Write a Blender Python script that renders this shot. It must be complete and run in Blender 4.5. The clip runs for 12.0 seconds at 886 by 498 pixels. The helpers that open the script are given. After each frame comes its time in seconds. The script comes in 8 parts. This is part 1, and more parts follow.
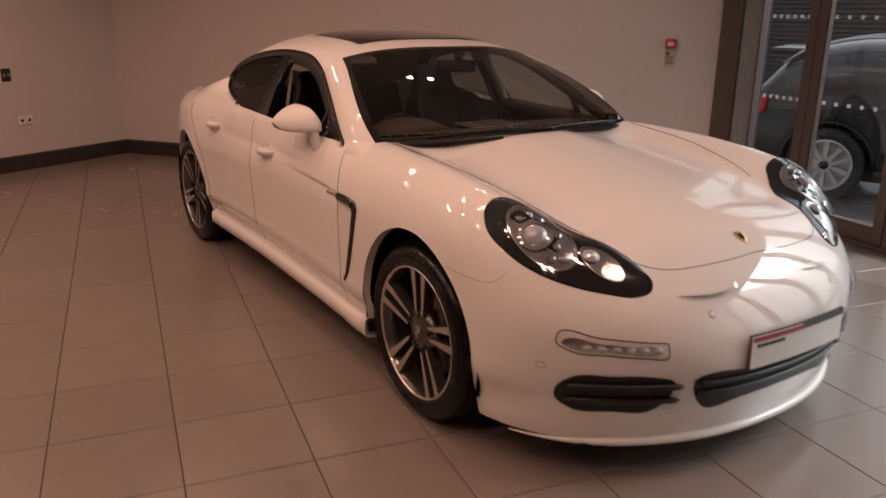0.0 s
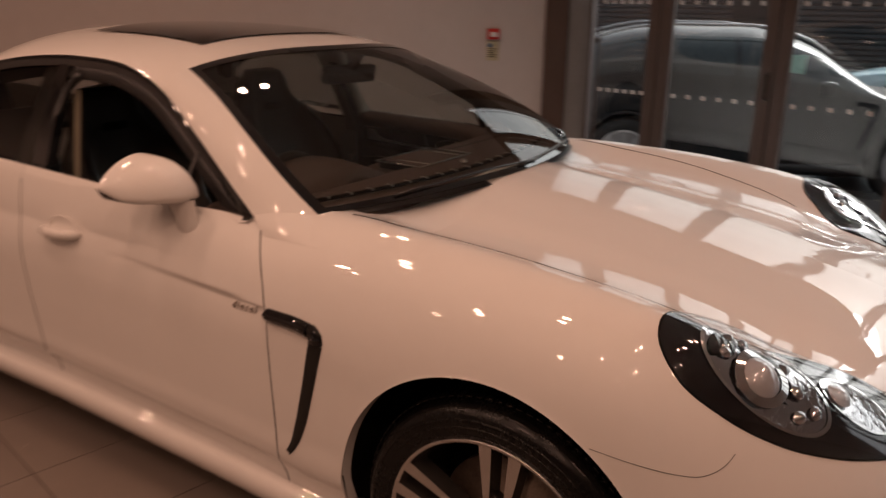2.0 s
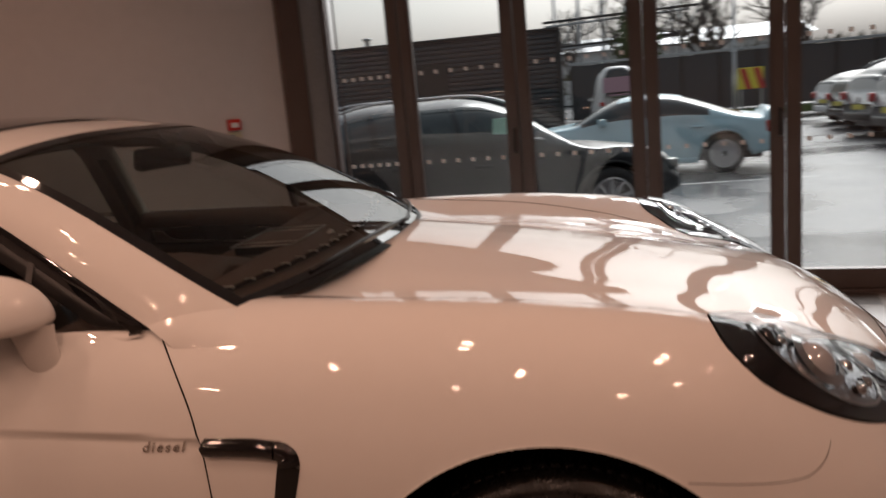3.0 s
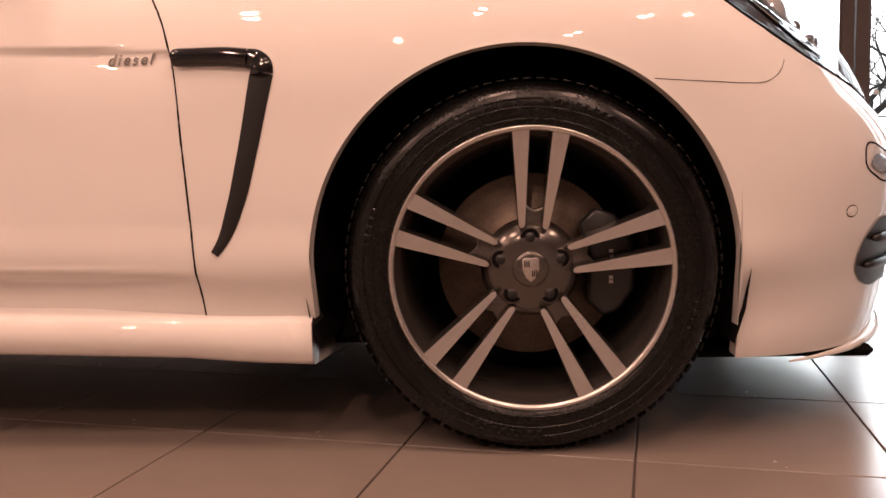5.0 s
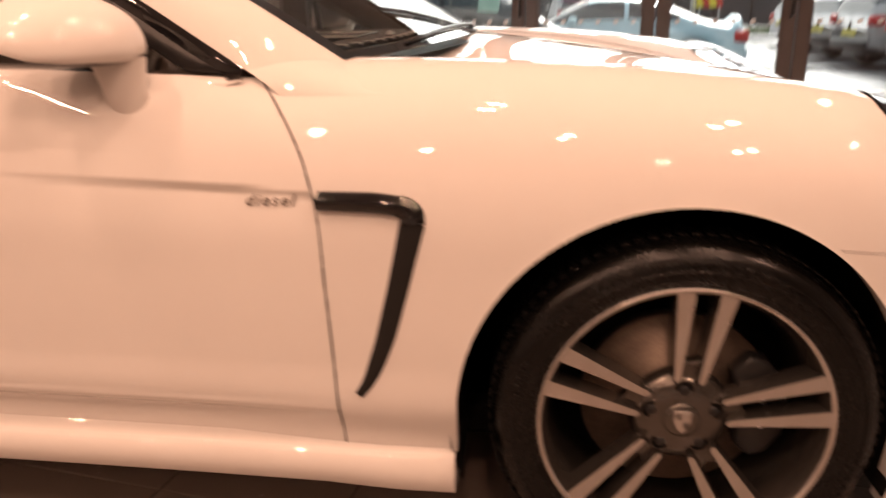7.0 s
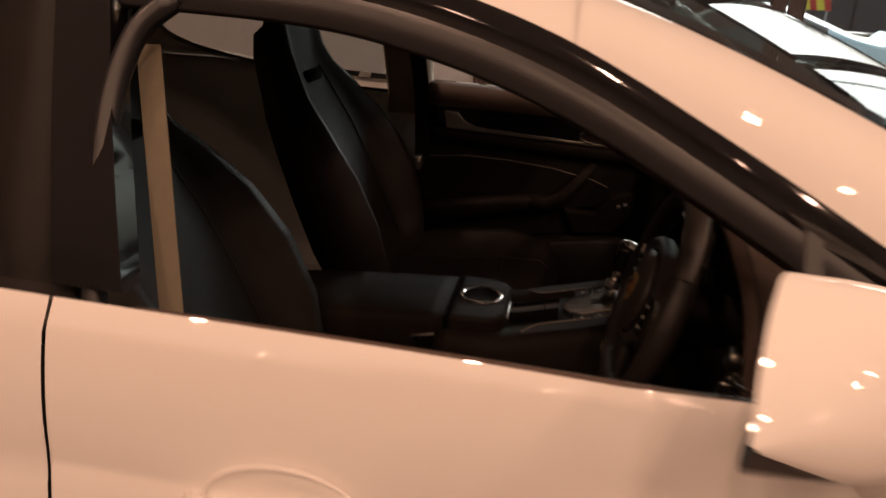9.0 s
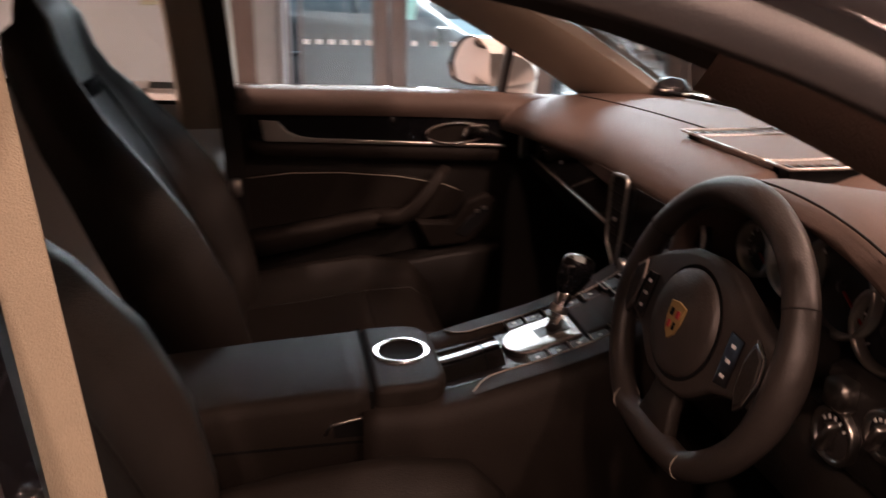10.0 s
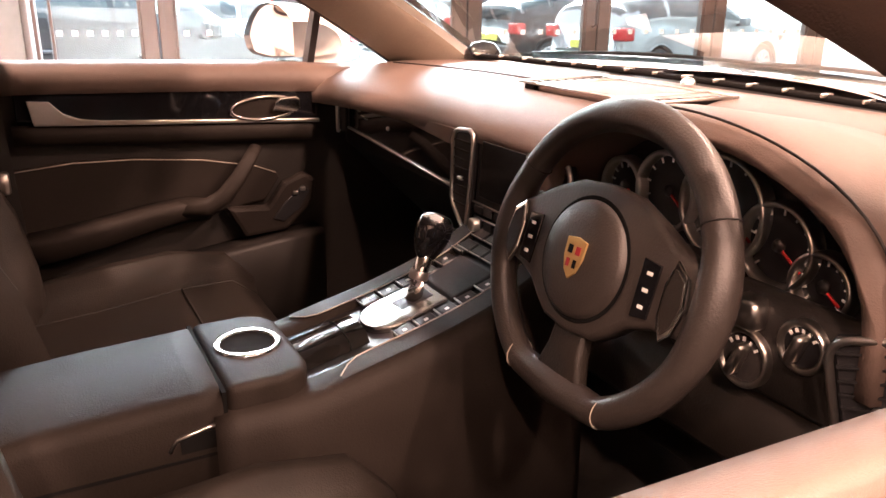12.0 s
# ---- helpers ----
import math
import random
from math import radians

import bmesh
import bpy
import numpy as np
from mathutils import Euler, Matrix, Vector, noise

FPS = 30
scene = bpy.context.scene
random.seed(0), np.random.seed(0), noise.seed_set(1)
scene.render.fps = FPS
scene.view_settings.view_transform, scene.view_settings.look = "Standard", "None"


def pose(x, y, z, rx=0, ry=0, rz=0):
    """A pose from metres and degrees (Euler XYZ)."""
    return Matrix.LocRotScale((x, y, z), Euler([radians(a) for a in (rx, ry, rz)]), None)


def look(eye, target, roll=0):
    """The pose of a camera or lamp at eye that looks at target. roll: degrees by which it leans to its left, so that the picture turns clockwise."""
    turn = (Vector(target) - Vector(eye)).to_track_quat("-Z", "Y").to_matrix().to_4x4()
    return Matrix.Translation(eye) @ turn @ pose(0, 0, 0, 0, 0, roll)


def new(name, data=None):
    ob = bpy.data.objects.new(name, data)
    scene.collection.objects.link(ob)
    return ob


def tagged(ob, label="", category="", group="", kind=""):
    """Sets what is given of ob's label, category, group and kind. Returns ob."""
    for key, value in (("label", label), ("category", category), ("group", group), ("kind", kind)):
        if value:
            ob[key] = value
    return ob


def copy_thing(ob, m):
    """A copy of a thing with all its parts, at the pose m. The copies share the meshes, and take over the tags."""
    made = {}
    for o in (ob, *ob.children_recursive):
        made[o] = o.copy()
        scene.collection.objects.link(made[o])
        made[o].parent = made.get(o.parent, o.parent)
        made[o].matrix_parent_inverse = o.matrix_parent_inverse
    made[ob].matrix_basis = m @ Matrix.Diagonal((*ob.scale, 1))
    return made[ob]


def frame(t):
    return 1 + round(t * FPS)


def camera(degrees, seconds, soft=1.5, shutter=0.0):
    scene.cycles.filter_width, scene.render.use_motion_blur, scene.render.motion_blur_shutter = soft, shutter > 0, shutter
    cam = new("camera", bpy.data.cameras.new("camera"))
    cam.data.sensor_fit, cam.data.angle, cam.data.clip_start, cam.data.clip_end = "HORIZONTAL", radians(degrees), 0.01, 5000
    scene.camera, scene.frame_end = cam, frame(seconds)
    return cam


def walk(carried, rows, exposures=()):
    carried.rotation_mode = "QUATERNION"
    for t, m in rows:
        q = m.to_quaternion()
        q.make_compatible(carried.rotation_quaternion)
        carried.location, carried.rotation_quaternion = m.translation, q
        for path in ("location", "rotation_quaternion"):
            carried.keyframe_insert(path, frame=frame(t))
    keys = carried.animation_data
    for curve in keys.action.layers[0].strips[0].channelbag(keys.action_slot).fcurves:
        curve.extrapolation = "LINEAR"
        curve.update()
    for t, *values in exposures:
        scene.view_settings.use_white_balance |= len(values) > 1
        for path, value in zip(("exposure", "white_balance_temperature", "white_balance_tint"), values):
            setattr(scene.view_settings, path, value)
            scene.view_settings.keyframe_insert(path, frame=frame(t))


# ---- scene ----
cam = camera(59.2, 12.0, shutter=0.5)
EXPOSURES = [(0, 1.75, 5950, 11), (1.5, 1.5, 6200, 11), (2.5, 1.3, 6150, 12), (3.5, 1.25, 5950, 10), (5.3, 2.9, 5700, 10), (6.5, 3.0, 5900, 9), (7.0, 2.6, 6350, 10), (7.7, 1.7, 6900, 11), (9.3, 2.2, 6100, 5), (9.5, 2.35, 6100, 5), (10.0, 3.7, 5450, 8), (10.5, 4.95, 5500, 9), (12, 5.6, 5600, 8)]
PATH = [
    (0, (2.383, -2.381, 1.539), (0.784, -1.331, 0.955), 0.7),
    (0.5, (1.982, -2.336, 1.568), (0.409, -1.256, 0.968), 0.7),
    (1, (1.540, -2.257, 1.559), (0.001, -1.134, 0.951), 1.6),
    (1.5, (1.118, -2.221, 1.518), (-0.309, -0.955, 0.916), 1.4),
    (2, (0.702, -2.218, 1.504), (-0.338, -0.618, 0.904), 0.7),
    (2.5, (0.390, -2.154, 1.462), (-0.348, -0.395, 0.860), -4.1),
    (3, (0.061, -2.210, 1.363), (-0.279, -0.279, 0.981), -5.2),
    (3.5, (-0.080, -2.259, 1.082), (-0.145, -0.311, 0.632), -2.0),
    (3.7, (-0.081, -2.321, 0.915), (-0.095, -0.362, 0.512), -1.0),
    (5.3, (-0.054, -2.375, 0.536), (-0.213, -0.392, 0.337), -1.7),
    (5.5, (-0.058, -2.375, 0.551), (-0.211, -0.393, 0.334), -1.7),
    (6, (-0.053, -2.374, 0.540), (-0.206, -0.391, 0.335), -1.5),
    (6.5, (-0.101, -2.347, 0.603), (-0.240, -0.363, 0.400), -1.5),
    (7, (-0.310, -2.220, 1.092), (-0.493, -0.326, 0.476), -0.7),
    (7.5, (-0.520, -2.086, 1.410), (-0.913, -0.342, 0.514), -0.8),
    (7.7, (-0.603, -2.004, 1.444), (-1.058, -0.269, 0.559), 0.0),
    (9.3, (-1.413, -1.371, 1.294), (-1.615, 0.504, 0.653), 3.3),
    (9.5, (-1.470, -1.282, 1.290), (-1.558, 0.605, 0.659), 2.2),
    (10, (-1.615, -1.123, 1.236), (-1.227, 0.732, 0.590), 1.2),
    (10.5, (-1.707, -1.037, 1.210), (-0.900, 0.685, 0.594), 0.2),
    (11, (-1.681, -0.986, 1.148), (-0.758, 0.685, 0.552), 0.2),
    (11.5, (-1.676, -0.985, 1.141), (-0.765, 0.686, 0.526), -0.1),
    (12, (-1.676, -0.989, 1.138), (-0.773, 0.682, 0.512), 0.8),
]
walk(cam, [(t, look(eye, target, roll)) for t, eye, target, roll in PATH], EXPOSURES)

# ---- daylight outside, warm spots inside ----
world = bpy.data.worlds.new("overcast_sky")
scene.world = world
world.use_nodes = True
wn = world.node_tree
bg = wn.nodes["Background"]
sky = wn.nodes.new("ShaderNodeTexSky")
sky.sky_type, sky.sun_disc = "NISHITA", False
sky.sun_elevation, sky.sun_rotation = radians(38), radians(20)
sky.air_density, sky.dust_density, sky.ozone_density = 2.0, 6.0, 1.0
soft_sky = wn.nodes.new("ShaderNodeHueSaturation")
soft_sky.inputs["Saturation"].default_value = 0.25
soft_sky.inputs["Value"].default_value = 1.0
wn.links.new(sky.outputs[0], soft_sky.inputs["Color"])
wn.links.new(soft_sky.outputs[0], bg.inputs["Color"])
bg.inputs["Strength"].default_value = 0.052

sun_data = bpy.data.lights.new("sun", "SUN")
sun_data.energy, sun_data.angle, sun_data.color = 0.7, radians(25), (1.0, 0.97, 0.93)
sun = new("sun", sun_data)
sun.matrix_basis = look((0, 0, 20), (-3, -8, 13))


def spot_lamp(x, y, z=3.26, watts=6.8, size=150):
    d = bpy.data.lights.new("spot_lamp", "SPOT")
    d.energy, d.spot_size, d.spot_blend, d.shadow_soft_size, d.color = watts, radians(size), 0.6, 0.04, (1.0, 0.555, 0.365)
    ob = new("spot_lamp", d)
    ob.matrix_basis = look((x, y, z), (x, y, 0))
    return ob


# twin-headed ceiling spots
LAMPS = [(-4.6, -2.6), (-3.0, -2.9), (-1.6, -3.1), (-0.2, -3.3), (1.3, -3.5), (-3.6, -1.0), (-1.9, -1.35), (-0.5, -1.7), (0.9, -1.9), (2.3, -2.2), (-2.2, 0.7), (1.6, 0.2), (-3.2, -5.0), (-1.2, -5.2), (0.8, -5.4)]
for lx, ly in LAMPS:
    spot_lamp(lx - 0.03, ly - 0.14)
    spot_lamp(lx + 0.03, ly + 0.14)

# ---- small helpers of this scene ----
MATS = {}


def mesh_ob(name, verts, faces, mat, parent=None, label="", smooth=True, normals=None):
    me = bpy.data.meshes.new(name)
    faces = [tuple(map(int, q)) for q in faces]
    if normals is not None:
        V, M = np.asarray(verts, float), np.asarray(normals, float)
        for i, q in enumerate(faces):
            n = np.cross(V[q[2]] - V[q[0]], V[q[-1]] - V[q[1]])
            if n @ M[list(q)].sum(0) < 0:
                faces[i] = q[::-1]
    me.from_pydata([tuple(map(float, v)) for v in verts], [], faces)
    me.materials.append(mat)
    for p in me.polygons:
        p.use_smooth = smooth
    if normals is not None:
        me.normals_split_custom_set_from_vertices([tuple(map(float, n)) for n in normals])
    me.update()
    return hang(new(name, me), parent, label)


def hang(ob, parent, label=""):
    if parent is not None:
        ob.parent = parent
        p, m = parent, Matrix()
        while p is not None:
            m = p.matrix_basis @ p.matrix_parent_inverse if p.parent is None else m
            p = p.parent
        ob.matrix_parent_inverse = m.inverted() if parent.parent is None else Matrix()
    if label:
        ob["label"] = label
    return ob


def part(name, bm, mat, parent=None, label="", smooth=True):
    me = bpy.data.meshes.new(name)
    bm.normal_update()
    bm.to_mesh(me)
    bm.free()
    me.materials.append(mat)
    for p in me.polygons:
        p.use_smooth = smooth
    return hang(new(name, me), parent, label)


def thing(name, at=(0, 0, 0), label="", category="", group="", kind=""):
    ob = new(name)
    ob.empty_display_size = 0.1
    ob.matrix_basis = Matrix.Translation(at)
    return tagged(ob, label, category, group, kind)


def box(a, b, bevel=0.0, m=None, seg=1):
    bm = bmesh.new()
    bmesh.ops.create_cube(bm, size=1)
    c, s = [(p + q) / 2 for p, q in zip(a, b)], [abs(q - p) for p, q in zip(a, b)]
    for v in bm.verts:
        v.co = Vector((v.co.x * s[0] + c[0], v.co.y * s[1] + c[1], v.co.z * s[2] + c[2]))
    if bevel:
        bmesh.ops.bevel(bm, geom=bm.edges[:], offset=bevel, segments=seg, affect="EDGES", profile=0.5)
    if m is not None:
        bm.transform(m)
    return bm


def lathe(profile, n=48, axis="y", m=None, closed=False):
    """Turns (radius, height) pairs round an axis."""
    bm = bmesh.new()
    rings = []
    for r, h in profile:
        ring = []
        for i in range(n):
            a = 2 * math.pi * i / n
            c, s = r * math.cos(a), r * math.sin(a)
            ring.append(bm.verts.new((c, h, s) if axis == "y" else (c, s, h) if axis == "z" else (h, c, s)))
        rings.append(ring)
    pairs = list(zip(rings, rings[1:])) + ([(rings[-1], rings[0])] if closed else [])
    for p, q in pairs:
        for i in range(n):
            bm.faces.new((p[i], p[(i + 1) % n], q[(i + 1) % n], q[i]))
    bmesh.ops.recalc_face_normals(bm, faces=bm.faces[:])
    if m is not None:
        bm.transform(m)
    return bm


def tube(points, radius, n=8, close=False, caps=True, flat=1.0):
    """A round bar along points; radius may be a list."""
    bm = bmesh.new()
    pts = [Vector(p) for p in points]
    k = len(pts)
    rr = radius if isinstance(radius, (list, tuple)) else [radius] * k
    rings, up = [], None
    for i, p in enumerate(pts):
        d = (pts[(i + 1) % k] - pts[i - 1]) if close or 0 < i < k - 1 else (pts[1] - pts[0] if i == 0 else pts[-1] - pts[-2])
        d.normalize()
        if up is None:
            up = d.orthogonal().normalized()
        up = (up - d * up.dot(d)).normalized()
        side = d.cross(up)
        rings.append([bm.verts.new(p + rr[i] * (math.cos(2 * math.pi * j / n) * up + flat * math.sin(2 * math.pi * j / n) * side)) for j in range(n)])
    loops = list(zip(rings, rings[1:])) + ([(rings[-1], rings[0])] if close else [])
    for a, b in loops:
        for j in range(n):
            bm.faces.new((a[j], a[(j + 1) % n], b[(j + 1) % n], b[j]))
    if caps and not close:
        bm.faces.new(rings[0][::-1])
        bm.faces.new(rings[-1])
    bmesh.ops.recalc_face_normals(bm, faces=bm.faces[:])
    return bm


def prism(outline, depth, m=None, bevel=0.0, seg=2):
    """A plate of the outline (in x, y) with that depth along z."""
    bm = bmesh.new()
    vs = [bm.verts.new((x, y, 0)) for x, y in outline]
    f = bm.faces.new(vs)
    ex = bmesh.ops.extrude_face_region(bm, geom=[f])
    for v in ex["geom"]:
        if isinstance(v, bmesh.types.BMVert):
            v.co.z += depth
    bmesh.ops.recalc_face_normals(bm, faces=bm.faces[:])
    if bevel:
        bmesh.ops.bevel(bm, geom=[e for e in bm.edges if len(e.link_faces) == 2 and e.calc_face_angle(0) > 0.6], offset=bevel, segments=seg, affect="EDGES", profile=0.5)
    if m is not None:
        bm.transform(m)
    return bm


def grid_faces(nu, nv, wrap=False, flip=False):
    out = []
    for i in range(nu - 1):
        for j in range(nv - (0 if wrap else 1)):
            q = (i * nv + j, (i + 1) * nv + j, (i + 1) * nv + (j + 1) % nv, i * nv + (j + 1) % nv)
            out.append(q[::-1] if flip else q)
    return out


def curve_at(knots, x):
    """A smooth curve through (x, value, ...) knots, by monotone cubic pieces."""
    k = np.array(knots, float)
    k = k[np.argsort(k[:, 0])]
    xs, ys = k[:, 0], k[:, 1:]
    x = np.clip(np.asarray(x, float), xs[0], xs[-1])
    d = np.diff(ys, axis=0) / np.diff(xs)[:, None]
    t = np.zeros_like(ys)
    t[0], t[-1] = d[0], d[-1]
    for i in range(1, len(xs) - 1):
        w0, w1 = xs[i] - xs[i - 1], xs[i + 1] - xs[i]
        t[i] = (d[i - 1] * w1 + d[i] * w0) / (w0 + w1)
    i = np.clip(np.searchsorted(xs, x, side="right") - 1, 0, len(xs) - 2)
    h = (xs[i + 1] - xs[i])[..., None]
    s = ((x - xs[i])[..., None]) / h
    out = (2 * s**3 - 3 * s**2 + 1) * ys[i] + (s**3 - 2 * s**2 + s) * h * t[i] + (-2 * s**3 + 3 * s**2) * ys[i + 1] + (s**3 - s**2) * h * t[i + 1]
    return out[..., 0] if ys.shape[1] == 1 else out


def path_at(points, s):
    """A smooth 3D curve through points at s in 0..1."""
    p = np.array(points, float)
    d = np.r_[0, np.cumsum(np.linalg.norm(np.diff(p, axis=0), axis=1))]
    return curve_at(np.c_[d / d[-1], p], s)


# ---- materials ----
def material(name, color, rough=0.5, metal=0.0, spots=0.0, scale=8.0, bump=0.0, bump_scale=60.0, coat=0.0, rough_var=0.0, random_value=0.0, emit=0.0, alpha_glass=False, spec=0.5):
    m = bpy.data.materials.new(name)
    m.use_nodes = True
    nt = m.node_tree
    b = nt.nodes["Principled BSDF"]
    b.inputs["Base Color"].default_value = (*color, 1)
    b.inputs["Roughness"].default_value = rough
    b.inputs["Metallic"].default_value = metal
    b.inputs["Coat Weight"].default_value = coat
    b.inputs["Coat Roughness"].default_value = 0.01
    b.inputs["Specular IOR Level"].default_value = spec
    co = nt.nodes.new("ShaderNodeTexCoord")
    last = None
    if spots or random_value:
        mix = nt.nodes.new("ShaderNodeHueSaturation")
        mix.inputs["Color"].default_value = (*color, 1)
        val = nt.nodes.new("ShaderNodeMath")
        val.operation = "ADD"
        val.inputs[0].default_value = 1.0
        val.inputs[1].default_value = 0.0
        if spots:
            n1, n2 = nt.nodes.new("ShaderNodeTexNoise"), nt.nodes.new("ShaderNodeTexNoise")
            n1.inputs["Scale"].default_value, n2.inputs["Scale"].default_value = scale, scale * 9
            n1.inputs["Detail"].default_value, n2.inputs["Detail"].default_value = 4, 3
            nt.links.new(co.outputs["Object"], n1.inputs["Vector"])
            nt.links.new(co.outputs["Object"], n2.inputs["Vector"])
            add = nt.nodes.new("ShaderNodeMath")
            add.operation = "ADD"
            nt.links.new(n1.outputs["Fac"], add.inputs[0])
            nt.links.new(n2.outputs["Fac"], add.inputs[1])
            mr = nt.nodes.new("ShaderNodeMapRange")
            mr.inputs["From Min"].default_value, mr.inputs["From Max"].default_value = 0.6, 1.4
            mr.inputs["To Min"].default_value, mr.inputs["To Max"].default_value = 1 - spots, 1 + spots
            nt.links.new(add.outputs[0], mr.inputs["Value"])
            nt.links.new(mr.outputs[0], val.inputs[0])
            if rough_var:
                rr = nt.nodes.new("ShaderNodeMapRange")
                rr.inputs["From Min"].default_value, rr.inputs["From Max"].default_value = 0.6, 1.4
                rr.inputs["To Min"].default_value, rr.inputs["To Max"].default_value = max(0.0, rough - rough_var), rough + rough_var
                nt.links.new(add.outputs[0], rr.inputs["Value"])
                nt.links.new(rr.outputs[0], b.inputs["Roughness"])
        if random_value:
            oi = nt.nodes.new("ShaderNodeObjectInfo")
            ma = nt.nodes.new("ShaderNodeMath")
            ma.operation = "MULTIPLY_ADD"
            ma.inputs[1].default_value, ma.inputs[2].default_value = 2 * random_value, -random_value
            nt.links.new(oi.outputs["Random"], ma.inputs[0])
            nt.links.new(ma.outputs[0], val.inputs[1])
        nt.links.new(val.outputs[0], mix.inputs["Value"])
        nt.links.new(mix.outputs["Color"], b.inputs["Base Color"])
    if bump:
        nb = nt.nodes.new("ShaderNodeTexNoise")
        nb.inputs["Scale"].default_value, nb.inputs["Detail"].default_value = bump_scale, 3
        nt.links.new(co.outputs["Object"], nb.inputs["Vector"])
        bp = nt.nodes.new("ShaderNodeBump")
        bp.inputs["Strength"].default_value, bp.inputs["Distance"].default_value = bump, 0.002
        nt.links.new(nb.outputs["Fac"], bp.inputs["Height"])
        nt.links.new(bp.outputs[0], b.inputs["Normal"])
    if emit:
        b.inputs["Emission Color"].default_value = (*color, 1)
        b.inputs["Emission Strength"].default_value = emit
    return m


def glass(name, tint=(1, 1, 1), rough=0.0, ior=1.45):
    """Thin clear pane: mirror gloss by Fresnel over a tinted see-through."""
    m = bpy.data.materials.new(name)
    m.use_nodes = True
    nt = m.node_tree
    nt.nodes.remove(nt.nodes["Principled BSDF"])
    tr, gl, lw, pw, fr, mx = (nt.nodes.new(k) for k in ("ShaderNodeBsdfTransparent", "ShaderNodeBsdfGlossy", "ShaderNodeLayerWeight", "ShaderNodeMath", "ShaderNodeMath", "ShaderNodeMixShader"))
    tr.inputs["Color"].default_value = (*tint, 1)
    gl.inputs["Roughness"].default_value = rough
    lw.inputs["Blend"].default_value = 0.5
    pw.operation, fr.operation = "POWER", "MULTIPLY_ADD"
    f0 = ((ior - 1) / (ior + 1)) ** 2 * 1.7
    pw.inputs[1].default_value = 5.0
    fr.inputs[1].default_value, fr.inputs[2].default_value = 1 - f0, f0
    nt.links.new(lw.outputs["Facing"], pw.inputs[0])
    nt.links.new(pw.outputs[0], fr.inputs[0])
    nt.links.new(fr.outputs[0], mx.inputs[0])
    nt.links.new(tr.outputs[0], mx.inputs[1])
    nt.links.new(gl.outputs[0], mx.inputs[2])
    nt.links.new(mx.outputs[0], nt.nodes["Material Output"].inputs["Surface"])
    return m


PAINT = material("white_paint", (0.80, 0.78, 0.75), 0.5, spec=0.03, coat=1.0, spots=0.01, scale=3)
BLACK_TRIM = material("black_trim", (0.012, 0.012, 0.013), 0.35, bump=0.15, bump_scale=400)
GLOSS_BLACK = material("gloss_black", (0.006, 0.006, 0.007), 0.06, coat=0.5)
DARK = material("dark_void", (0.005, 0.005, 0.005), 0.95, spots=0.2, spec=0.1)
RUBBER = material("tyre_rubber", (0.004, 0.0039, 0.0038), 0.24, spec=0.30, spots=0.3, scale=14, bump=0.16, bump_scale=220, rough_var=0.14)
CHROME = material("chrome", (0.78, 0.77, 0.75), 0.08, metal=1.0, spots=0.03, scale=30)
SILVER = material("machined_alloy", (0.62, 0.60, 0.58), 0.27, metal=0.9, spots=0.08, scale=40, bump=0.05, bump_scale=300)
ALLOY_DARK = material("anthracite_alloy", (0.13, 0.12, 0.11), 0.20, metal=0.8, spots=0.15, scale=20)
DISC = material("brake_disc_iron", (0.19, 0.15, 0.12), 0.45, metal=0.7, spots=0.3, scale=25)
CALIPER = material("black_caliper", (0.02, 0.02, 0.021), 0.3, spots=0.1, scale=20)
WHITE_MARK = material("white_print", (0.75, 0.75, 0.74), 0.5)
CLEAR = glass("clear_glass", (0.97, 0.98, 0.97))
# Windscreen tint deepened to stand in for the darkness of the cabin.
SCREEN = glass("windscreen_glass", (0.42, 0.45, 0.435), ior=1.45)
TINT = glass("rear_side_glass", (0.52, 0.54, 0.53), ior=1.5)
LENS = glass("lamp_lens", (0.96, 0.96, 0.97), ior=1.4)
TILE = material("porcelain_tile", (0.225, 0.190, 0.165), 0.24, spots=0.035, scale=1.2, random_value=0.04, bump=0.03, bump_scale=60, rough_var=0.05)
GROUT = material("dark_grout", (0.075, 0.058, 0.048), 0.85, spots=0.25, scale=30)
WALL = material("wall_plaster", (0.60, 0.56, 0.54), 0.75, spots=0.035, scale=1.5, bump=0.12, bump_scale=150)
CEIL = material("ceiling_plaster", (0.70, 0.68, 0.66), 0.8, spots=0.03, scale=2)
SKIRT = material("dark_skirting", (0.035, 0.027, 0.03), 0.45, spots=0.15, scale=10)
FRAME = material("bronze_aluminium", (0.115, 0.088, 0.078), 0.42, metal=0.25, spots=0.06, scale=12)

GRILLE = material("grille_black", (0.008, 0.008, 0.008), 0.45, bump=0.2, bump_scale=300)
LAMP_CHROME = material("lamp_chrome", (0.62, 0.62, 0.63), 0.07, metal=1.0, bump=1.0, bump_scale=55)
PLATE = material("number_plate_white", (0.72, 0.70, 0.66), 0.35, spots=0.05, scale=20)
RED = material("plate_red", (0.28, 0.02, 0.025), 0.35)
GOLD = material("badge_gold", (0.62, 0.42, 0.16), 0.38, metal=0.75)
LENS_BALL = material("lens_ball", (0.55, 0.57, 0.60), 0.03, metal=0.35, coat=1.0)
# Dash leather lightened for the daylight on it; lower leathers darkened for cabin shade.
LEATHER_SHADED = material("leather_shaded", (0.0150, 0.0122, 0.0100), 0.50, spec=0.3, spots=0.10, scale=12, bump=0.35, bump_scale=420)
DASH_LIT = material("dash_leather_lit", (0.105, 0.076, 0.063), 0.55, spec=0.3, spots=0.08, scale=9, bump=0.3, bump_scale=500)
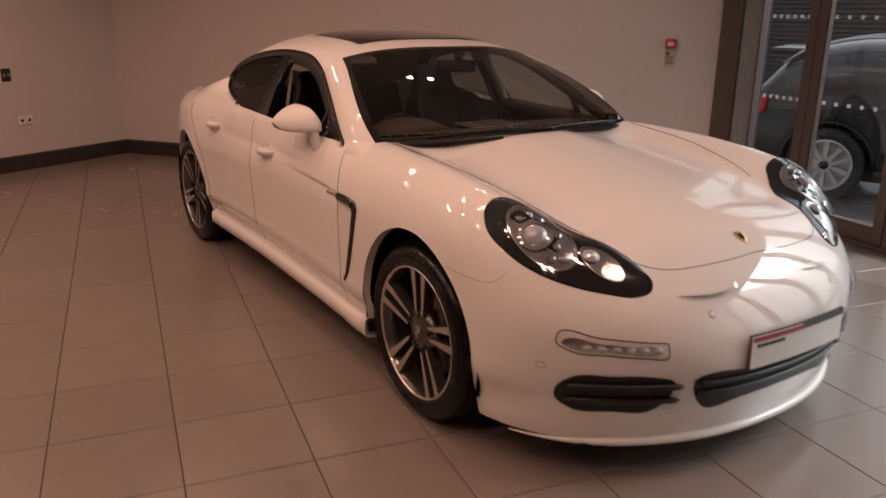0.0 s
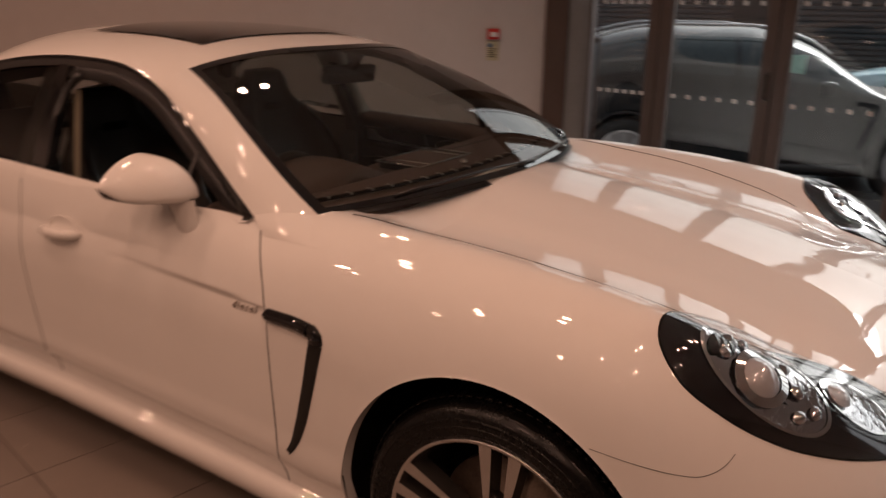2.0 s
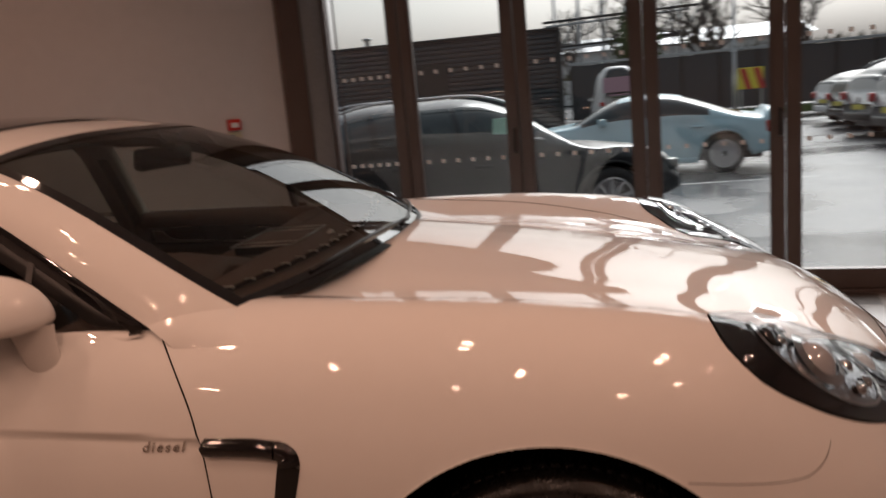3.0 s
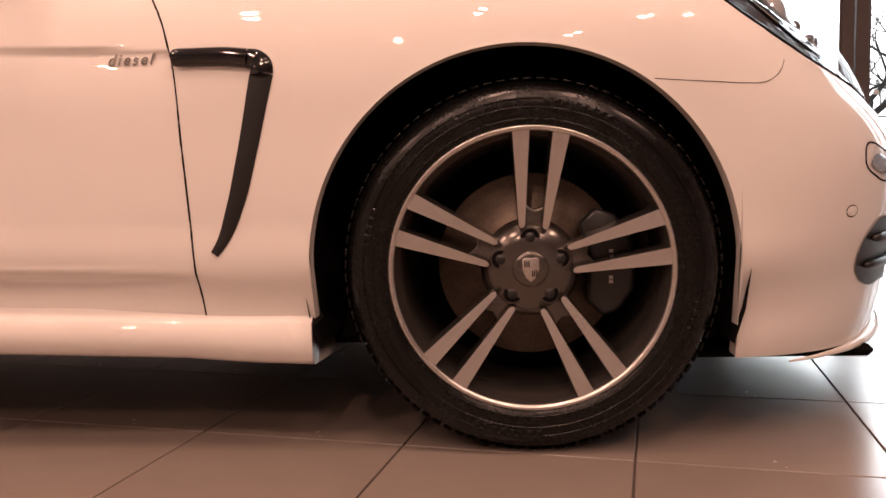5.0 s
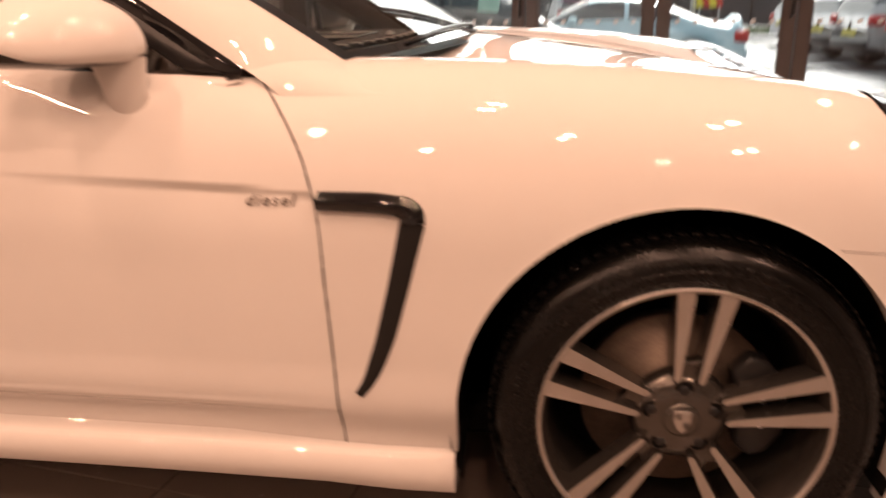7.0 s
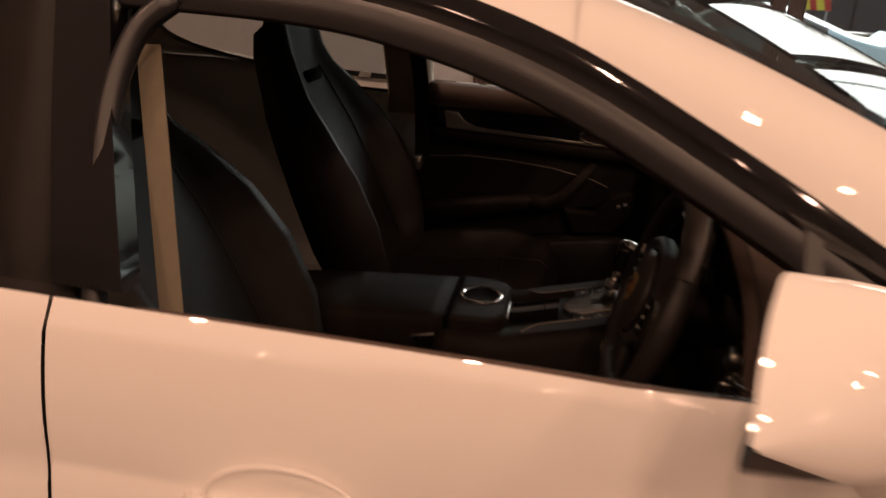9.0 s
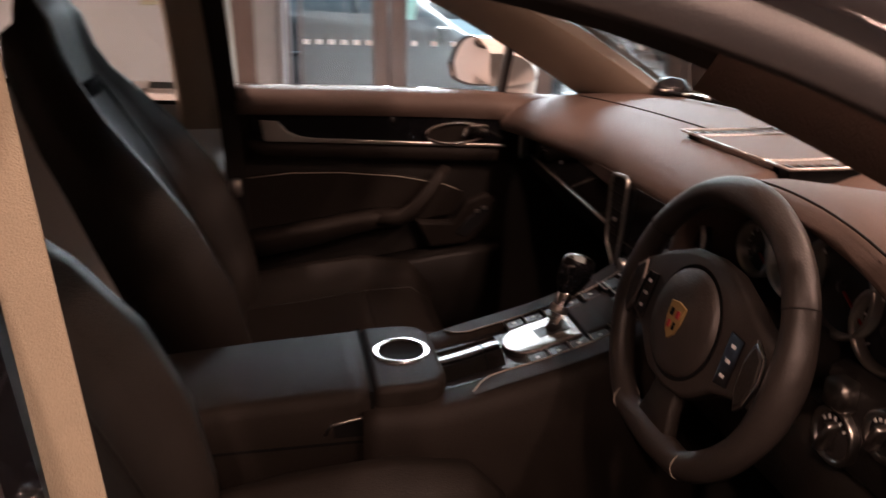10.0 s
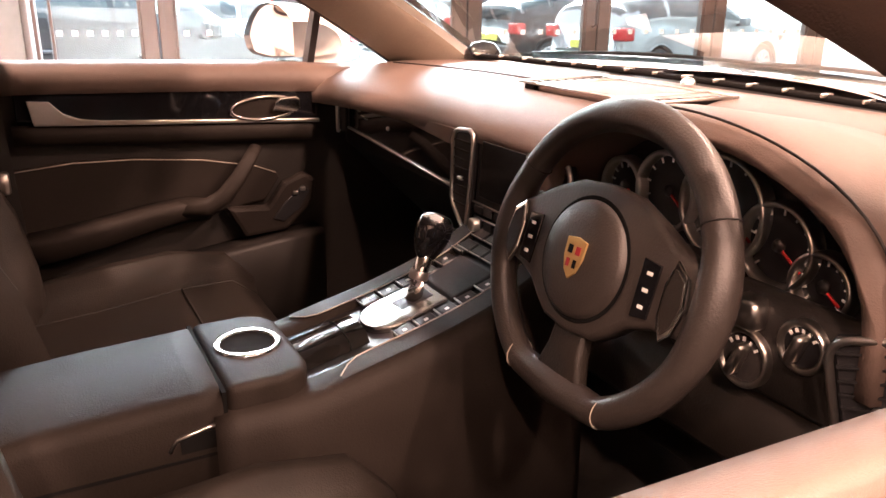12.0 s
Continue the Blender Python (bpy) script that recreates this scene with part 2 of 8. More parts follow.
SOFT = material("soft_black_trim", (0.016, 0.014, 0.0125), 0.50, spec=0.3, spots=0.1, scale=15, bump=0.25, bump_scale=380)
CARPET = material("black_carpet", (0.022, 0.019, 0.017), 0.95, spots=0.3, scale=60, bump=0.8, bump_scale=700)
BEIGE = material("beige_pillar_cloth", (0.40, 0.35, 0.28), 0.85, spots=0.06, scale=20, bump=0.3, bump_scale=600)
WEB = material("beige_belt_webbing", (0.218, 0.191, 0.136), 0.8, spots=0.08, scale=60, bump=0.4, bump_scale=900)
GREY_LEATHER = material("worn_grey_leather", (0.030, 0.027, 0.026), 0.6, spec=0.22, spots=0.1, scale=12, bump=0.35, bump_scale=420)
SATIN = material("satin_silver", (0.60, 0.58, 0.55), 0.28, metal=1.0, spots=0.05, scale=40)
DIAL = material("dial_face", (0.010, 0.010, 0.011), 0.35)
NEEDLE = material("red_needle", (0.55, 0.02, 0.02), 0.4)
SCREEN_OFF = material("screen_black", (0.012, 0.013, 0.014), 0.12)
STITCH = material("pale_stitching", (0.35, 0.31, 0.26), 0.8)

# ---- the showroom ----
ANG = radians(-11)
E1 = np.array((math.cos(ANG), math.sin(ANG)))
E2 = np.array((-math.sin(ANG), math.cos(ANG)))
TILE_W = 0.445
NODE = np.array((-0.34, -1.33))
CORNER = np.array((-6.69, -0.613))     # back left corner of the room
JAMB = np.array((-1.61, 3.336))        # end of the back wall, where the glazing starts
GLASS_A = np.array((-1.56, 3.20))
GLASS_B = np.array((4.9, 2.166))
WALL_END = CORNER + 8.2 * np.array((0.44, -0.898))
CEIL_Z = 3.3


def wall(name, a, b, z0, z1, mat, thick=0.2, label=""):
    """An upright slab from a to b; its room side is on the line and its thickness goes to the left of a to b."""
    a, b = np.array(a, float), np.array(b, float)
    d = (b - a) / np.linalg.norm(b - a)
    n = np.array((-d[1], d[0])) * thick
    q = [a, b, b + n, a + n]
    v = [(p[0], p[1], z0) for p in q] + [(p[0], p[1], z1) for p in q]
    f = [(0, 1, 5, 4), (1, 2, 6, 5), (2, 3, 7, 6), (3, 0, 4, 7), (4, 5, 6, 7), (3, 2, 1, 0)]
    ob = mesh_ob(name, v, f, mat, smooth=False)
    return tagged(ob, label, "", "", "structure")


ROOM = [CORNER, JAMB, GLASS_A, GLASS_B, np.array((5.4, -8.0)), WALL_END]
wall("wall_back", JAMB, CORNER, 0, CEIL_Z, WALL, thick=-0.2, label="plain off-white plastered showroom wall")
wall("wall_side", CORNER, WALL_END, 0, CEIL_Z, WALL, thick=-0.2, label="plain off-white plastered showroom side wall")
wall("wall_rear", WALL_END, (5.4, -8.0), 0, CEIL_Z, WALL, thick=-0.2, label="plain showroom wall behind the viewer")
wall("wall_end", (5.4, -8.0), GLASS_B, 0, CEIL_Z, WALL, thick=-0.2, label="plain showroom end wall")


def skirting(name, a, b, z1=0.15, t=0.02):
    a, b = np.array(a, float), np.array(b, float)
    d = (b - a) / np.linalg.norm(b - a)
    n = np.array((-d[1], d[0])) * t
    pts = [(0, 0), (1, 0), (1, z1 - 0.015), (0.4, z1), (0, z1)]
    v = [(p[0] + n[0] * u, p[1] + n[1] * u, z) for p in (a, b) for u, z in pts]
    k = len(pts)
    f = [(i, (i + 1) % k, k + (i + 1) % k, k + i) for i in range(k)] + [tuple(range(k))[::-1], tuple(range(k, 2 * k))]
    return tagged(mesh_ob(name, v, f, SKIRT, smooth=False), "dark painted skirting board along the wall foot", "", "", "structure")


skirting("baseboard_back", CORNER, JAMB, t=-0.02)
skirting("baseboard_side", WALL_END, CORNER, t=-0.02)

# floor: one slab of grout with tiles laid on it
v = [(-12, -12, -0.006), (12, -12, -0.006)]
fl = [tuple(CORNER + np.array((-0.6, 0.1))), (-1.78, 3.42), tuple(GLASS_A + np.array((0, 0.06))), tuple(GLASS_B + np.array((0, 0.06))), (5.5, -8.2), tuple(WALL_END + np.array((0, -0.4)))]
floor = mesh_ob("floor", [(x, y, -0.004) for x, y in fl] + [(x, y, -0.15) for x, y in fl], [tuple(range(6))[::-1], tuple(range(6, 12))] + [(i, (i + 1) % 6, 6 + (i + 1) % 6, 6 + i) for i in range(6)], GROUT, smooth=False)
tagged(floor, "grey-brown porcelain tiled showroom floor with dark joints", "", "", "structure")
roof_poly = fl
ceil = mesh_ob("ceiling", [(x, y, CEIL_Z) for x, y in fl] + [(x, y, CEIL_Z + 0.2) for x, y in fl], [tuple(range(6)), tuple(range(6, 12))[::-1]] + [(i, (i + 1) % 6, 6 + (i + 1) % 6, 6 + i)[::-1] for i in range(6)], CEIL, smooth=False)
tagged(ceil, "plain off-white showroom ceiling", "", "", "structure")


def inside_room(p, margin=0.0):
    c = False
    k = len(fl)
    for i in range(k):
        (x0, y0), (x1, y1) = fl[i], fl[(i + 1) % k]
        if (y0 > p[1]) != (y1 > p[1]) and p[0] < (x1 - x0) * (p[1] - y0) / (y1 - y0) + x0:
            c = not c
    return c


def lay_tiles():
    g, h, bv = 0.0022, 0.006, 0.0012
    w = TILE_W / 2 - g
    me = bpy.data.meshes.new("tile")
    q = [(-w, -w), (w, -w), (w, w), (-w, w)]
    v = [(x, y, -0.005) for x, y in q] + [(x, y, -bv) for x, y in q] + [(x * (1 - bv / w), y * (1 - bv / w), 0) for x, y in q]
    f = [(i, (i + 1) % 4, 4 + (i + 1) % 4, 4 + i) for i in range(4)] + [(4 + i, 4 + (i + 1) % 4, 8 + (i + 1) % 4, 8 + i) for i in range(4)] + [(8, 9, 10, 11)]
    me.from_pydata(v, [], f)
    me.materials.append(TILE)
    rest_v, rest_f = [], []
    for i in range(-24, 18):
        for j in range(-18, 18):
            c = NODE + TILE_W * ((i + 0.5) * E1 + (j + 0.5) * E2)
            if not all(inside_room(c + TILE_W * (a * E1 + b * E2)) for a in (-0.35, 0.35) for b in (-0.35, 0.35)):
                continue
            if -7 <= i <= 4 and -3 <= j <= 8:
                ob = new("tile", me)
                ob.matrix_basis = Matrix.Translation((c[0], c[1], 0)) @ pose(0, 0, 0, 0, 0, -11)
                ob.parent = floor
            else:
                k = len(rest_v)
                rest_v += [(c[0] + x * E1[0] + y * E2[0], c[1] + x * E1[1] + y * E2[1], z) for x, y, z in v]
                rest_f += [tuple(k + a for a in p) for p in f]
    ob = mesh_ob("tiles", rest_v, rest_f, TILE, floor, smooth=False)
    ob["kind"] = "stuff"


# ---- glazed folding doors ----
GD = (GLASS_B - GLASS_A) / np.linalg.norm(GLASS_B - GLASS_A)
GN = np.array((-GD[1], GD[0]))
GM = Matrix(((GD[0], GN[0], 0, GLASS_A[0]), (GD[1], GN[1], 0, GLASS_A[1]), (0, 0, 1, 0), (0, 0, 0, 1)))
DOOR_H = 2.75


def folding_door(i, s0, s1):
    """One leaf of the folding doors between s0 and s1 along the glazing."""
    d = thing("folding_door", (GLASS_A[0] + GD[0] * s0, GLASS_A[1] + GD[1] * s0, 0), "bronze aluminium glazed folding door leaf, closed, dotted glass", "door", "folding doors", "structure")
    w, t = 0.076, 0.035
    for nm, a, b in (("stile", (s0 + 0.004, -t, 0.02), (s0 + (w if i else 0.02), t, DOOR_H)), ("stile", (s1 - w, -t, 0.02), (s1 - 0.004, t, DOOR_H)),
                     ("bottom_rail", (s0 + w, -t + 0.003, 0.02), (s1 - w, t - 0.003, 0.14)), ("top_rail", (s0 + w, -t + 0.003, DOOR_H - 0.1), (s1 - w, t - 0.003, DOOR_H))):
        part(nm, box(a, b, 0.004, GM), FRAME, d, smooth=False)
    for a in (s0 + w, s1 - w - 0.012):
        part("bead", box((a, -t + 0.008, 0.14), (a + 0.012, -t + 0.02, DOOR_H - 0.1), 0.002, GM), FRAME, d, smooth=False)
    pane = part("pane", box((s0 + w - 0.01, -0.006, 0.13), (s1 - w + 0.01, 0.006, DOOR_H - 0.09), 0, GM), CLEAR, d, smooth=False)
    pane.visible_shadow = False
    n = 6
    for z in (0.93, 1.53):
        bm = bmesh.new()
        for k in range(n):
            x = s0 + w + (s1 - s0 - 2 * w) * (k + 0.5) / n
            b2 = box((x - 0.013, -0.0095, z - 0.013), (x + 0.013, -0.0075, z + 0.013), 0, GM)
            me = bpy.data.meshes.new("dots")
            b2.to_mesh(me)
            b2.free()
            bm.from_mesh(me)
            bpy.data.meshes.remove(me)
        part("dots", bm, FROST, pane, "white frosted safety dots on the glass", smooth=False)
    if i % 2 == 1:
        hz = 1.02
        part("handle", tube([(GM @ Vector((s1 - 0.03, -t - y, z))) for y, z in ((0.0, hz + 0.1), (0.035, hz + 0.09), (0.035, hz - 0.05), (0.0, hz - 0.06))], 0.008), BLACK_TRIM, d, "black pull handle")
    return d


FROST = material("frosted_dot", (0.82, 0.84, 0.84), 0.7)
MULL = [0.527, 1.312, 2.112, 2.912, 3.712, 4.512, 5.312, 6.112]
prev = -0.02
for i, s in enumerate(MULL):
    folding_door(i, prev, s)
    prev = s
tagged(part("trim_head", box((-0.1, -0.09, DOOR_H + 0.002), (6.53, 0.09, CEIL_Z), 0.0, GM), WALL, None, smooth=False), "plain wall band above the glazed doors", "", "", "structure")
tagged(part("door_threshold", box((-0.05, -0.07, -0.003), (6.52, 0.07, 0.018), 0.003, GM), FRAME, None, smooth=False), "bronze aluminium door threshold", "", "", "structure")

# ---- the white car: x ahead from the front axle, y to its left, z up ----
car = thing("car", (0, 0, 0), "glossy white four-door sports saloon with black trim, parked on the tiles", "car")
AXLE_R = -2.92
ARCH = 0.396
ARCH_Z = 0.359
ARCH_X = -0.016        # the front arch stands a little behind the axle

WIDTH = [(-4.15, 0.45), (-3.9, 0.67), (-3.6, 0.815), (-3.3, 0.915), (-2.92, 0.972), (-2.3, 0.958), (-1.6, 0.948), (-0.9, 0.945), (-0.45, 0.95), (0, 0.962), (0.3, 0.948), (0.5, 0.92), (0.7, 0.875), (1.0, 0.79)]
TUCK = [(0.10, 0.06), (0.2, 0.040), (0.26, 0.037), (0.31, 0.033), (0.335, 0.022), (0.350, 0.004), (0.37, 0.0), (0.45, 0.0), (0.62, 0.0), (0.72, 0.002), (0.78, 0.010), (0.85, 0.030), (0.92, 0.060), (0.97, 0.088), (1.05, 0.15)]
TUCK_FRONT = [(0.10, 0.06), (0.2, 0.034), (0.26, 0.032), (0.30, 0.022), (0.345, 0.004)] + TUCK[7:]
HOOD_Z = [(-4.2, 0.90), (-3.6, 1.0), (-3.0, 1.05), (-2.3, 1.18), (-1.6, 1.20), (-1.15, 1.13), (-0.9, 1.03), (-0.45, 0.985), (0, 0.925), (0.4, 0.853), (0.7, 0.778), (0.86, 0.68), (1.02, 0.45)]
RIDGE = [(-0.9, -0.02), (-0.5, 0.0), (0, 0.034), (0.3, 0.042), (0.55, 0.012), (0.8, -0.03), (1.0, -0.03)]
NOSE = [(0.08, 0.83), (0.15, 0.90), (0.22, 0.925), (0.32, 0.94), (0.45, 0.968), (0.55, 0.965), (0.62, 0.94), (0.7, 0.885), (0.9, 0.75)]


CROWN = [(0.0, 0.018), (0.15, 0.012), (0.35, -0.024), (0.5, -0.054), (0.6, -0.052), (0.67, -0.026), (0.74, 0.0), (1.1, 0.0)]


def smax(a, b, k):
    h = np.maximum(k - np.abs(a - b), 0) / k
    return np.maximum(a, b) + h * h * k * 0.25


def sill_rise(x):
    """The sill and the lower door crease climb a little towards the rear."""
    return 0.030 * np.clip((-0.55 - np.asarray(x, float)) / 1.1, 0, 1)


def body(p):
    """Below 0 inside the body shell, above 0 outside."""
    x, y, z = p[..., 0], np.abs(p[..., 1]), p[..., 2]
    haunch = np.clip((-x - 1.9) / 0.9, 0, 1)
    rise = sill_rise(x) * np.clip((0.60 - z) / 0.20, 0, 1)
    mix = np.clip((-0.56 - x) / 0.30, 0, 1)
    tuck = lambda q: mix * curve_at(TUCK, q) + (1 - mix) * curve_at(TUCK_FRONT, q)
    side = y - (curve_at(WIDTH, x) - tuck(z - rise - 0.06 * haunch * np.clip((z - 0.6) / 0.3, 0, 1)))
    # the doors keep a fuller shoulder just under the glass
    side = side - 0.034 * np.clip((z - 0.84) / 0.13, 0, 1) * np.clip((-0.92 - x) / 0.30, 0, 1) * np.clip((x + 2.55) / 0.5, 0, 1)
    # crease that runs back from the side vent along the door
    zc = 0.768 + 0.03 * np.clip((-0.66 - x) / 0.56, 0, 1)
    fade = np.clip((-0.645 - x) / 0.02, 0, 1) * np.clip((x + 1.34) / 0.45, 0, 1)
    side = side + 0.009 * fade * np.clip((zc - z) / 0.014 + 0.5, 0, 1) * np.exp(-np.maximum(zc - z, 0) / 0.07)
    t = np.clip((y - 0.12) / 0.60, 0, 1)
    top = (z - (curve_at(HOOD_Z, x) + curve_at(RIDGE, x) * t * t * (3 - 2 * t))) * 0.93
    top = top - 0.93 * curve_at(CROWN, y) * np.clip((x + 0.75) / 0.35, 0, 1) * np.clip((0.80 - x) / 0.35, 0, 1)
    nose = x - (curve_at(NOSE, z) - 0.39 * (y / 0.9) ** 2.3)
    return smax(smax(side, top, 0.15), nose, 0.16)


def cast(origin, way, far=1.6):
    """First place outward along the rays where the shell is met."""
    o, w = np.broadcast_arrays(np.asarray(origin, float), np.asarray(way, float))
    lo, hi = np.zeros(o.shape[:-1]), np.full(o.shape[:-1], far)
    for _ in range(40):
        mid = (lo + hi) / 2
        out = body(o + w * mid[..., None]) > 0
        hi, lo = np.where(out, mid, hi), np.where(out, lo, mid)
    return o + w * lo[..., None]


def slope(p):
    e = 1e-3
    g = np.stack([body(p + e * np.eye(3)[i]) - body(p - e * np.eye(3)[i]) for i in range(3)], -1)
    return g / np.linalg.norm(g, axis=-1, keepdims=True)


def both(name, verts, faces, mat, parent, label="", normals=None, smooth=True, sides=(-1, 1)):
    """The same piece on the right side (given with y as half-width) and on the left."""
    obs = []
    for s in sides:
        v = [(a, s * b, c) for a, b, c in verts]
        n = None if normals is None else [(a, s * b, c) for a, b, c in normals]
        f = [q[::-1] for q in faces] if s < 0 else faces
        obs.append(mesh_ob(name, v, f, mat, parent, label, smooth, n))
    return obs


def door_front(z):
    return curve_at([(0.18, -0.622), (0.26, -0.628), (0.4, -0.634), (0.6, -0.645), (0.75, -0.657), (0.85, -0.688), (0.92, -0.735), (0.975, -0.79)], z)


def door_mid(z):
    return curve_at([(0.18, -1.66), (0.35, -1.68), (0.6, -1.735), (0.85, -1.765), (1.02, -1.775)], z)


def door_rear(z):
    return curve_at([(0.18, -2.50), (0.35, -2.47), (0.55, -2.52), (0.75, -2.66), (0.9, -2.80), (1.05, -2.87)], z)


def belt_z(x):
    return curve_at([(-4.2, 0.83), (-3.9, 0.885), (-3.6, 0.945), (-3.1, 1.008), (-2.6, 1.012), (-1.75, 0.994), (-1.2, 0.979), (-0.79, 0.957), (-0.5, 0.95)], x)


def arch_bottom(x, axle, base):
    d = np.abs(x - axle)
    return np.where(d < ARCH, ARCH_Z + ARCH * 1.01 * np.sqrt(np.clip(1 - (d / ARCH) ** 2, 0, 1)), base)


def side_panel(name, x0, x1, n, m=26, axle=None, base=0.262, label=""):
    """Side skin between the lines x0(z) and x1(z), up to the belt."""
    us = np.linspace(0, 1, n)
    if axle is not None:
        xa, xb = float(x0(np.array(0.4))), float(x1(np.array(0.4)))
        cols = np.unique(np.r_[np.linspace(xa, axle - ARCH - 1e-3, 8), axle + ARCH * np.sin(np.linspace(-math.pi / 2, math.pi / 2, 41)), np.linspace(axle + ARCH + 1e-3, xb, 14)])
        us = (cols - xa) / (xb - xa)
    v = np.linspace(0, 1, m)
    P = np.zeros((len(us), m, 3))
    for i, u in enumerate(us):
        z = np.linspace(base, 0.97, m)
        for _ in range(3):
            x = x0(z) + u * (x1(z) - x0(z))
            if axle is not None:
                x = xa + u * (xb - xa) + (x0(z) - xa) * (1 - u) ** 4 + (x1(z) - xb) * u ** 4
                zb = float(arch_bottom(np.array(xa + u * (xb - xa)), axle, base))
            else:
                zb = base
            z = zb + v * (belt_z(x) - zb)
        P[i] = np.stack([x, 0 * x + 0.3, z], -1)
    P = cast(P, (0, 1, 0))
    N = slope(P)
    V = P.reshape(-1, 3)
    # edges turned inwards
    k = len(V)
    F = grid_faces(len(us), m)
    rim = [(i, 0) for i in range(len(us))] + [(len(us) - 1, j) for j in range(1, m)] + [(i, m - 1) for i in range(len(us) - 2, -1, -1)] + [(0, j) for j in range(m - 2, 0, -1)]
    ring = [i * m + j for i, j in rim]
    inner = V[ring] - N.reshape(-1, 3)[ring] * 0.022
    V2, N2 = np.r_[V, inner], np.r_[N.reshape(-1, 3), N.reshape(-1, 3)[ring]]
    r = len(ring)
    F += [(ring[i], k + i, k + (i + 1) % r, ring[(i + 1) % r]) for i in range(r)]
    return both(name, V2, F, PAINT, car, label, N2)


GAP = 0.0022
side_panel("front_door", lambda z: door_mid(z) + GAP, lambda z: door_front(z) - GAP, 44, 84, label="white front door panel")
side_panel("rear_door", lambda z: door_rear(z) + GAP, lambda z: door_mid(z) - GAP, 30, label="white rear door panel")
side_panel("rear_quarter", lambda z: 0 * z - 4.12, lambda z: door_rear(z) - GAP, 60, axle=AXLE_R, base=0.24, label="white rear quarter panel")


def front_shell():
    """Fenders, bonnet and bumper as one sheet of rays, split into panels."""
    zt = 0.66
    rows_a, rows_b, rows_c = 22, 22, 20
    cols = np.r_[np.linspace(0, 1, 9)[:-1], 1 + np.linspace(0, 1, 41)[:-1], 2 + np.linspace(0, 1, 6)[:-1], 3 + np.linspace(0, 1, 56)]
    O = np.zeros((len(cols), rows_a + rows_b + rows_c, 3))
    D = np.zeros_like(O)
    X1 = ARCH + 0.001
    for i, c in enumerate(cols):
        psi, zb = 90.0, 0.262
        if c < 1:
            x = -0.62 + c * (ARCH_X - X1 + 0.62)
        elif c < 2:
            x = ARCH_X + ARCH * math.sin(math.pi * (c - 1.5))
            zb = float(arch_bottom(np.array(x), ARCH_X, 0.262))
        elif c < 3:
            x, zb = ARCH_X + X1 + (c - 2) * 0.03, 0.17
        else:
            x, zb = ARCH_X + X1 + 0.03, 0.17
            psi = 90 * (1 - (c - 3)) ** 1.15
        w = np.array((math.cos(radians(psi)), math.sin(radians(psi))))
        r0 = 0.52 * math.sin(radians(psi)) + 0.30 * math.cos(radians(psi))
        if c >= 3:
            zb = 0.17 - 0.025 * math.sin(radians(min(90, (90 - psi) * 1.6)))
        base = np.array((x, 0.0))
        k = 0
        zt = max(0.66, zb + 0.015)
        shear = max(0.0, 1 - c)
        for z in np.linspace(zb, zt, rows_a):
            xs = base[0]
            O[i, k], D[i, k] = (xs, base[1], z), (w[0], w[1], 0)
            k += 1
        for a in np.linspace(0, 90, rows_b + 1)[1:]:
            a = radians(a)
            xs = base[0]
            O[i, k], D[i, k] = (xs + w[0] * r0, w[1] * r0, zt), (w[0] * math.cos(a), w[1] * math.cos(a), math.sin(a))
            k += 1
        for r in np.linspace(r0, 0.0, rows_c + 1)[1:]:
            xs = base[0]
            O[i, k], D[i, k] = (xs + w[0] * r, w[1] * r, zt), (0, 0, 1)
            k += 1
    X0 = O[..., 0].copy()
    P = cast(O, D)
    lean = np.clip(1 - cols, 0, 1)[:, None]
    for _ in range(3):
        O[..., 0] = X0 + lean * (door_front(np.minimum(P[..., 2], 0.975)) + GAP + 0.62)
        P = cast(O, D)
    N = slope(P)
    nu, nv = P.shape[:2]
    F = grid_faces(nu, nv, flip=False)
    C = P.reshape(-1, 3)
    NN = N.reshape(-1, 3)
    groups = {"front_fender": [], "bonnet": [], "front_bumper": []}
    F = [q for q, m in zip(F, C[np.array(F)].mean(1)) if not (m[1] < 0.75 and m[0] < screen_base(m[1])[0] - 0.07)]
    kinds = panel_of(C[np.array(F)].mean(1))
    for q, nm in zip(F, kinds):
        groups[nm].append(q)
    for nm, fs in groups.items():
        used = sorted({a for q in fs for a in q})
        idx = {a: i for i, a in enumerate(used)}
        V, nrm = C[used], NN[used]
        f2 = [tuple(idx[a] for a in q) for q in fs]
        if nm == "front_fender":
            both(nm, V, f2, PAINT, car, "white front wing", nrm)
        else:
            k = len(V)
            Vm, Nm = V * (1, -1, 1), nrm * (1, -1, 1)
            mesh_ob(nm, np.r_[V, Vm], f2 + [tuple(a + k for a in q[::-1]) for q in f2], PAINT, car, "white bonnet" if nm == "bonnet" else "white front bumper", True, np.r_[nrm, Nm])
    # wheel-arch lip and lower edge turned inwards
    return P, N


def screen_base(y):
    """Lower edge of the windscreen glass at the half-width y: x and z."""
    u = (y / 0.765) ** 2
    return -0.425 - 0.20 * u, 1.0 - 0.021 * u


def bonnet_edge(x):
    return curve_at([(-0.9, 0.74), (-0.5, 0.715), (0, 0.665), (0.3, 0.60), (0.55, 0.50), (0.66, 0.42), (0.74, 0.25), (0.775, 0.0)], x)


def panel_of(c):
    x, y, z = c.T
    bonnet = (z > 0.7) & (y < bonnet_edge(x)) & (x < 0.775)
    fender = (x < 0.36) & ~((x > 0.22) & (z < 0.70))
    return np.where(bonnet, "bonnet", np.where(fender, "front_fender", "front_bumper"))


SHELL, SHELL_N = front_shell()


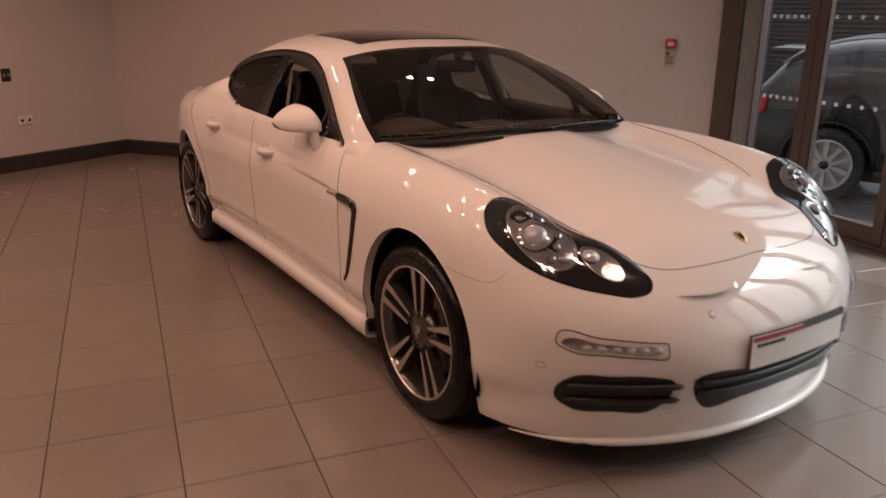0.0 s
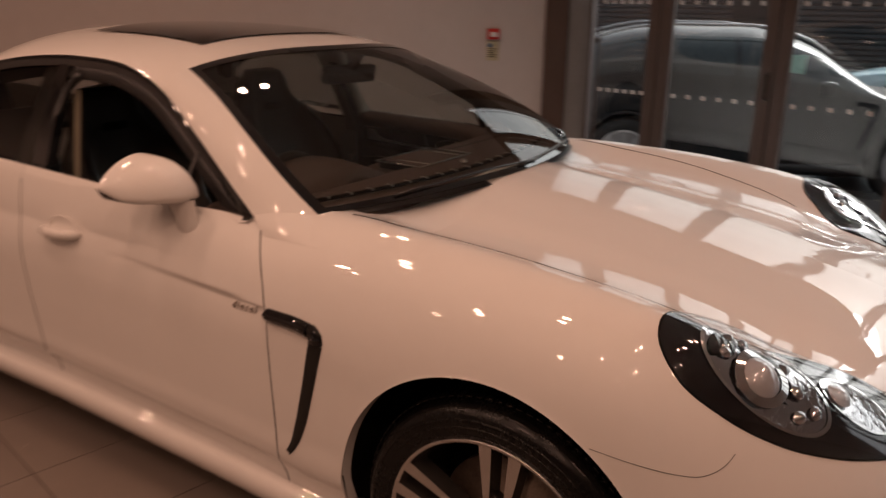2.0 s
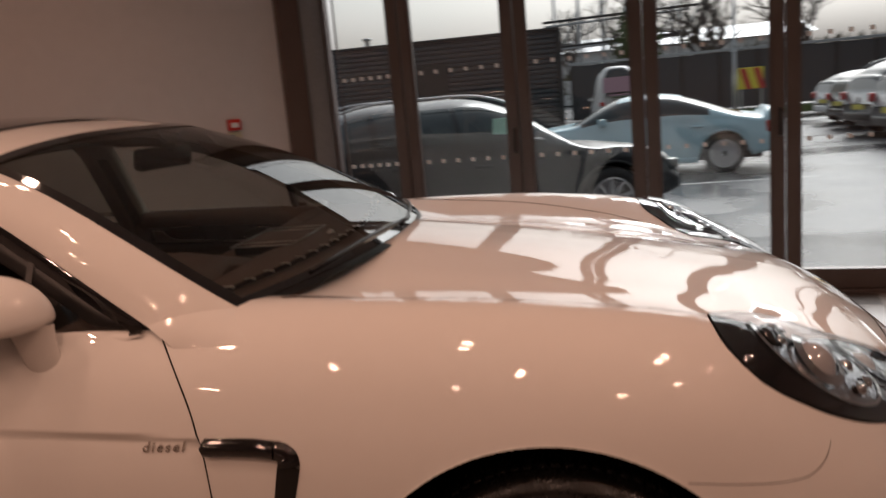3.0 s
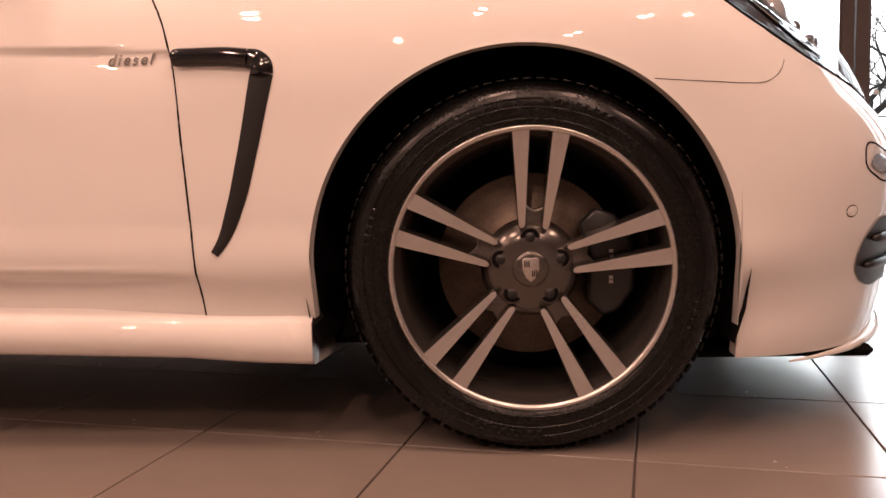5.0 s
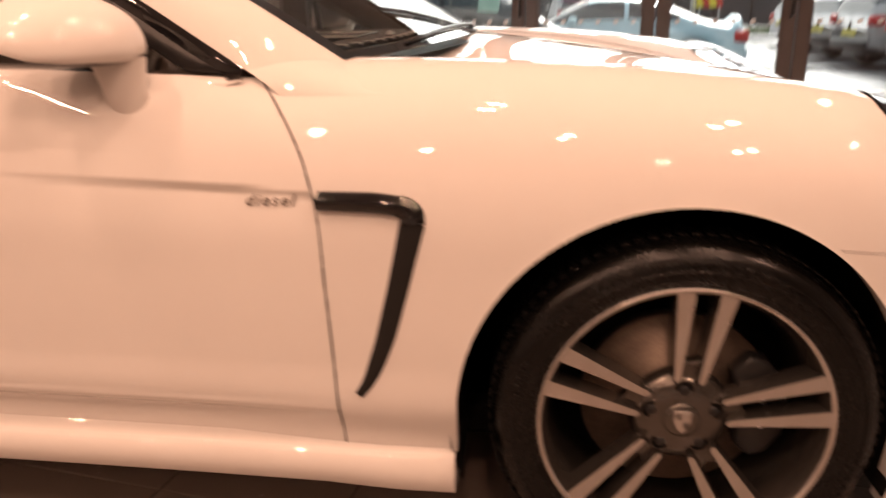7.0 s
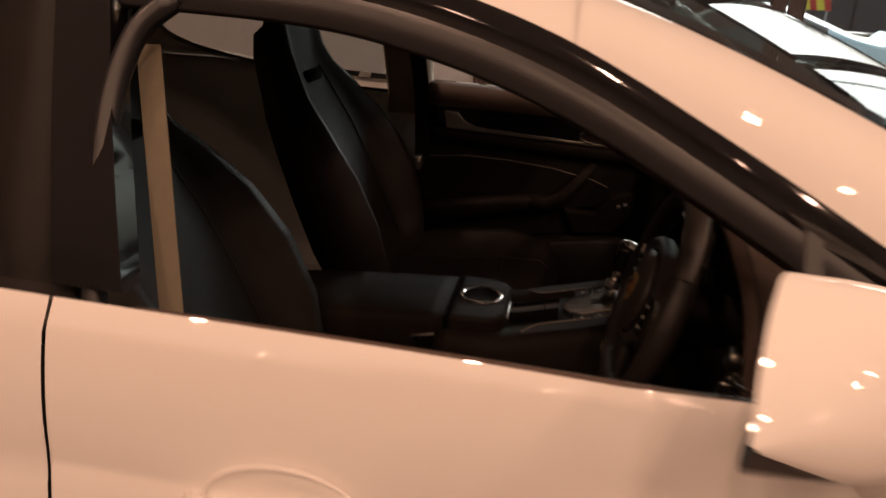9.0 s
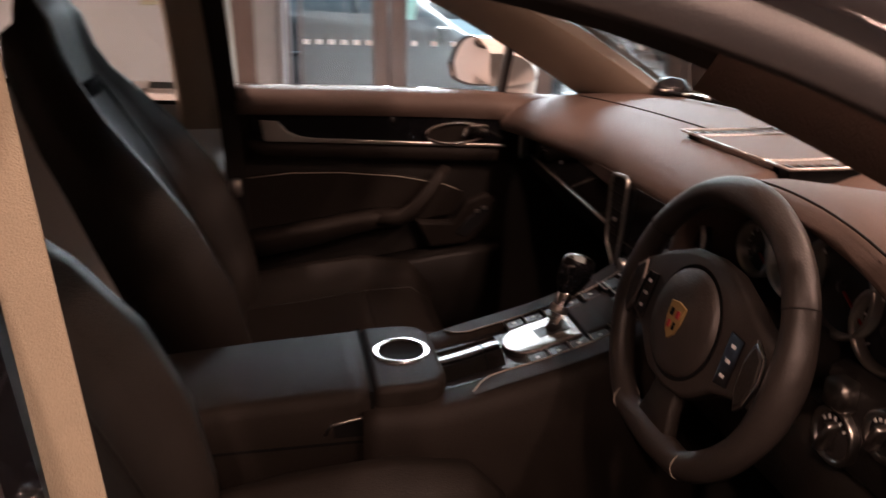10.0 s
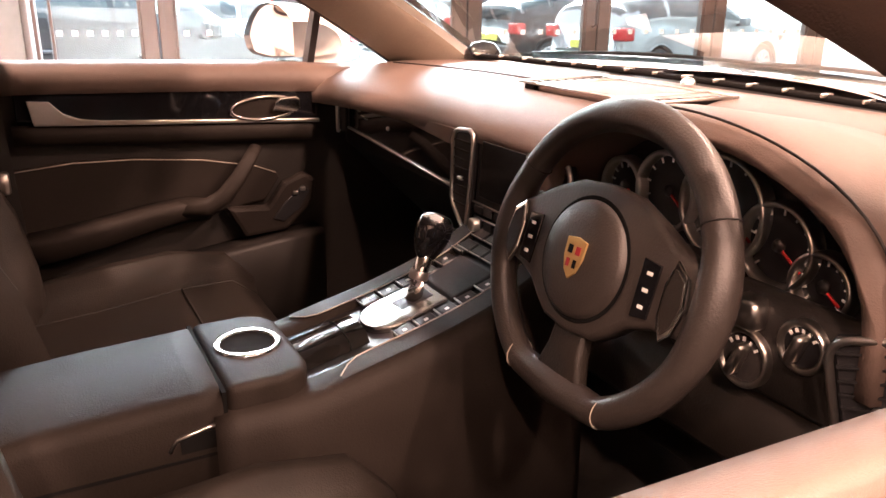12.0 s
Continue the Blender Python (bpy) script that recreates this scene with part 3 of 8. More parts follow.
def lip(pts, name, depth=0.035, out=0.004, mat=None):
    """A turned edge along pts given on the shell, going inwards."""
    pts = np.array(pts)
    n = slope(pts)
    prof = [pts + n * 0.0, pts + n * out, pts + n * out * 0.5 - np.array((0, 0.006, 0)), pts - np.array((0, depth, 0))]
    V = np.concatenate(prof)
    return both(name, V, grid_faces(4, len(pts)), mat or PAINT, car, "")


def arch_points(axle, base):
    a = np.linspace(0, math.pi, 49)
    x = axle + ARCH * np.cos(a)
    z = ARCH_Z + ARCH * 1.01 * np.sin(a)
    x = np.r_[x[0], x, x[-1]]
    z = np.r_[base[0], z, base[1]]
    return cast(np.stack([x, 0 * x + 0.3, z], -1), (0, 1, 0))


lip(arch_points(ARCH_X, (0.175, 0.262)), "arch_lip")
lip(arch_points(AXLE_R, (0.262, 0.262)), "arch_lip")
for ax in (ARCH_X, AXLE_R):
    for s in (-1, 1):
        v, f = [], []
        for i in range(25):
            a = math.pi * (i / 24) * 1.24 - 0.12 * math.pi
            r = ARCH + 0.02
            for yy in (0.93, 0.50):
                v.append((ax + r * math.cos(a), s * yy, ARCH_Z + 1.01 * r * math.sin(a)))
        n = len(v)
        v += [(ax, s * 0.50, ARCH_Z)]
        f = grid_faces(25, 2) + [(2 * i + 1, 2 * i + 3, n) for i in range(24)]
        mesh_ob("wheel_well", v, f, DARK, car, "black wheel-arch liner")


# ---- side skirts ----
def side_skirt():
    prof = [(0.30, -0.015), (0.268, 0.002), (0.262, 0.020), (0.255, 0.030), (0.225, 0.034), (0.195, 0.030), (0.186, 0.016), (0.18, -0.05), (0.16, -0.30)]
    xs = np.linspace(-2.50, -0.416, 43)
    P = []
    for x in xs:
        e = min(1.0, (x + 2.50) / 0.12, (-0.416 - x) / 0.10)
        drop = 0.012 * (1 - min(1.0, max(0.0, (-0.42 - x) / 0.25)))
        y0 = float(curve_at(WIDTH, np.array(x))) - 0.034
        lift = float(sill_rise(x))
        P.append([(x, y0 + o * (0.75 + 0.25 * e), z + lift - (drop if z < 0.25 else 0)) for z, o in prof])
    V = np.array(P).reshape(-1, 3)
    m = len(prof)
    F = grid_faces(len(xs), m, flip=True) + [tuple(range(m)), tuple(range(len(V) - m, len(V)))[::-1]]
    both("side_skirt", V, F, PAINT, car, "white side skirt")


side_skirt()
part("underbody", box((-3.7, -0.70, 0.16), (0.50, 0.70, 0.26), 0.02), DARK, car, "black underbody", smooth=False)

# ---- wheels ----
RIM_Y = 0.945


def wheel_at(x, s, turn=85.0):
    """A wheel on side s (-1 the right side); its outer face lies at RIM_Y."""
    c = Vector((x, s * RIM_Y, 0.35))
    hub = part("wheel", lathe([(0.02, -0.020), (0.055, -0.022), (0.085, -0.034), (0.094, -0.055), (0.06, -0.075), (0.0, -0.08)], 40), ALLOY_DARK, car, "twin-spoke alloy wheel, dark with machined faces")
    made = [hub]

    def add(name, bm, mat, label=""):
        ob = part(name, bm, mat, hub, label)
        made.append(ob)
        return ob

    tyre = [(0.262, -0.006), (0.270, 0.004), (0.282, 0.006), (0.300, 0.0075), (0.318, 0.004), (0.333, -0.006), (0.343, -0.022), (0.3475, -0.04), (0.350, -0.07), (0.3505, -0.12), (0.350, -0.17), (0.343, -0.225), (0.32, -0.245), (0.262, -0.24)]
    add("tyre", lathe(tyre, 96), RUBBER, "black road tyre")
    bm = bmesh.new()
    for r, h, w in ((0.296, 0.0078, 0.0022), (0.3125, 0.0062, 0.0018), (0.2755, 0.0058, 0.0018)):
        b2 = lathe([(r - w, h - 0.001), (r - w * 0.5, h + 0.0012), (r + w * 0.5, h + 0.0012), (r + w, h - 0.001)], 96)
        me = bpy.data.meshes.new("t")
        b2.to_mesh(me)
        b2.free()
        bm.from_mesh(me)
        bpy.data.meshes.remove(me)
    add("sidewall_rib", bm, RUBBER)
    # tread blocks seen at the shoulder
    bm = bmesh.new()
    for i in range(90):
        b2 = box((-0.0085, -0.235, 0.3485), (0.0085, -0.03, 0.3535), 0.0015, pose(0, 0, 0, 0, i * 4, 0))
        me = bpy.data.meshes.new("t")
        b2.to_mesh(me)
        b2.free()
        bm.from_mesh(me)
        bpy.data.meshes.remove(me)
    add("tread", bm, RUBBER)
    # raised bars where the sidewall lettering stands
    bm = bmesh.new()
    for k, (a0, n) in enumerate(((62, 8), (250, 8), (335, 5), (158, 5))):
        for i in range(n):
            b2 = box((-0.006, 0.0055, 0.300), (0.006, 0.0088, 0.314), 0.001, pose(0, 0, 0, 0, 90 - (a0 + i * 3.1), 0))
            add("sidewall_mark", b2, RUBBER)
    add("rim", lathe([(0.2665, -0.004), (0.2655, 0.001), (0.262, 0.003), (0.257, 0.001), (0.2545, -0.004)], 96), SILVER, "machined rim lip")
    add("barrel", lathe([(0.2545, -0.004), (0.250, -0.012), (0.243, -0.03), (0.236, -0.06), (0.230, -0.12), (0.228, -0.22)], 72), ALLOY_DARK)
    for k in range(5):
        a = radians(turn + 72 * k)
        for d in (-1, 1):
            ins = np.array([(0.076, 0.0215 * d), (0.262, 0.0375 * d)])

            def edge(r, o):
                u = (r - 0.076) / 0.186
                return np.array((r, (0.0215 + 0.016 * u) * d + o * (0.0055 + 0.0105 * u)))
            rs = np.linspace(0.085, 0.2585, 9)
            tip = [np.array((0.085 - 0.010 * math.cos(t), 0.0223 * d + 0.0062 * math.sin(t))) for t in np.linspace(-1.2, 1.2, 5)]
            out = [edge(r, -1) for r in rs[::-1]] + tip + [edge(r, 1) for r in rs]

            def place(p, h):
                return Vector((p[0] * math.cos(a) - p[1] * math.sin(a), h, p[0] * math.sin(a) + p[1] * math.cos(a)))

            def face_h(r):
                return -0.017 + 0.016 * max(0.0, (r - 0.076) / 0.186) ** 1.2
            bm = bmesh.new()
            top = [bm.verts.new(place(p, face_h(p[0]))) for p in out]
            bm.faces.new(top)
            add("spoke_face", bm, SILVER, "machined silver spoke face")
            bm = bmesh.new()
            mid = np.mean(out, axis=0)
            top = [bm.verts.new(place(p, face_h(p[0]) - 0.0008)) for p in out]
            low = [bm.verts.new(place(p + np.array((0, (p[1] - (0.0215 + 0.016 * (p[0] - 0.076) / 0.186) * d) * 0.35)), face_h(p[0]) - 0.045)) for p in out]
            for i in range(len(out)):
                j = (i + 1) % len(out)
                bm.faces.new((top[i], top[j], low[j], low[i]))
            bmesh.ops.recalc_face_normals(bm, faces=bm.faces[:])
            add("spoke", bm, ALLOY_DARK)
        # webs from the hub to each spoke pair
        bm = prism([(0.05, -0.03), (0.10, -0.031), (0.12, -0.020), (0.11, 0.0), (0.12, 0.020), (0.10, 0.031), (0.05, 0.03)], 0.03, bevel=0.004)
        bm.transform(Matrix(((math.cos(a), -math.sin(a), 0, 0), (0, 0, 1, -0.062), (math.sin(a), math.cos(a), 0, 0), (0, 0, 0, 1))))
        bmesh.ops.recalc_face_normals(bm, faces=bm.faces[:])
        add("web", bm, ALLOY_DARK)
        b = a + radians(5)
        m = Matrix.Translation((0.0585 * math.cos(b), -0.026, 0.0585 * math.sin(b)))
        add("bolt_hole", lathe([(0.0195, 0.0), (0.0175, 0.003), (0.0165, 0.0), (0.0165, -0.02)], 24, m=m), ALLOY_DARK)
        # Dark disc across the mouth, drawn in place of the shade inside.
        add("bolt_well", lathe([(0.0166, 0.0022), (0.0, 0.0022)], 24, m=m), DARK)
        add("bolt", lathe([(0.0105, 0.0035), (0.0095, 0.0048), (0.0, 0.0048)], 6, m=m), BLACK_TRIM)
    add("centre_cap", lathe([(0.034, -0.022), (0.0325, -0.017), (0.025, -0.015), (0.0, -0.014)], 40), ALLOY_DARK)
    shield = [(-0.016, 0.02), (-0.009, 0.022), (0.0, 0.021), (0.009, 0.022), (0.016, 0.02), (0.0155, 0.0), (0.009, -0.016), (0.0, -0.024), (-0.009, -0.016), (-0.0155, 0.0)]
    bm = prism(shield, 0.0025, bevel=0.0006)
    bm.transform(Matrix(((1, 0, 0, 0), (0, 0, 1, -0.0155), (0, 1, 0, 0), (0, 0, 0, 1))))
    bmesh.ops.recalc_face_normals(bm, faces=bm.faces[:])
    add("shield_badge", bm, SILVER, "silver shield badge")
    for q in (((-0.012, 0.004), (-0.002, 0.016)), ((0.002, -0.014), (0.011, -0.002))):
        bm = bmesh.new()
        for i in range(3):
            x0 = q[0][0] + i * 0.0038
            b2 = box((x0, -0.0132, q[0][1]), (x0 + 0.002, -0.0126, q[1][1]))
            me = bpy.data.meshes.new("t")
            b2.to_mesh(me)
            b2.free()
            bm.from_mesh(me)
            bpy.data.meshes.remove(me)
        add("badge_bars", bm, DARK)
    add("brake_disc", lathe([(0.05, -0.085), (0.09, -0.085), (0.095, -0.098), (0.176, -0.098), (0.178, -0.105), (0.176, -0.13), (0.06, -0.13)], 64), DISC, "grey iron brake disc")
    out = [(0.095, 0.075), (0.13, 0.105), (0.165, 0.09), (0.195, 0.045), (0.20, 0.0), (0.195, -0.055), (0.165, -0.095), (0.135, -0.105), (0.105, -0.075), (0.115, 0.0)]
    bm = prism(out, 0.06, bevel=0.008)
    rot = radians(2)
    bm.transform(Matrix(((math.cos(rot), -math.sin(rot), 0, 0), (0, 0, 1, -0.125), (math.sin(rot), math.cos(rot), 0, 0), (0, 0, 0, 1))))
    bmesh.ops.recalc_face_normals(bm, faces=bm.faces[:])
    add("caliper", bm, CALIPER, "black brake caliper")
    bm = bmesh.new()
    for i, z in enumerate((0.062, 0.05, 0.022, 0.01, -0.002, -0.028, -0.036)):
        b2 = box((0.150, -0.0642, z), (0.158, -0.0635, z + 0.007))
        add("caliper_mark", b2, WHITE_MARK, "white printed bar")
    add("backing", lathe([(0.05, -0.16), (0.225, -0.2), (0.2275, -0.21)], 40), DARK)
    flip = pose(0, 0, 0, 0, 0, 0 if s < 0 else 180)
    # the outer face looks to -y on the right side
    m = Matrix.Translation(c) @ flip @ Matrix.Diagonal((1, -1, 1, 1))
    for ob in made:
        ob.data.transform(m)
        ob.data.flip_normals()
    return hub


for ax in (0.0, AXLE_R):
    for sd in (-1, 1):
        wheel_at(ax, sd, 85.0 if ax == 0 else 60.0)

# ---- roof, pillars and glass ----
DLO_TOP = [(-0.79, 0.957), (-0.88, 1.010), (-1.0, 1.080), (-1.15, 1.162), (-1.312, 1.240), (-1.506, 1.294), (-1.741, 1.311), (-1.98, 1.306), (-2.205, 1.282), (-2.416, 1.236), (-2.50, 1.202), (-2.545, 1.168), (-2.565, 1.125)]
DLO_LOW = [(-2.20, 1.003), (-2.30, 1.014), (-2.40, 1.034), (-2.48, 1.058), (-2.535, 1.088), (-2.565, 1.124)]
ROOF_Z = [(-1.10, 1.325), (-1.215, 1.352), (-1.4, 1.382), (-1.7, 1.408), (-1.95, 1.414), (-2.3, 1.402), (-2.7, 1.36), (-3.1, 1.285), (-3.5, 1.16), (-3.85, 1.02), (-4.12, 0.90)]


def glass_y(x, z):
    """Half-width of the side glass."""
    h = np.maximum(z - 0.957, 0)
    return curve_at([(-3.2, 0.79), (-2.6, 0.838), (-1.7, 0.852), (-1.2, 0.848), (-0.79, 0.832), (-0.6, 0.82)], x) - 0.50 * h - 0.30 * h * h


def dlo_top(x):
    return curve_at(DLO_TOP, x)


TAIL_X = np.linspace(-4.2, -0.6, 90)
TAIL_Y = cast(np.stack([TAIL_X, 0 * TAIL_X + 0.3, belt_z(TAIL_X) - 0.001], -1), (0, 1, 0))[..., 1] + 0.001


def dlo_low(x):
    """Lower edge of the side glass: the belt, swept up at the rear."""
    x = np.asarray(x, float)
    return np.where(x < -2.20, curve_at(DLO_LOW, x), belt_z(x))


TAIL_RAIL = [(-2.565, 0.765, 1.125), (-2.66, 0.765, 1.085), (-2.80, 0.755, 1.055), (-3.0, 0.735, 1.030), (-3.3, 0.685, 1.000), (-3.7, 0.56, 0.945), (-4.12, 0.36, 0.86)]


def rail(x):
    """The roof's outer edge: half-width and height, narrowing over the haunches."""
    x = np.asarray(x, float)
    zt = dlo_top(x)
    tail = curve_at(TAIL_RAIL, x)
    back = x < -2.565
    return np.where(back, tail[..., 0], glass_y(x, zt) + 0.006), np.where(back, tail[..., 1], zt)


def roof_z(x, y):
    ye, ze = rail(x)
    u = np.clip(np.abs(y) / ye, 0, 1)
    k = np.clip((-2.15 - x) / 0.6, 0, 1)
    k = k * k * (3 - 2 * k)
    return ze + 0.004 * (1 - k) + (curve_at(ROOF_Z, x) - ze) * (1 - u ** (2.7 - 1.0 * k)) ** (0.72 + 0.33 * k)


def screen_top(y):
    x = -1.215 - 0.085 * (np.abs(y) / 0.587) ** 2
    return x, roof_z(x, y)


def roof():
    us = np.r_[np.linspace(0, 0.8, 17), np.linspace(0.82, 1, 14)]
    V = []
    m = 34
    for u in us:
        y1 = u * 0.66
        xf = screen_top(np.array(min(y1, 0.587)))[0] if y1 < 0.587 else -1.30
        xs = float(xf) + (-2.82 - float(xf)) * np.linspace(0, 1, m)
        ye, ze = rail(xs)
        y = np.minimum(u * ye, u * ye)
        V.append(np.stack([xs, y, roof_z(xs, y)], -1))
    V = np.array(V).reshape(-1, 3)
    F = grid_faces(len(us), m, flip=True)
    k = len(V)
    mesh_ob("roof", np.r_[V, V * (1, -1, 1)], F + [tuple(a + k for a in q[::-1]) for q in F], PAINT, car, "white roof skin")
    # tilting glass roof panel laid on the skin
    W = []
    for x in np.linspace(-1.42, -2.0, 16):
        for y in np.linspace(-0.43, 0.43, 17):
            W.append((x, y, float(roof_z(np.array(x), np.array(y))) + 0.006))
    mesh_ob("sunroof", W, grid_faces(16, 17, flip=True), GLOSS_BLACK, car, "black glass sunroof")
    # tail behind the roof: rear glass and hatch
    V = []
    for u in us:
        xs = np.linspace(-2.82, -4.12, 20)
        ye, ze = rail(xs)
        V.append(np.stack([xs, u * ye, roof_z(xs, u * ye)], -1))
    V = np.array(V).reshape(-1, 3)
    F = grid_faces(len(us), 20, flip=True)
    k = len(V)
    glassy = [q for q in F if abs(V[list(q)].mean(0)[1]) < 0.5 and -3.7 < V[list(q)].mean(0)[0] < -2.86]
    rest = [q for q in F if q not in set(glassy)]
    mesh_ob("tailgate", np.r_[V, V * (1, -1, 1)], rest + [tuple(a + k for a in q[::-1]) for q in rest], PAINT, car, "white tailgate")
    mesh_ob("rear_window", np.r_[V, V * (1, -1, 1)], glassy + [tuple(a + k for a in q[::-1]) for q in glassy], TINT, car, "dark rear window")
    mesh_ob("tail_panel", [(-4.12, y, z) for y, z in ((-0.55, 0.25), (0.55, 0.25), (0.50, 0.90), (-0.50, 0.90))], [(0, 1, 2, 3)], PAINT, car, "white tail panel")


roof()


def windscreen():
    n, m = 33, 22
    V = []
    for y in np.linspace(-1, 1, n):
        yb, yt = y * 0.765, y * 0.587
        b = np.array((screen_base(abs(yb))[0], yb, screen_base(abs(yb))[1]))
        xt, zt = screen_top(np.array(abs(yt)))
        t = np.array((float(xt), yt, float(zt)))
        for v in np.linspace(0, 1, m):
            p = b + (t - b) * v
            p[2] += 0.030 * 4 * v * (1 - v)
            p[1] *= 1 + 0.042 * 6.75 * v * (1 - v) ** 2
            V.append(p)
    V = np.array(V)
    ws = mesh_ob("windscreen", V, grid_faces(n, m), SCREEN, car, "raked windscreen, tinted dark to dim the cabin")
    ws.visible_shadow = False
    # black band printed round the edge of the glass
    G = V.reshape(n, m, 3)
    inner = []
    for name, A, B in (("band", G[:, 0], G[:, 1] * 0.55 + G[:, 0] * 0.45), ("band", G[:, -1], G[:, -2]), ("band", G[0], G[0] * 0.4 + G[1] * 0.6), ("band", G[-1], G[-1] * 0.4 + G[-2] * 0.6)):
        W = np.concatenate([A, B]) + (0, 0, 0.002)
        mesh_ob("glass_band", W, grid_faces(2, len(A)), GLOSS_BLACK, ws, "black printed edge")
    return G


SCREEN_GRID = windscreen()


def patch(name, A, B, mat, bulge=0.0, rows=8, label="", sides=(-1, 1), parent=None):
    """A sheet from curve A to curve B with a slight outward swell."""
    A, B = np.array(A), np.array(B)
    V = []
    for k in np.linspace(0, 1, rows):
        p = A + (B - A) * k
        h = bulge * 4 * k * (1 - k)
        V.append(p + np.array((0, h * 0.75, h * 0.66)))
    V = np.concatenate(V)
    both(name, V, grid_faces(rows, len(A)), mat, parent or car, label, None, True, sides)


s = np.linspace(0, 1, 26)
xt, zt = screen_top(np.array(0.587))
edge_ws = np.array([np.array((screen_base(0.765)[0], 0.765, screen_base(0.765)[1])) * (1 - v) + np.array((float(xt), 0.587, float(zt))) * v + np.array((0, 0.042 * 0.70 * 6.75 * v * (1 - v) ** 2, 0.030 * 4 * v * (1 - v))) for v in s])
xs = -0.79 + (-1.30 + 0.79) * s
edge_dlo = np.stack([xs, glass_y(xs, dlo_top(xs)) + 0.004, dlo_top(xs) + 0.012], -1)
patch("a_pillar", edge_ws, edge_dlo, PAINT, 0.016, 9, "white windscreen pillar")
# corner between wing, pillar and bonnet
foot = cast(np.stack([np.linspace(-0.54, -0.726, 12), 0 * np.linspace(0, 1, 12) + 0.66, 0 * np.linspace(0, 1, 12) + 0.70], -1), np.array((0.0, 0.66, 0.751)))
k_ = np.linspace(0, 1, 12)[:, None]
top = edge_ws[0] + (edge_dlo[0] - edge_ws[0]) * k_ + 0.016 * 4 * k_ * (1 - k_) * np.array((0, 0.75, 0.66))
patch("pillar_foot", top, foot, PAINT, 0.004, 7, "white scuttle corner")

# black frame round the side windows: a strip just under the top line and one along the belt
# haunch between the quarter panel, the side glass and the tail of the roof
a_x = np.r_[np.linspace(-2.20, -2.40, 6), -2.40 - 0.165 * np.sin(np.linspace(0.12, math.pi / 2, 16)), np.linspace(-2.60, -4.10, 34)]
a_y, a_z = rail(a_x)
a_z = np.where(a_x >= -2.565, dlo_low(a_x), a_z)
a_y = np.where(a_x >= -2.565, glass_y(a_x, a_z) + 0.008, a_y)
b_x = np.linspace(-2.12, -4.10, len(a_x))
b_z = belt_z(b_x)
b_y = np.interp(b_x, TAIL_X, TAIL_Y)
patch("rear_haunch", np.stack([b_x, b_y, b_z], -1), np.stack([a_x, a_y, a_z], -1), PAINT, 0.012, 9, "white rear haunch")

xs = np.r_[np.linspace(-0.80, -2.40, 60), -2.40 - 0.165 * np.sin(np.linspace(0.05, math.pi / 2, 20))]
top_o = np.stack([xs, glass_y(xs, dlo_top(xs)) + 0.007, dlo_top(xs) + 0.013], -1)
z2 = np.maximum(dlo_top(xs) - 0.022, dlo_low(xs))
top_i = np.stack([xs, glass_y(xs, z2) + 0.003, z2], -1)
patch("window_frame", top_o, top_i, GLOSS_BLACK, 0.004, 4, "black upper window frame")
zb = dlo_low(xs)
sink = 0.045 * np.clip((-0.80 - xs) / 0.15, 0, 1) * np.clip((xs + 2.20) / 0.15, 0, 1)
bo = np.stack([xs, glass_y(xs, zb) + 0.012, zb - 0.004 - sink], -1)
bi = np.stack([xs, glass_y(xs, zb) - 0.002, zb + 0.008 - sink], -1)
near = xs > -2.2
edge_ = cast(np.stack([xs[near], 0 * xs[near] + 0.3, belt_z(xs[near]) - 0.001], -1), (0, 1, 0))
patch("belt_shoulder", edge_, bo[near] + (0, 0.001, 0), PAINT, 0.004, 5, "white door shoulder under the glass")
patch("belt_trim", bo, bi, material("belt_rubber", (0.014, 0.011, 0.009), 0.6, spec=0.2), 0.003, 4, "black belt-line trim")


def side_window(name, x0, x1, mat, label, sides=(-1, 1)):
    n, m = 18, 10
    V = []
    for x in x0 + (x1 - x0) * np.sin(np.linspace(0, math.pi / 2, n)):
        a, b = float(dlo_low(x)) - 0.01, float(dlo_top(np.array(x))) - 0.01
        for z in np.linspace(a, max(a + 0.004, b), m):
            V.append((x, float(glass_y(np.array(x), np.array(z))) - 0.004, z))
    for ob in both(name, V, grid_faces(n, m), mat, car, label, None, True, sides):
        ob.visible_shadow = False


side_window("quarter_light", -0.82, -1.055, CLEAR, "small fixed front quarter light")
side_window("front_window", -1.075, -1.735, CLEAR, "clear raised front door window", sides=(1,))
side_window("rear_window_side", -1.80, -2.565, TINT, "half-clear grey-tinted rear door window")


def upright(name, xa0, xa1, xb0, xb1, mat, label, lift=0.006, inner=0.0):
    """A post over the side glass from the belt (xa0..xa1) to the top line (xb0..xb1)."""
    V = []
    for k in np.linspace(0, 1, 10):
        x0, x1 = xa0 + (xb0 - xa0) * k, xa1 + (xb1 - xa1) * k
        for j, x in enumerate((x0, x0, x1, x1)):
            za, zt_ = float(belt_z(np.array(x))) - 0.005, float(dlo_top(np.array(x))) + 0.006
            z = za + (zt_ - za) * k
            V.append((x, float(glass_y(np.array(x), np.array(z))) + (lift if j in (1, 2) else -0.03), z))
    both(name, V, grid_faces(10, 4, wrap=True), mat, car, label, None, False)


upright("b_pillar", -1.722, -1.80, -1.828, -1.89, GLOSS_BLACK, "gloss black centre pillar trim")
upright("divider", -1.058, -1.074, -1.058, -1.074, BLACK_TRIM, "black quarter light divider")

# ---- door mirrors ----
MIRROR_SILVER = material("mirror_silver", (0.9, 0.9, 0.9), 0.01, metal=1.0)


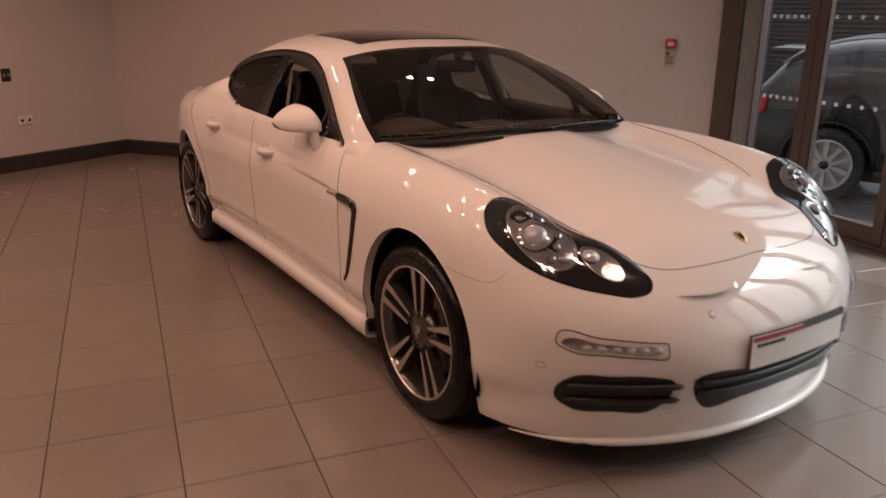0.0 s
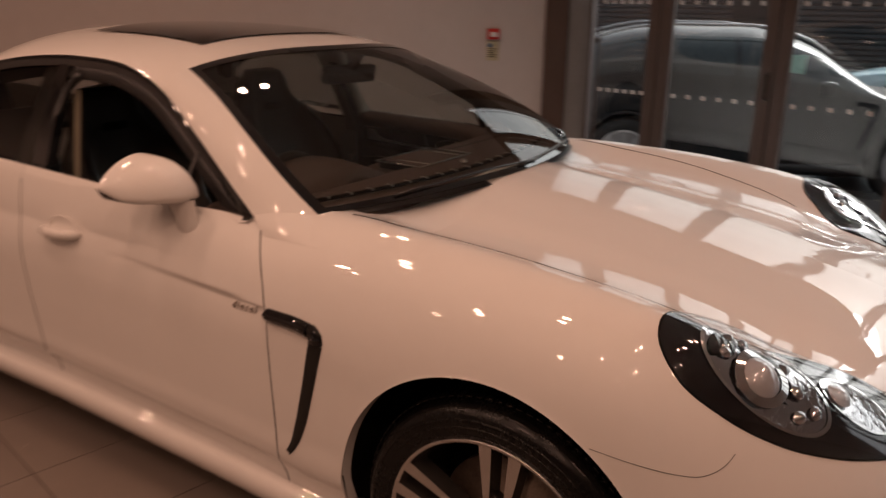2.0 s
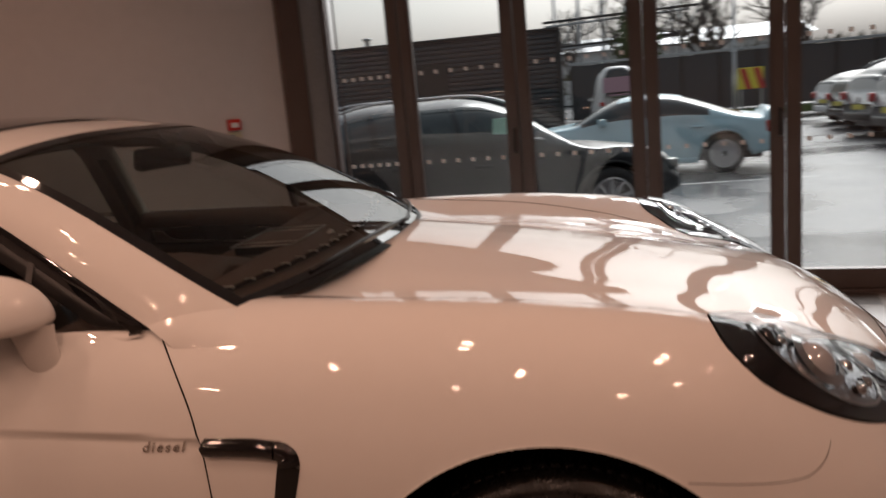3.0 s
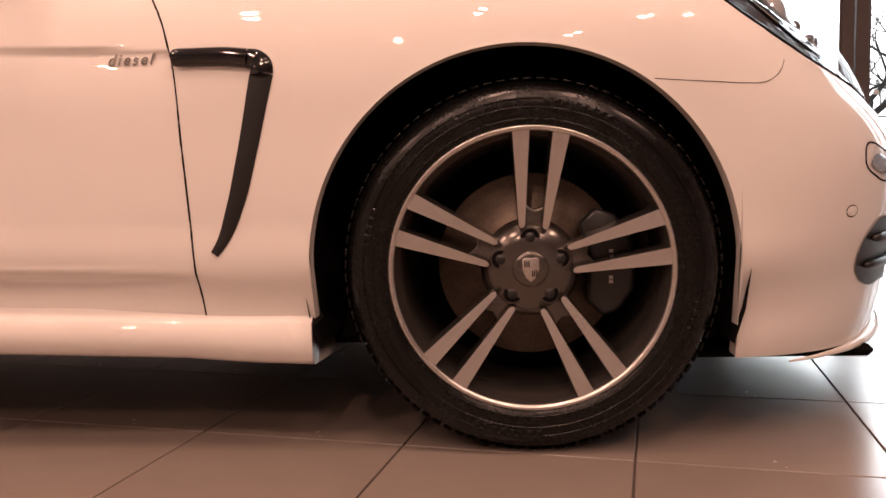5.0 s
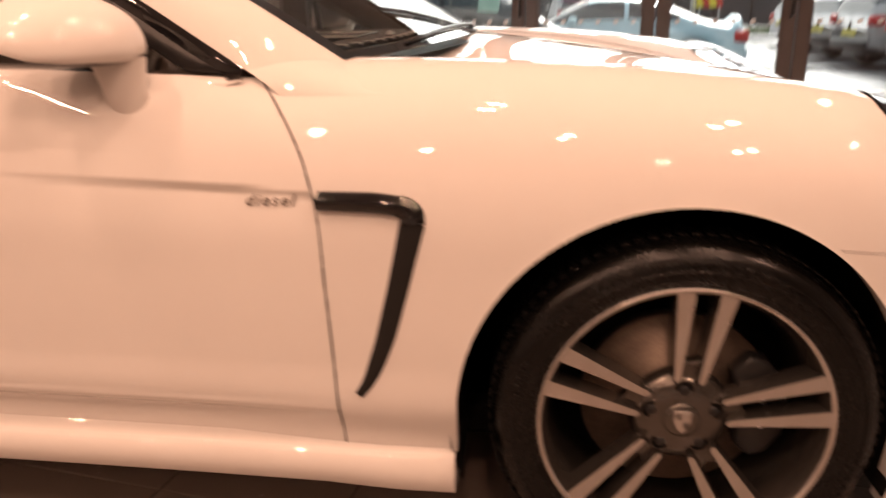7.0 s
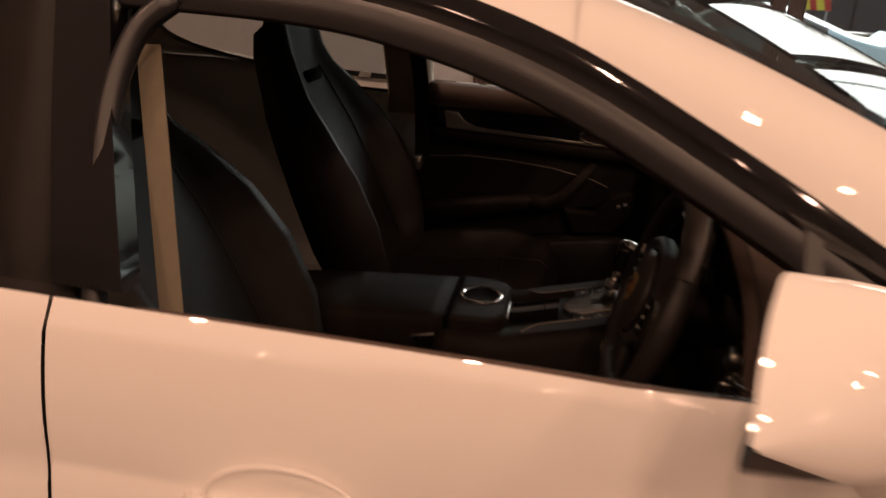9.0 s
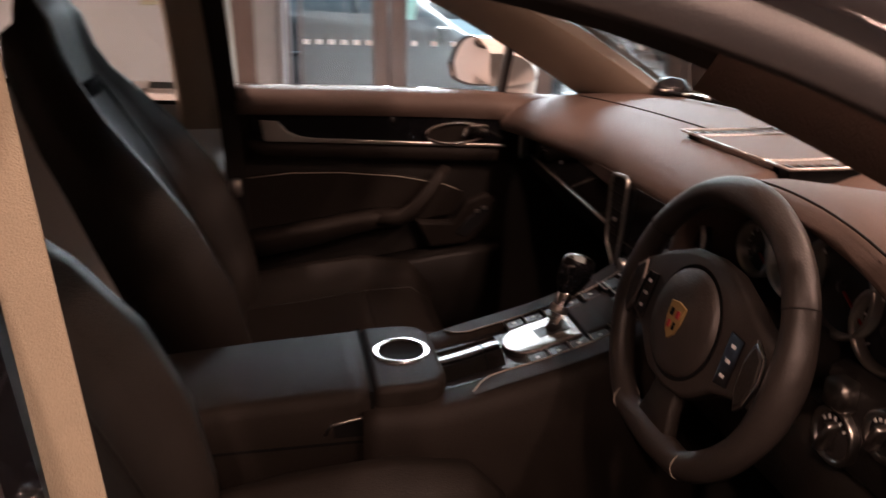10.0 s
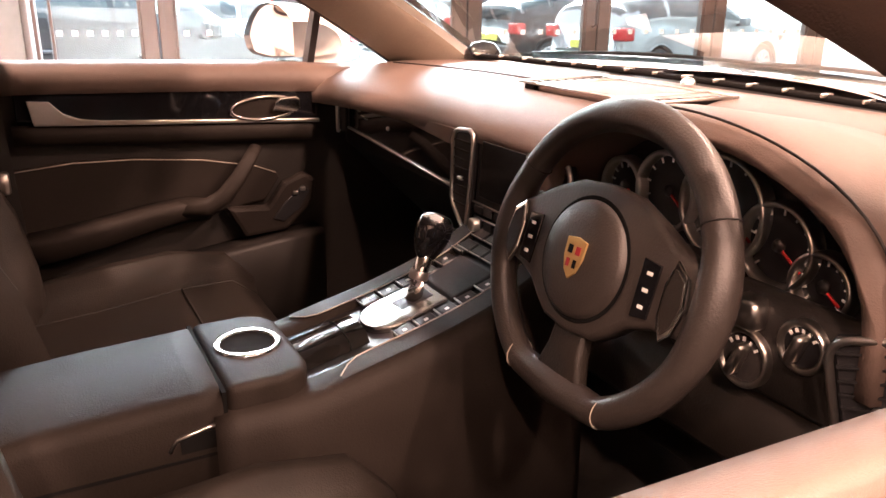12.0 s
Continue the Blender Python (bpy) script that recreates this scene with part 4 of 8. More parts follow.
def door_mirror(s):
    """Housing lofted outwards from the arm; its rear opening holds the glass."""
    ys = 0.866 + 0.169 * np.sin(np.linspace(0, math.pi / 2, 22))
    rear = curve_at([(0.866, -1.085), (0.90, -1.118), (0.95, -1.140), (1.0, -1.154), (1.035, -1.160)], ys)
    front = curve_at([(0.866, -0.962), (0.885, -0.948), (0.92, -0.952), (0.96, -0.982), (1.0, -1.040), (1.025, -1.105), (1.035, -1.155)], ys)
    top = curve_at([(0.866, 1.068), (0.885, 1.098), (0.91, 1.109), (0.95, 1.102), (0.99, 1.078), (1.02, 1.05), (1.035, 1.030)], ys)
    low = curve_at([(0.866, 0.985), (0.90, 0.982), (0.96, 0.984), (1.0, 0.990), (1.022, 1.002), (1.035, 1.026)], ys)
    ang = np.linspace(math.pi / 2, -math.pi / 2, 23)
    V = []
    for y, r, f, t, b in zip(ys, rear, front, top, low):
        zc = b + 0.30 * (t - b)
        for a in ang:
            h = (t - zc) if a > 0 else (zc - b)
            V.append((r + (f - r) * math.cos(a) ** (0.75 if a > 0 else 0.55), s * y, zc + h * math.copysign(abs(math.sin(a)) ** (1.0 if a > 0 else 0.8), a)))
    n, m = len(ys), len(ang)
    F = grid_faces(n, m, flip=s > 0)
    dark = {q for i, q in enumerate(F) if i % (m - 1) >= 16}
    shell = mesh_ob("door_mirror", V, [q for q in F if q not in dark] + [tuple(range(m))[::(1 if s > 0 else -1)]], PAINT, car, "white door mirror with black underside")
    mesh_ob("underside", V, sorted(dark), GLOSS_BLACK, shell, "gloss black lower mirror strip")
    ring = [V[i * m] for i in range(n)] + [V[i * m + m - 1] for i in range(n - 1, -1, -1)]
    cx = np.mean(ring, axis=0)
    inn = [tuple(np.array(p) * 0.93 + cx * 0.07 + (0.010, 0, 0)) for p in ring]
    k = len(ring)
    mesh_ob("mirror_glass", [tuple(cx + (0.010, 0, 0))] + inn, [(0, i + 1, (i + 1) % k + 1) for i in range(k)], MIRROR_SILVER, shell, "mirror glass")
    mesh_ob("mirror_rim", ring + inn, [(i, (i + 1) % k, k + (i + 1) % k, k + i) for i in range(k)], BLACK_TRIM, shell)
    V = []
    for t in np.linspace(0, 1, 10):
        c = curve_at([(0, -1.000, 0.838, 0.888), (0.3, -1.000, 0.866, 0.902), (0.6, -0.998, 0.884, 0.94), (1.0, -1.000, 0.897, 1.0)], t)
        a, b = 0.050 - 0.012 * math.sin(math.pi * t) + 0.004 * t, 0.026
        for q in np.linspace(0, 2 * math.pi, 20, endpoint=False):
            V.append((c[0] + a * math.cos(q), s * (c[1] + b * math.sin(q) * (1 - 0.3 * t)), c[2] - 0.028 * (1 - t) * math.sin(q)))
    mesh_ob("mirror_arm", V, grid_faces(10, 20, wrap=True, flip=s < 0), PAINT, shell, "white mirror arm")
    return shell


for sd in (-1, 1):
    door_mirror(sd)


# ---- door handles ----
def door_handle(x, z, s):
    y = float(cast(np.array((x, 0.3, z)), np.array((0, 1, 0)))[1])
    rim = [(x + 0.078 * math.cos(a), s * (y + 0.0015), z + 0.045 * math.sin(a)) for a in np.linspace(0, 2 * math.pi, 32, endpoint=False)]
    h = part("door_handle", tube([(x - 0.085, s * (y - 0.004), z - 0.012), (x - 0.075, s * (y + 0.018), z - 0.011), (x - 0.03, s * (y + 0.030), z - 0.008), (x + 0.03, s * (y + 0.028), z - 0.006), (x + 0.068, s * (y + 0.014), z - 0.004), (x + 0.078, s * (y - 0.004), z - 0.003)], [0.014, 0.018, 0.018, 0.017, 0.014, 0.01], 12, flat=1.25), PAINT, car, "white door handle")
    part("recess_edge", tube(rim, 0.0022, 8, close=True), PAINT, h)
    if x > -1.8:
        part("lock", lathe([(0.006, 0.003), (0.006, 0.0), (0.0, 0.0)], 16, m=Matrix.Translation((x - 0.072, s * (y + 0.022), z - 0.01))), DARK, h, "black lock cylinder")


for sd in (-1, 1):
    door_handle(-1.525, 0.828, sd)
    door_handle(-2.36, 0.868, sd)

# ---- lamps, openings, badges and seams on the shell ----
def frame_of(c, w, u):
    c, w, u = np.array(c, float), np.array(w, float), np.array(u, float)
    w /= np.linalg.norm(w)
    u -= w * (u @ w)
    u /= np.linalg.norm(u)
    return c, w, u, np.cross(w, u)


def decal(name, outline, fr, mat, parent, off=0.003, dome=0.0, label="", rings=8, sides=(-1, 1), fine=4, power=2.0, inner=0.0):
    """A filled sheet laid on the shell: a smooth closed outline (p, q) in the frame fr."""
    c, w, u, v = fr
    o = np.array(list(outline) + [outline[0]], float)
    d = np.r_[0, np.cumsum(np.linalg.norm(np.diff(o, axis=0), axis=1))]
    k = len(outline) * fine
    ext = np.r_[o[-3:-1], o, o[1:3]]
    dd = np.r_[d[-3:-1] - d[-1], d, d[1:3] + d[-1]]
    ring = curve_at(np.c_[dd, ext], np.linspace(0, d[-1], k, endpoint=False))
    mid = ring.mean(0)
    P, H = [], []
    for t in np.linspace(1, inner, rings):
        pq = mid + (ring - mid) * max(t, 0.002)
        P.append(c + pq[:, :1] * u + pq[:, 1:] * v - w * 0.25)
        H.append(np.full(k, off + dome * (1 - t ** power)))
    P, H = np.array(P), np.array(H)
    Q = cast(P, w)
    Q = Q + slope(Q) * H[..., None]
    return both(name, Q.reshape(-1, 3), grid_faces(rings, k, wrap=True), mat, parent, label, None, True, sides)


def oval(p, q, a, b, turn=0, n=12):
    t = radians(turn)
    return [(p + a * math.cos(x) * math.cos(t) - b * math.sin(x) * math.sin(t), q + a * math.cos(x) * math.sin(t) + b * math.sin(x) * math.cos(t)) for x in np.linspace(0, 2 * math.pi, n, endpoint=False)]


def seam(pts, r=0.0016, name="shut_line", parent=None, sides=(-1, 1), mat=None):
    pts = np.array(pts)
    for s in sides:
        q = pts * (1, s, 1)
        part(name, tube([tuple(p) for p in q], r, 6), mat or DARK, parent or car)


# headlamps
HL = frame_of((0.5, 0.70, 0.80), (0.38, 0.52, 0.76), (0.72, -0.62, -0.30))
HL_OUT = [(-0.25, -0.035), (-0.235, -0.088), (-0.195, -0.122), (-0.083, -0.124), (0.047, -0.104), (0.175, -0.075), (0.276, -0.035), (0.326, -0.003), (0.333, 0.034), (0.302, 0.073), (0.221, 0.107), (0.097, 0.134), (-0.01, 0.134), (-0.13, 0.100), (-0.215, 0.045)]
lamp_r, lamp_l = decal("headlamp", HL_OUT, HL, GLOSS_BLACK, car, 0.002, 0.0, "dark headlamp with round chrome projectors")
for lamp, sd in ((lamp_r, -1), (lamp_l, 1)):
    decal("reflector", oval(-0.04, 0.008, 0.140, 0.080, 30), HL, LAMP_CHROME, lamp, 0.005, -0.004, "chrome main reflector", sides=(sd,))
    decal("reflector_ring", oval(-0.04, 0.008, 0.145, 0.085, 30, 16), HL, CHROME, lamp, 0.007, 0.0, "", 2, (sd,), inner=0.94)
    decal("projector_ring", oval(-0.056, 0.018, 0.055, 0.057, 0), HL, CHROME, lamp, 0.012, 0.006, "", 3, (sd,), inner=0.7)
    decal("projector", oval(-0.056, 0.018, 0.038, 0.040, 0), HL, LENS_BALL, lamp, 0.010, 0.020, "glass projector lens", sides=(sd,))
    for k, (a, b) in enumerate(((-0.125, -0.02), (-0.11, -0.055), (0.02, 0.03), (0.005, -0.02), (0.055, 0.062), (0.02, 0.078), (-0.075, -0.058))):
        decal("reflector_facet", oval(a, b, 0.016, 0.012, 30 * k, 6), HL, LAMP_CHROME, lamp, 0.008, 0.007 + 0.002 * (k % 3), "", 4, (sd,), 2)
    for j in range(3):
        decal("vane", [(-0.150 + 0.014 * j, -0.010), (-0.145 + 0.014 * j, -0.010), (-0.135 + 0.014 * j, -0.060), (-0.140 + 0.014 * j, -0.060)], HL, GLOSS_BLACK, lamp, 0.009, 0.004, "", 3, (sd,), 2)
    decal("indicator", oval(0.165, 0.013, 0.078, 0.042, 20), HL, LAMP_CHROME, lamp, 0.005, -0.003, "chrome inner reflector", sides=(sd,))
    decal("indicator_ring", oval(0.165, 0.013, 0.082, 0.046, 20, 16), HL, CHROME, lamp, 0.006, 0, "", 2, (sd,), inner=0.93)
    decal("indicator_lens", oval(0.125, 0.005, 0.026, 0.026, 0), HL, LENS_BALL, lamp, 0.009, 0.013, "", sides=(sd,))
    cov = decal("lens_cover", HL_OUT, HL, LENS, lamp, 0.005, 0.030, "clear lens cover", sides=(sd,), power=3.0)[0]
    cov.visible_shadow = False
    # dark seal round the lamp
    c, w, u, v = HL
    o = np.array(HL_OUT + HL_OUT[:1])
    d = np.r_[0, np.cumsum(np.linalg.norm(np.diff(o, axis=0), axis=1))]
    ext = np.r_[o[-3:-1], o, o[1:3]]
    dd = np.r_[d[-3:-1] - d[-1], d, d[1:3] + d[-1]]
    rr = curve_at(np.c_[dd, ext], np.linspace(0, d[-1], 70, endpoint=False))
    q = cast(c + rr[:, :1] * u + rr[:, 1:] * v - w * 0.25, w) * (1, sd, 1)
    part("seal", tube([tuple(p) for p in q], 0.0028, 6, close=True), DARK, lamp)

# bumper openings, seen straight from ahead
FRONT = frame_of((0.0, 0.0, 0.0), (1, 0, 0), (0, 1, 0))


def front_at(y, z):
    y, z = np.broadcast_arrays(np.asarray(y, float), np.asarray(z, float))
    return cast(np.stack([0 * y + 0.2, y, z], -1), (1, 0, 0))


drl_r, drl_l = decal("running_lamp", [(0.545, 0.516), (0.60, 0.520), (0.70, 0.530), (0.79, 0.537), (0.796, 0.527), (0.77, 0.511), (0.68, 0.502), (0.58, 0.493), (0.54, 0.492)], FRONT, LAMP_CHROME, car, 0.003, 0.004, "clear daytime running lamp with chrome")
for ob, sd in ((drl_r, -1), (drl_l, 1)):
    for j in range(6):
        y0 = 0.545 + 0.038 * j
        decal("running_bulb", oval(y0, 0.508 + 0.035 * (y0 - 0.52), 0.012, 0.010), FRONT, LENS_BALL, ob, 0.006, 0.006, "", 4, (sd,), 2)
    decal("lens_cover", [(0.515, 0.528), (0.60, 0.535), (0.70, 0.545), (0.80, 0.55), (0.803, 0.53), (0.77, 0.502), (0.68, 0.492), (0.58, 0.483), (0.512, 0.484)], FRONT, LENS, ob, 0.010, 0.010, "clear cover", sides=(sd,))[0].visible_shadow = False
    c = [(0.512, 0.529), (0.60, 0.537), (0.70, 0.547), (0.803, 0.552), (0.807, 0.53), (0.773, 0.500), (0.68, 0.490), (0.58, 0.481), (0.509, 0.482)]
    q = front_at(np.array([a for a, b in c]), np.array([b for a, b in c])) * (1, sd, 1)
    part("seal", tube([tuple(p) for p in path_at(np.r_[q, q[:1]], np.linspace(0, 1, 60))[:-1]], 0.002, 6, close=True), DARK, ob)

in_r, in_l = decal("side_intake", [(0.47, 0.385), (0.55, 0.412), (0.66, 0.416), (0.76, 0.412), (0.792, 0.375), (0.79, 0.325), (0.75, 0.287), (0.64, 0.278), (0.53, 0.277), (0.48, 0.315)], FRONT, GRILLE, car, 0.003, 0.0, "black side air intake with fins")
for ob, sd in ((in_r, -1), (in_l, 1)):
    for z in (0.372, 0.318):
        ys = np.linspace(0.445, 0.775, 16)
        q = front_at(ys, z + 0.02 * (ys - 0.45)) + np.stack([0.012 + 0 * ys, 0 * ys, 0 * ys], -1)
        part("fin", tube([tuple(p) for p in q * (1, sd, 1)], [0.003] + [0.011] * 13 + [0.009, 0.005], 8, flat=1.0), BLACK_TRIM, ob, "black intake fin")

gr = decal("centre_grille", [(0.0, 0.402), (-0.20, 0.404), (-0.36, 0.408), (-0.405, 0.395), (-0.395, 0.34), (-0.35, 0.275), (-0.2, 0.285), (0.0, 0.292), (0.2, 0.285), (0.35, 0.275), (0.395, 0.34), (0.405, 0.395), (0.36, 0.408), (0.2, 0.404)], FRONT, GRILLE, car, 0.003, 0.0, "black lower grille", sides=(-1,))[0]
for z in (0.375, 0.335):
    ys = np.linspace(-0.385, 0.385, 25)
    q = front_at(ys, z + 0 * ys) + (0.008, 0, 0)
    part("grille_bar", tube([tuple(p) for p in q], 0.008, 8), BLACK_TRIM, gr, "black grille bar")

# number plate with bars in place of writing
px0 = float(front_at(0.0, 0.46)[0])


def plate_at(y, z, lift):
    return (px0 + 0.020 + lift - 0.18 * y * y - 0.03 * (z - 0.46), y + 0.04, z)


def plate_sheet(name, y0, y1, z0, z1, lift, mat, parent, label=""):
    ys = np.linspace(y0, y1, 13)
    V = [plate_at(y, z, lift) for y in ys for z in (z0, z1)] + [plate_at(y, z, lift - 0.004) for y in ys for z in (z0, z1)]
    n = 26
    F = [(2 * i, 2 * i + 2, 2 * i + 3, 2 * i + 1) for i in range(12)] + [(2 * i, n + 2 * i, n + 2 * i + 2, 2 * i + 2) for i in range(12)] + [(2 * i + 1, 2 * i + 3, n + 2 * i + 3, n + 2 * i + 1) for i in range(12)] + [(0, 1, n + 1, n), (24, n + 24, n + 25, 25)]
    return mesh_ob(name, V, F, mat, parent, label, False)


np_ = plate_sheet("number_plate", -0.26, 0.26, 0.408, 0.520, 0.0, PLATE, car, "white number plate with a red and black top band")
plate_sheet("plate_band", -0.255, 0.0, 0.503, 0.519, 0.003, RED, np_, "red band")
plate_sheet("plate_band", 0.0, 0.26, 0.503, 0.524, 0.003, BLACK_TRIM, np_, "black band")
for j in range(7):
    plate_sheet("plate_bar", -0.235 + 0.020 * j, -0.221 + 0.020 * j, 0.482, 0.492, 0.003, BLACK_TRIM, np_)
plate_sheet("plate_holder", -0.265, 0.265, 0.402, 0.526, -0.005, BLACK_TRIM, np_, "black plate holder")

# front splitter lip
ys = np.linspace(-0.86, 0.86, 49)
q = front_at(np.abs(ys), 0.165 + 0 * ys) * np.stack([1 + 0 * ys, np.sign(ys + 1e-9), 1 + 0 * ys], -1)
part("front_lip", tube([tuple(p + np.array((0.004, 0, -0.012))) for p in q], [float(0.016 * min(1.0, max(0.12, (0.90 - abs(v)) / 0.30))) for v in ys], 8), PAINT, car, "white front lip")
part("undertray", box((0.30, -0.72, 0.125), (0.72, 0.72, 0.15), 0.01), DARK, car, smooth=False)

# seams: door edges, bonnet edge, bonnet front, bumper joint
for fn in (door_front, door_mid, door_rear):
    zz = np.linspace(0.27, 0.955, 40)
    seam(cast(np.stack([fn(zz), 0 * zz + 0.3, zz], -1), (0, 1, 0)), 0.0013)
xs_ = np.linspace(-0.55, 0.30, 26)
seam(cast(np.stack([xs_, bonnet_edge(xs_), 0 * xs_ + 0.6], -1), (0, 0, 1)), 0.0014)
th = np.linspace(0, 1, 30)
yy = 0.56 * th
xx = curve_at([(0, 0.775), (0.16, 0.777), (0.288, 0.764), (0.396, 0.739), (0.45, 0.713), (0.507, 0.664), (0.56, 0.583)], yy)
seam(cast(np.stack([xx, yy, 0 * xx + 0.5], -1), (0, 0, 1)), 0.0014)
jx = np.array((0.222, 0.27, 0.33, 0.39, 0.425, 0.448, 0.463, 0.472))
jz = np.array((0.688, 0.684, 0.680, 0.677, 0.679, 0.690, 0.705, 0.722))
seam(path_at(cast(np.stack([jx, 0 * jx + 0.3, jz], -1), (0, 1, 0)), np.linspace(0, 1, 24)), 0.0006)
for yz in ((0.834, 0.438), (0.335, 0.60)):
    decal("parking_sensor", oval(yz[0], yz[1], 0.010, 0.010), FRONT, PAINT, car, 0.001, 0.0015, "", 3)
    a = np.linspace(0, 2 * math.pi, 20, endpoint=False)
    seam(front_at(yz[0] + 0.011 * np.cos(a), yz[1] + 0.011 * np.sin(a)), 0.0009, "sensor_edge")

# badge on the bonnet
decal("bonnet_badge", [(0.69, -0.004), (0.694, 0.022), (0.715, 0.021), (0.738, 0.0), (0.715, -0.021), (0.694, -0.022)], frame_of((0, 0, 0.5), (0, 0, 1), (1, 0, 0)), GOLD, car, 0.003, 0.002, "small gold and dark shield badge", 5, (-1,))
decal("badge_field", [(0.70, 0.0), (0.705, 0.012), (0.720, 0.010), (0.728, 0.0), (0.715, -0.005)], frame_of((0, 0, 0.5), (0, 0, 1), (1, 0, 0)), DARK, car, 0.006, 0.001, "", 4, (-1,))


# side vents behind the front wheels
def strip(name, xz, half, mat, parent, label="", prof=((-1, 0.001), (-0.8, 0.005), (0.8, 0.005), (1, 0.001)), sides=(-1, 1), n=28):
    c = path_at(np.array([(x, 0, z) for x, z in xz]), np.linspace(0, 1, n))
    h = np.interp(np.linspace(0, 1, n), np.linspace(0, 1, len(half)), half)
    d = np.gradient(c, axis=0)
    d /= np.linalg.norm(d, axis=1, keepdims=True)
    nn = np.stack([-d[:, 2], 0 * h, d[:, 0]], -1)
    P = []
    for k, off in prof:
        q = c + nn * (h * k)[:, None]
        s = cast(np.stack([q[:, 0], 0 * h + 0.3, q[:, 2]], -1), (0, 1, 0))
        P.append(s + slope(s) * off)
    return both(name, np.concatenate(P), grid_faces(len(prof), n), mat, parent, label, None, True, sides)


vr, vl = strip("side_vent", [(-0.648, 0.7585), (-0.60, 0.758), (-0.55, 0.7565), (-0.51, 0.752)], [0.017, 0.0175, 0.018, 0.018], GLOSS_BLACK, car, "gloss black side air vent", prof=((-1, 0.0), (-0.9, 0.010), (0.0, 0.017), (0.7, 0.012), (1, 0.001)))
for ob, sd in ((vr, -1), (vl, 1)):
    strip("vent_corner", [(-0.512, 0.752), (-0.497, 0.748), (-0.486, 0.738), (-0.485, 0.722)], [0.018, 0.020, 0.021, 0.022], GLOSS_BLACK, ob, prof=((-1, 0.001), (-0.8, 0.009), (0.5, 0.012), (1, 0.001)), sides=(sd,))
    strip("vent_slot", [(-0.485, 0.724), (-0.500, 0.66), (-0.522, 0.57), (-0.548, 0.48), (-0.582, 0.405), (-0.592, 0.392)], [0.022, 0.020, 0.0185, 0.0175, 0.0145, 0.008], GRILLE, ob, "black vent slot", prof=((-1, 0.0015), (-0.85, 0.003), (0.0, 0.002), (0.85, 0.003), (1, 0.0015)), sides=(sd,))


def lettering(text, size, m, mat, parent, name, depth=0.0015, shear=0.0, space=1.0, bevel=0.0004):
    cu = bpy.data.curves.new(name, "FONT")
    cu.body, cu.size, cu.extrude, cu.bevel_depth, cu.shear, cu.space_character = text, size, depth, bevel, shear, space
    cu.align_x, cu.align_y = "CENTER", "CENTER"
    tmp = bpy.data.objects.new(name, cu)
    scene.collection.objects.link(tmp)
    bpy.context.view_layer.update()
    me = bpy.data.meshes.new_from_object(tmp.evaluated_get(bpy.context.evaluated_depsgraph_get()))
    bpy.data.objects.remove(tmp)
    me.transform(m)
    me.materials.clear()
    me.materials.append(mat)
    return hang(new(name, me), parent)


ly = float(cast(np.array((-0.738, 0.3, 0.758)), np.array((0, 1, 0)))[1])
lettering("diesel", 0.030, Matrix(((1, 0, 0, -0.738), (0, 0, -1, -(ly + 0.003)), (0, 1, 0, 0.758), (0, 0, 0, 1))), CHROME, car, "fuel_badge", shear=0.35, space=1.25)["label"] = "chrome script badge"

# wipers at the foot of the windscreen
for a, b, k in (((-0.50, -0.55), (-0.50, 0.10), 0), ((-0.45, -0.02), (-0.56, 0.62), 1)):
    pts = []
    for t in np.linspace(0, 1, 9):
        y = a[1] + (b[1] - a[1]) * t
        x, z = screen_base(abs(y))
        vv = 0.015 + 0.02 * math.sin(math.pi * t) * (1 if k == 0 else 0.6)
        xt_, zt_ = screen_top(np.array(abs(y) * 0.77))
        pts.append((x + (float(xt_) - x) * vv, y, z + (float(zt_) - z) * vv + 0.03 * 4 * vv * (1 - vv) + 0.008))
    part("wiper", tube(pts, 0.0045, 6), BLACK_TRIM, car, "black wiper")
# cowl between bonnet and glass
V = []
for y in np.linspace(-0.74, 0.74, 31):
    x, z = screen_base(abs(y))
    V += [(x + 0.012, y, z - 0.012), (x - 0.03, y, z - 0.006), (x - 0.09, y, z - 0.03), (x - 0.12, y, z - 0.12)]
mesh_ob("cowl", V, grid_faces(31, 4, flip=True), BLACK_TRIM, car, "black scuttle panel")

# ---- the cabin ----
def section_loft(name, rings, mat, parent, label="", caps=True, smooth=True):
    """A closed skin through equal rings of points."""
    R = [list(r) for r in rings]
    n = len(R[0])
    V = [p for r in R for p in r]
    F = grid_faces(len(R), n, wrap=True)
    if caps:
        F += [tuple(range(n))[::-1], tuple(range(len(V) - n, len(V)))]
    ob = mesh_ob(name, V, F, mat, parent, label, smooth)
    bm = bmesh.new()
    bm.from_mesh(ob.data)
    bmesh.ops.recalc_face_normals(bm, faces=bm.faces[:])
    bm.to_mesh(ob.data)
    bm.free()
    return ob


def smooth_profile(pts, n):
    p = path_at(np.array([(x, 0, z) for x, z in pts]), np.linspace(0, 1, n))
    return [(a, c) for a, _, c in p]


top_prof = smooth_profile([(-0.52, 0.972), (-0.60, 0.984), (-0.75, 0.992), (-0.88, 0.986), (-0.96, 0.970), (-1.01, 0.945), (-1.032, 0.915), (-1.028, 0.905)], 24) + [(-0.98, 0.90), (-0.52, 0.90)]


def dash_sweep(y):
    return (0.16 * (abs(y) / 0.75) ** 3 * (-0.35), -0.012 * (abs(y) / 0.75) ** 2)


def behind_dials(y):
    """The pad and fascia stand back behind the instruments."""
    w = min(1.0, max(0.0, (0.262 - abs(y + 0.375)) / 0.03))
    return 0.13 * w * w * (3 - 2 * w)


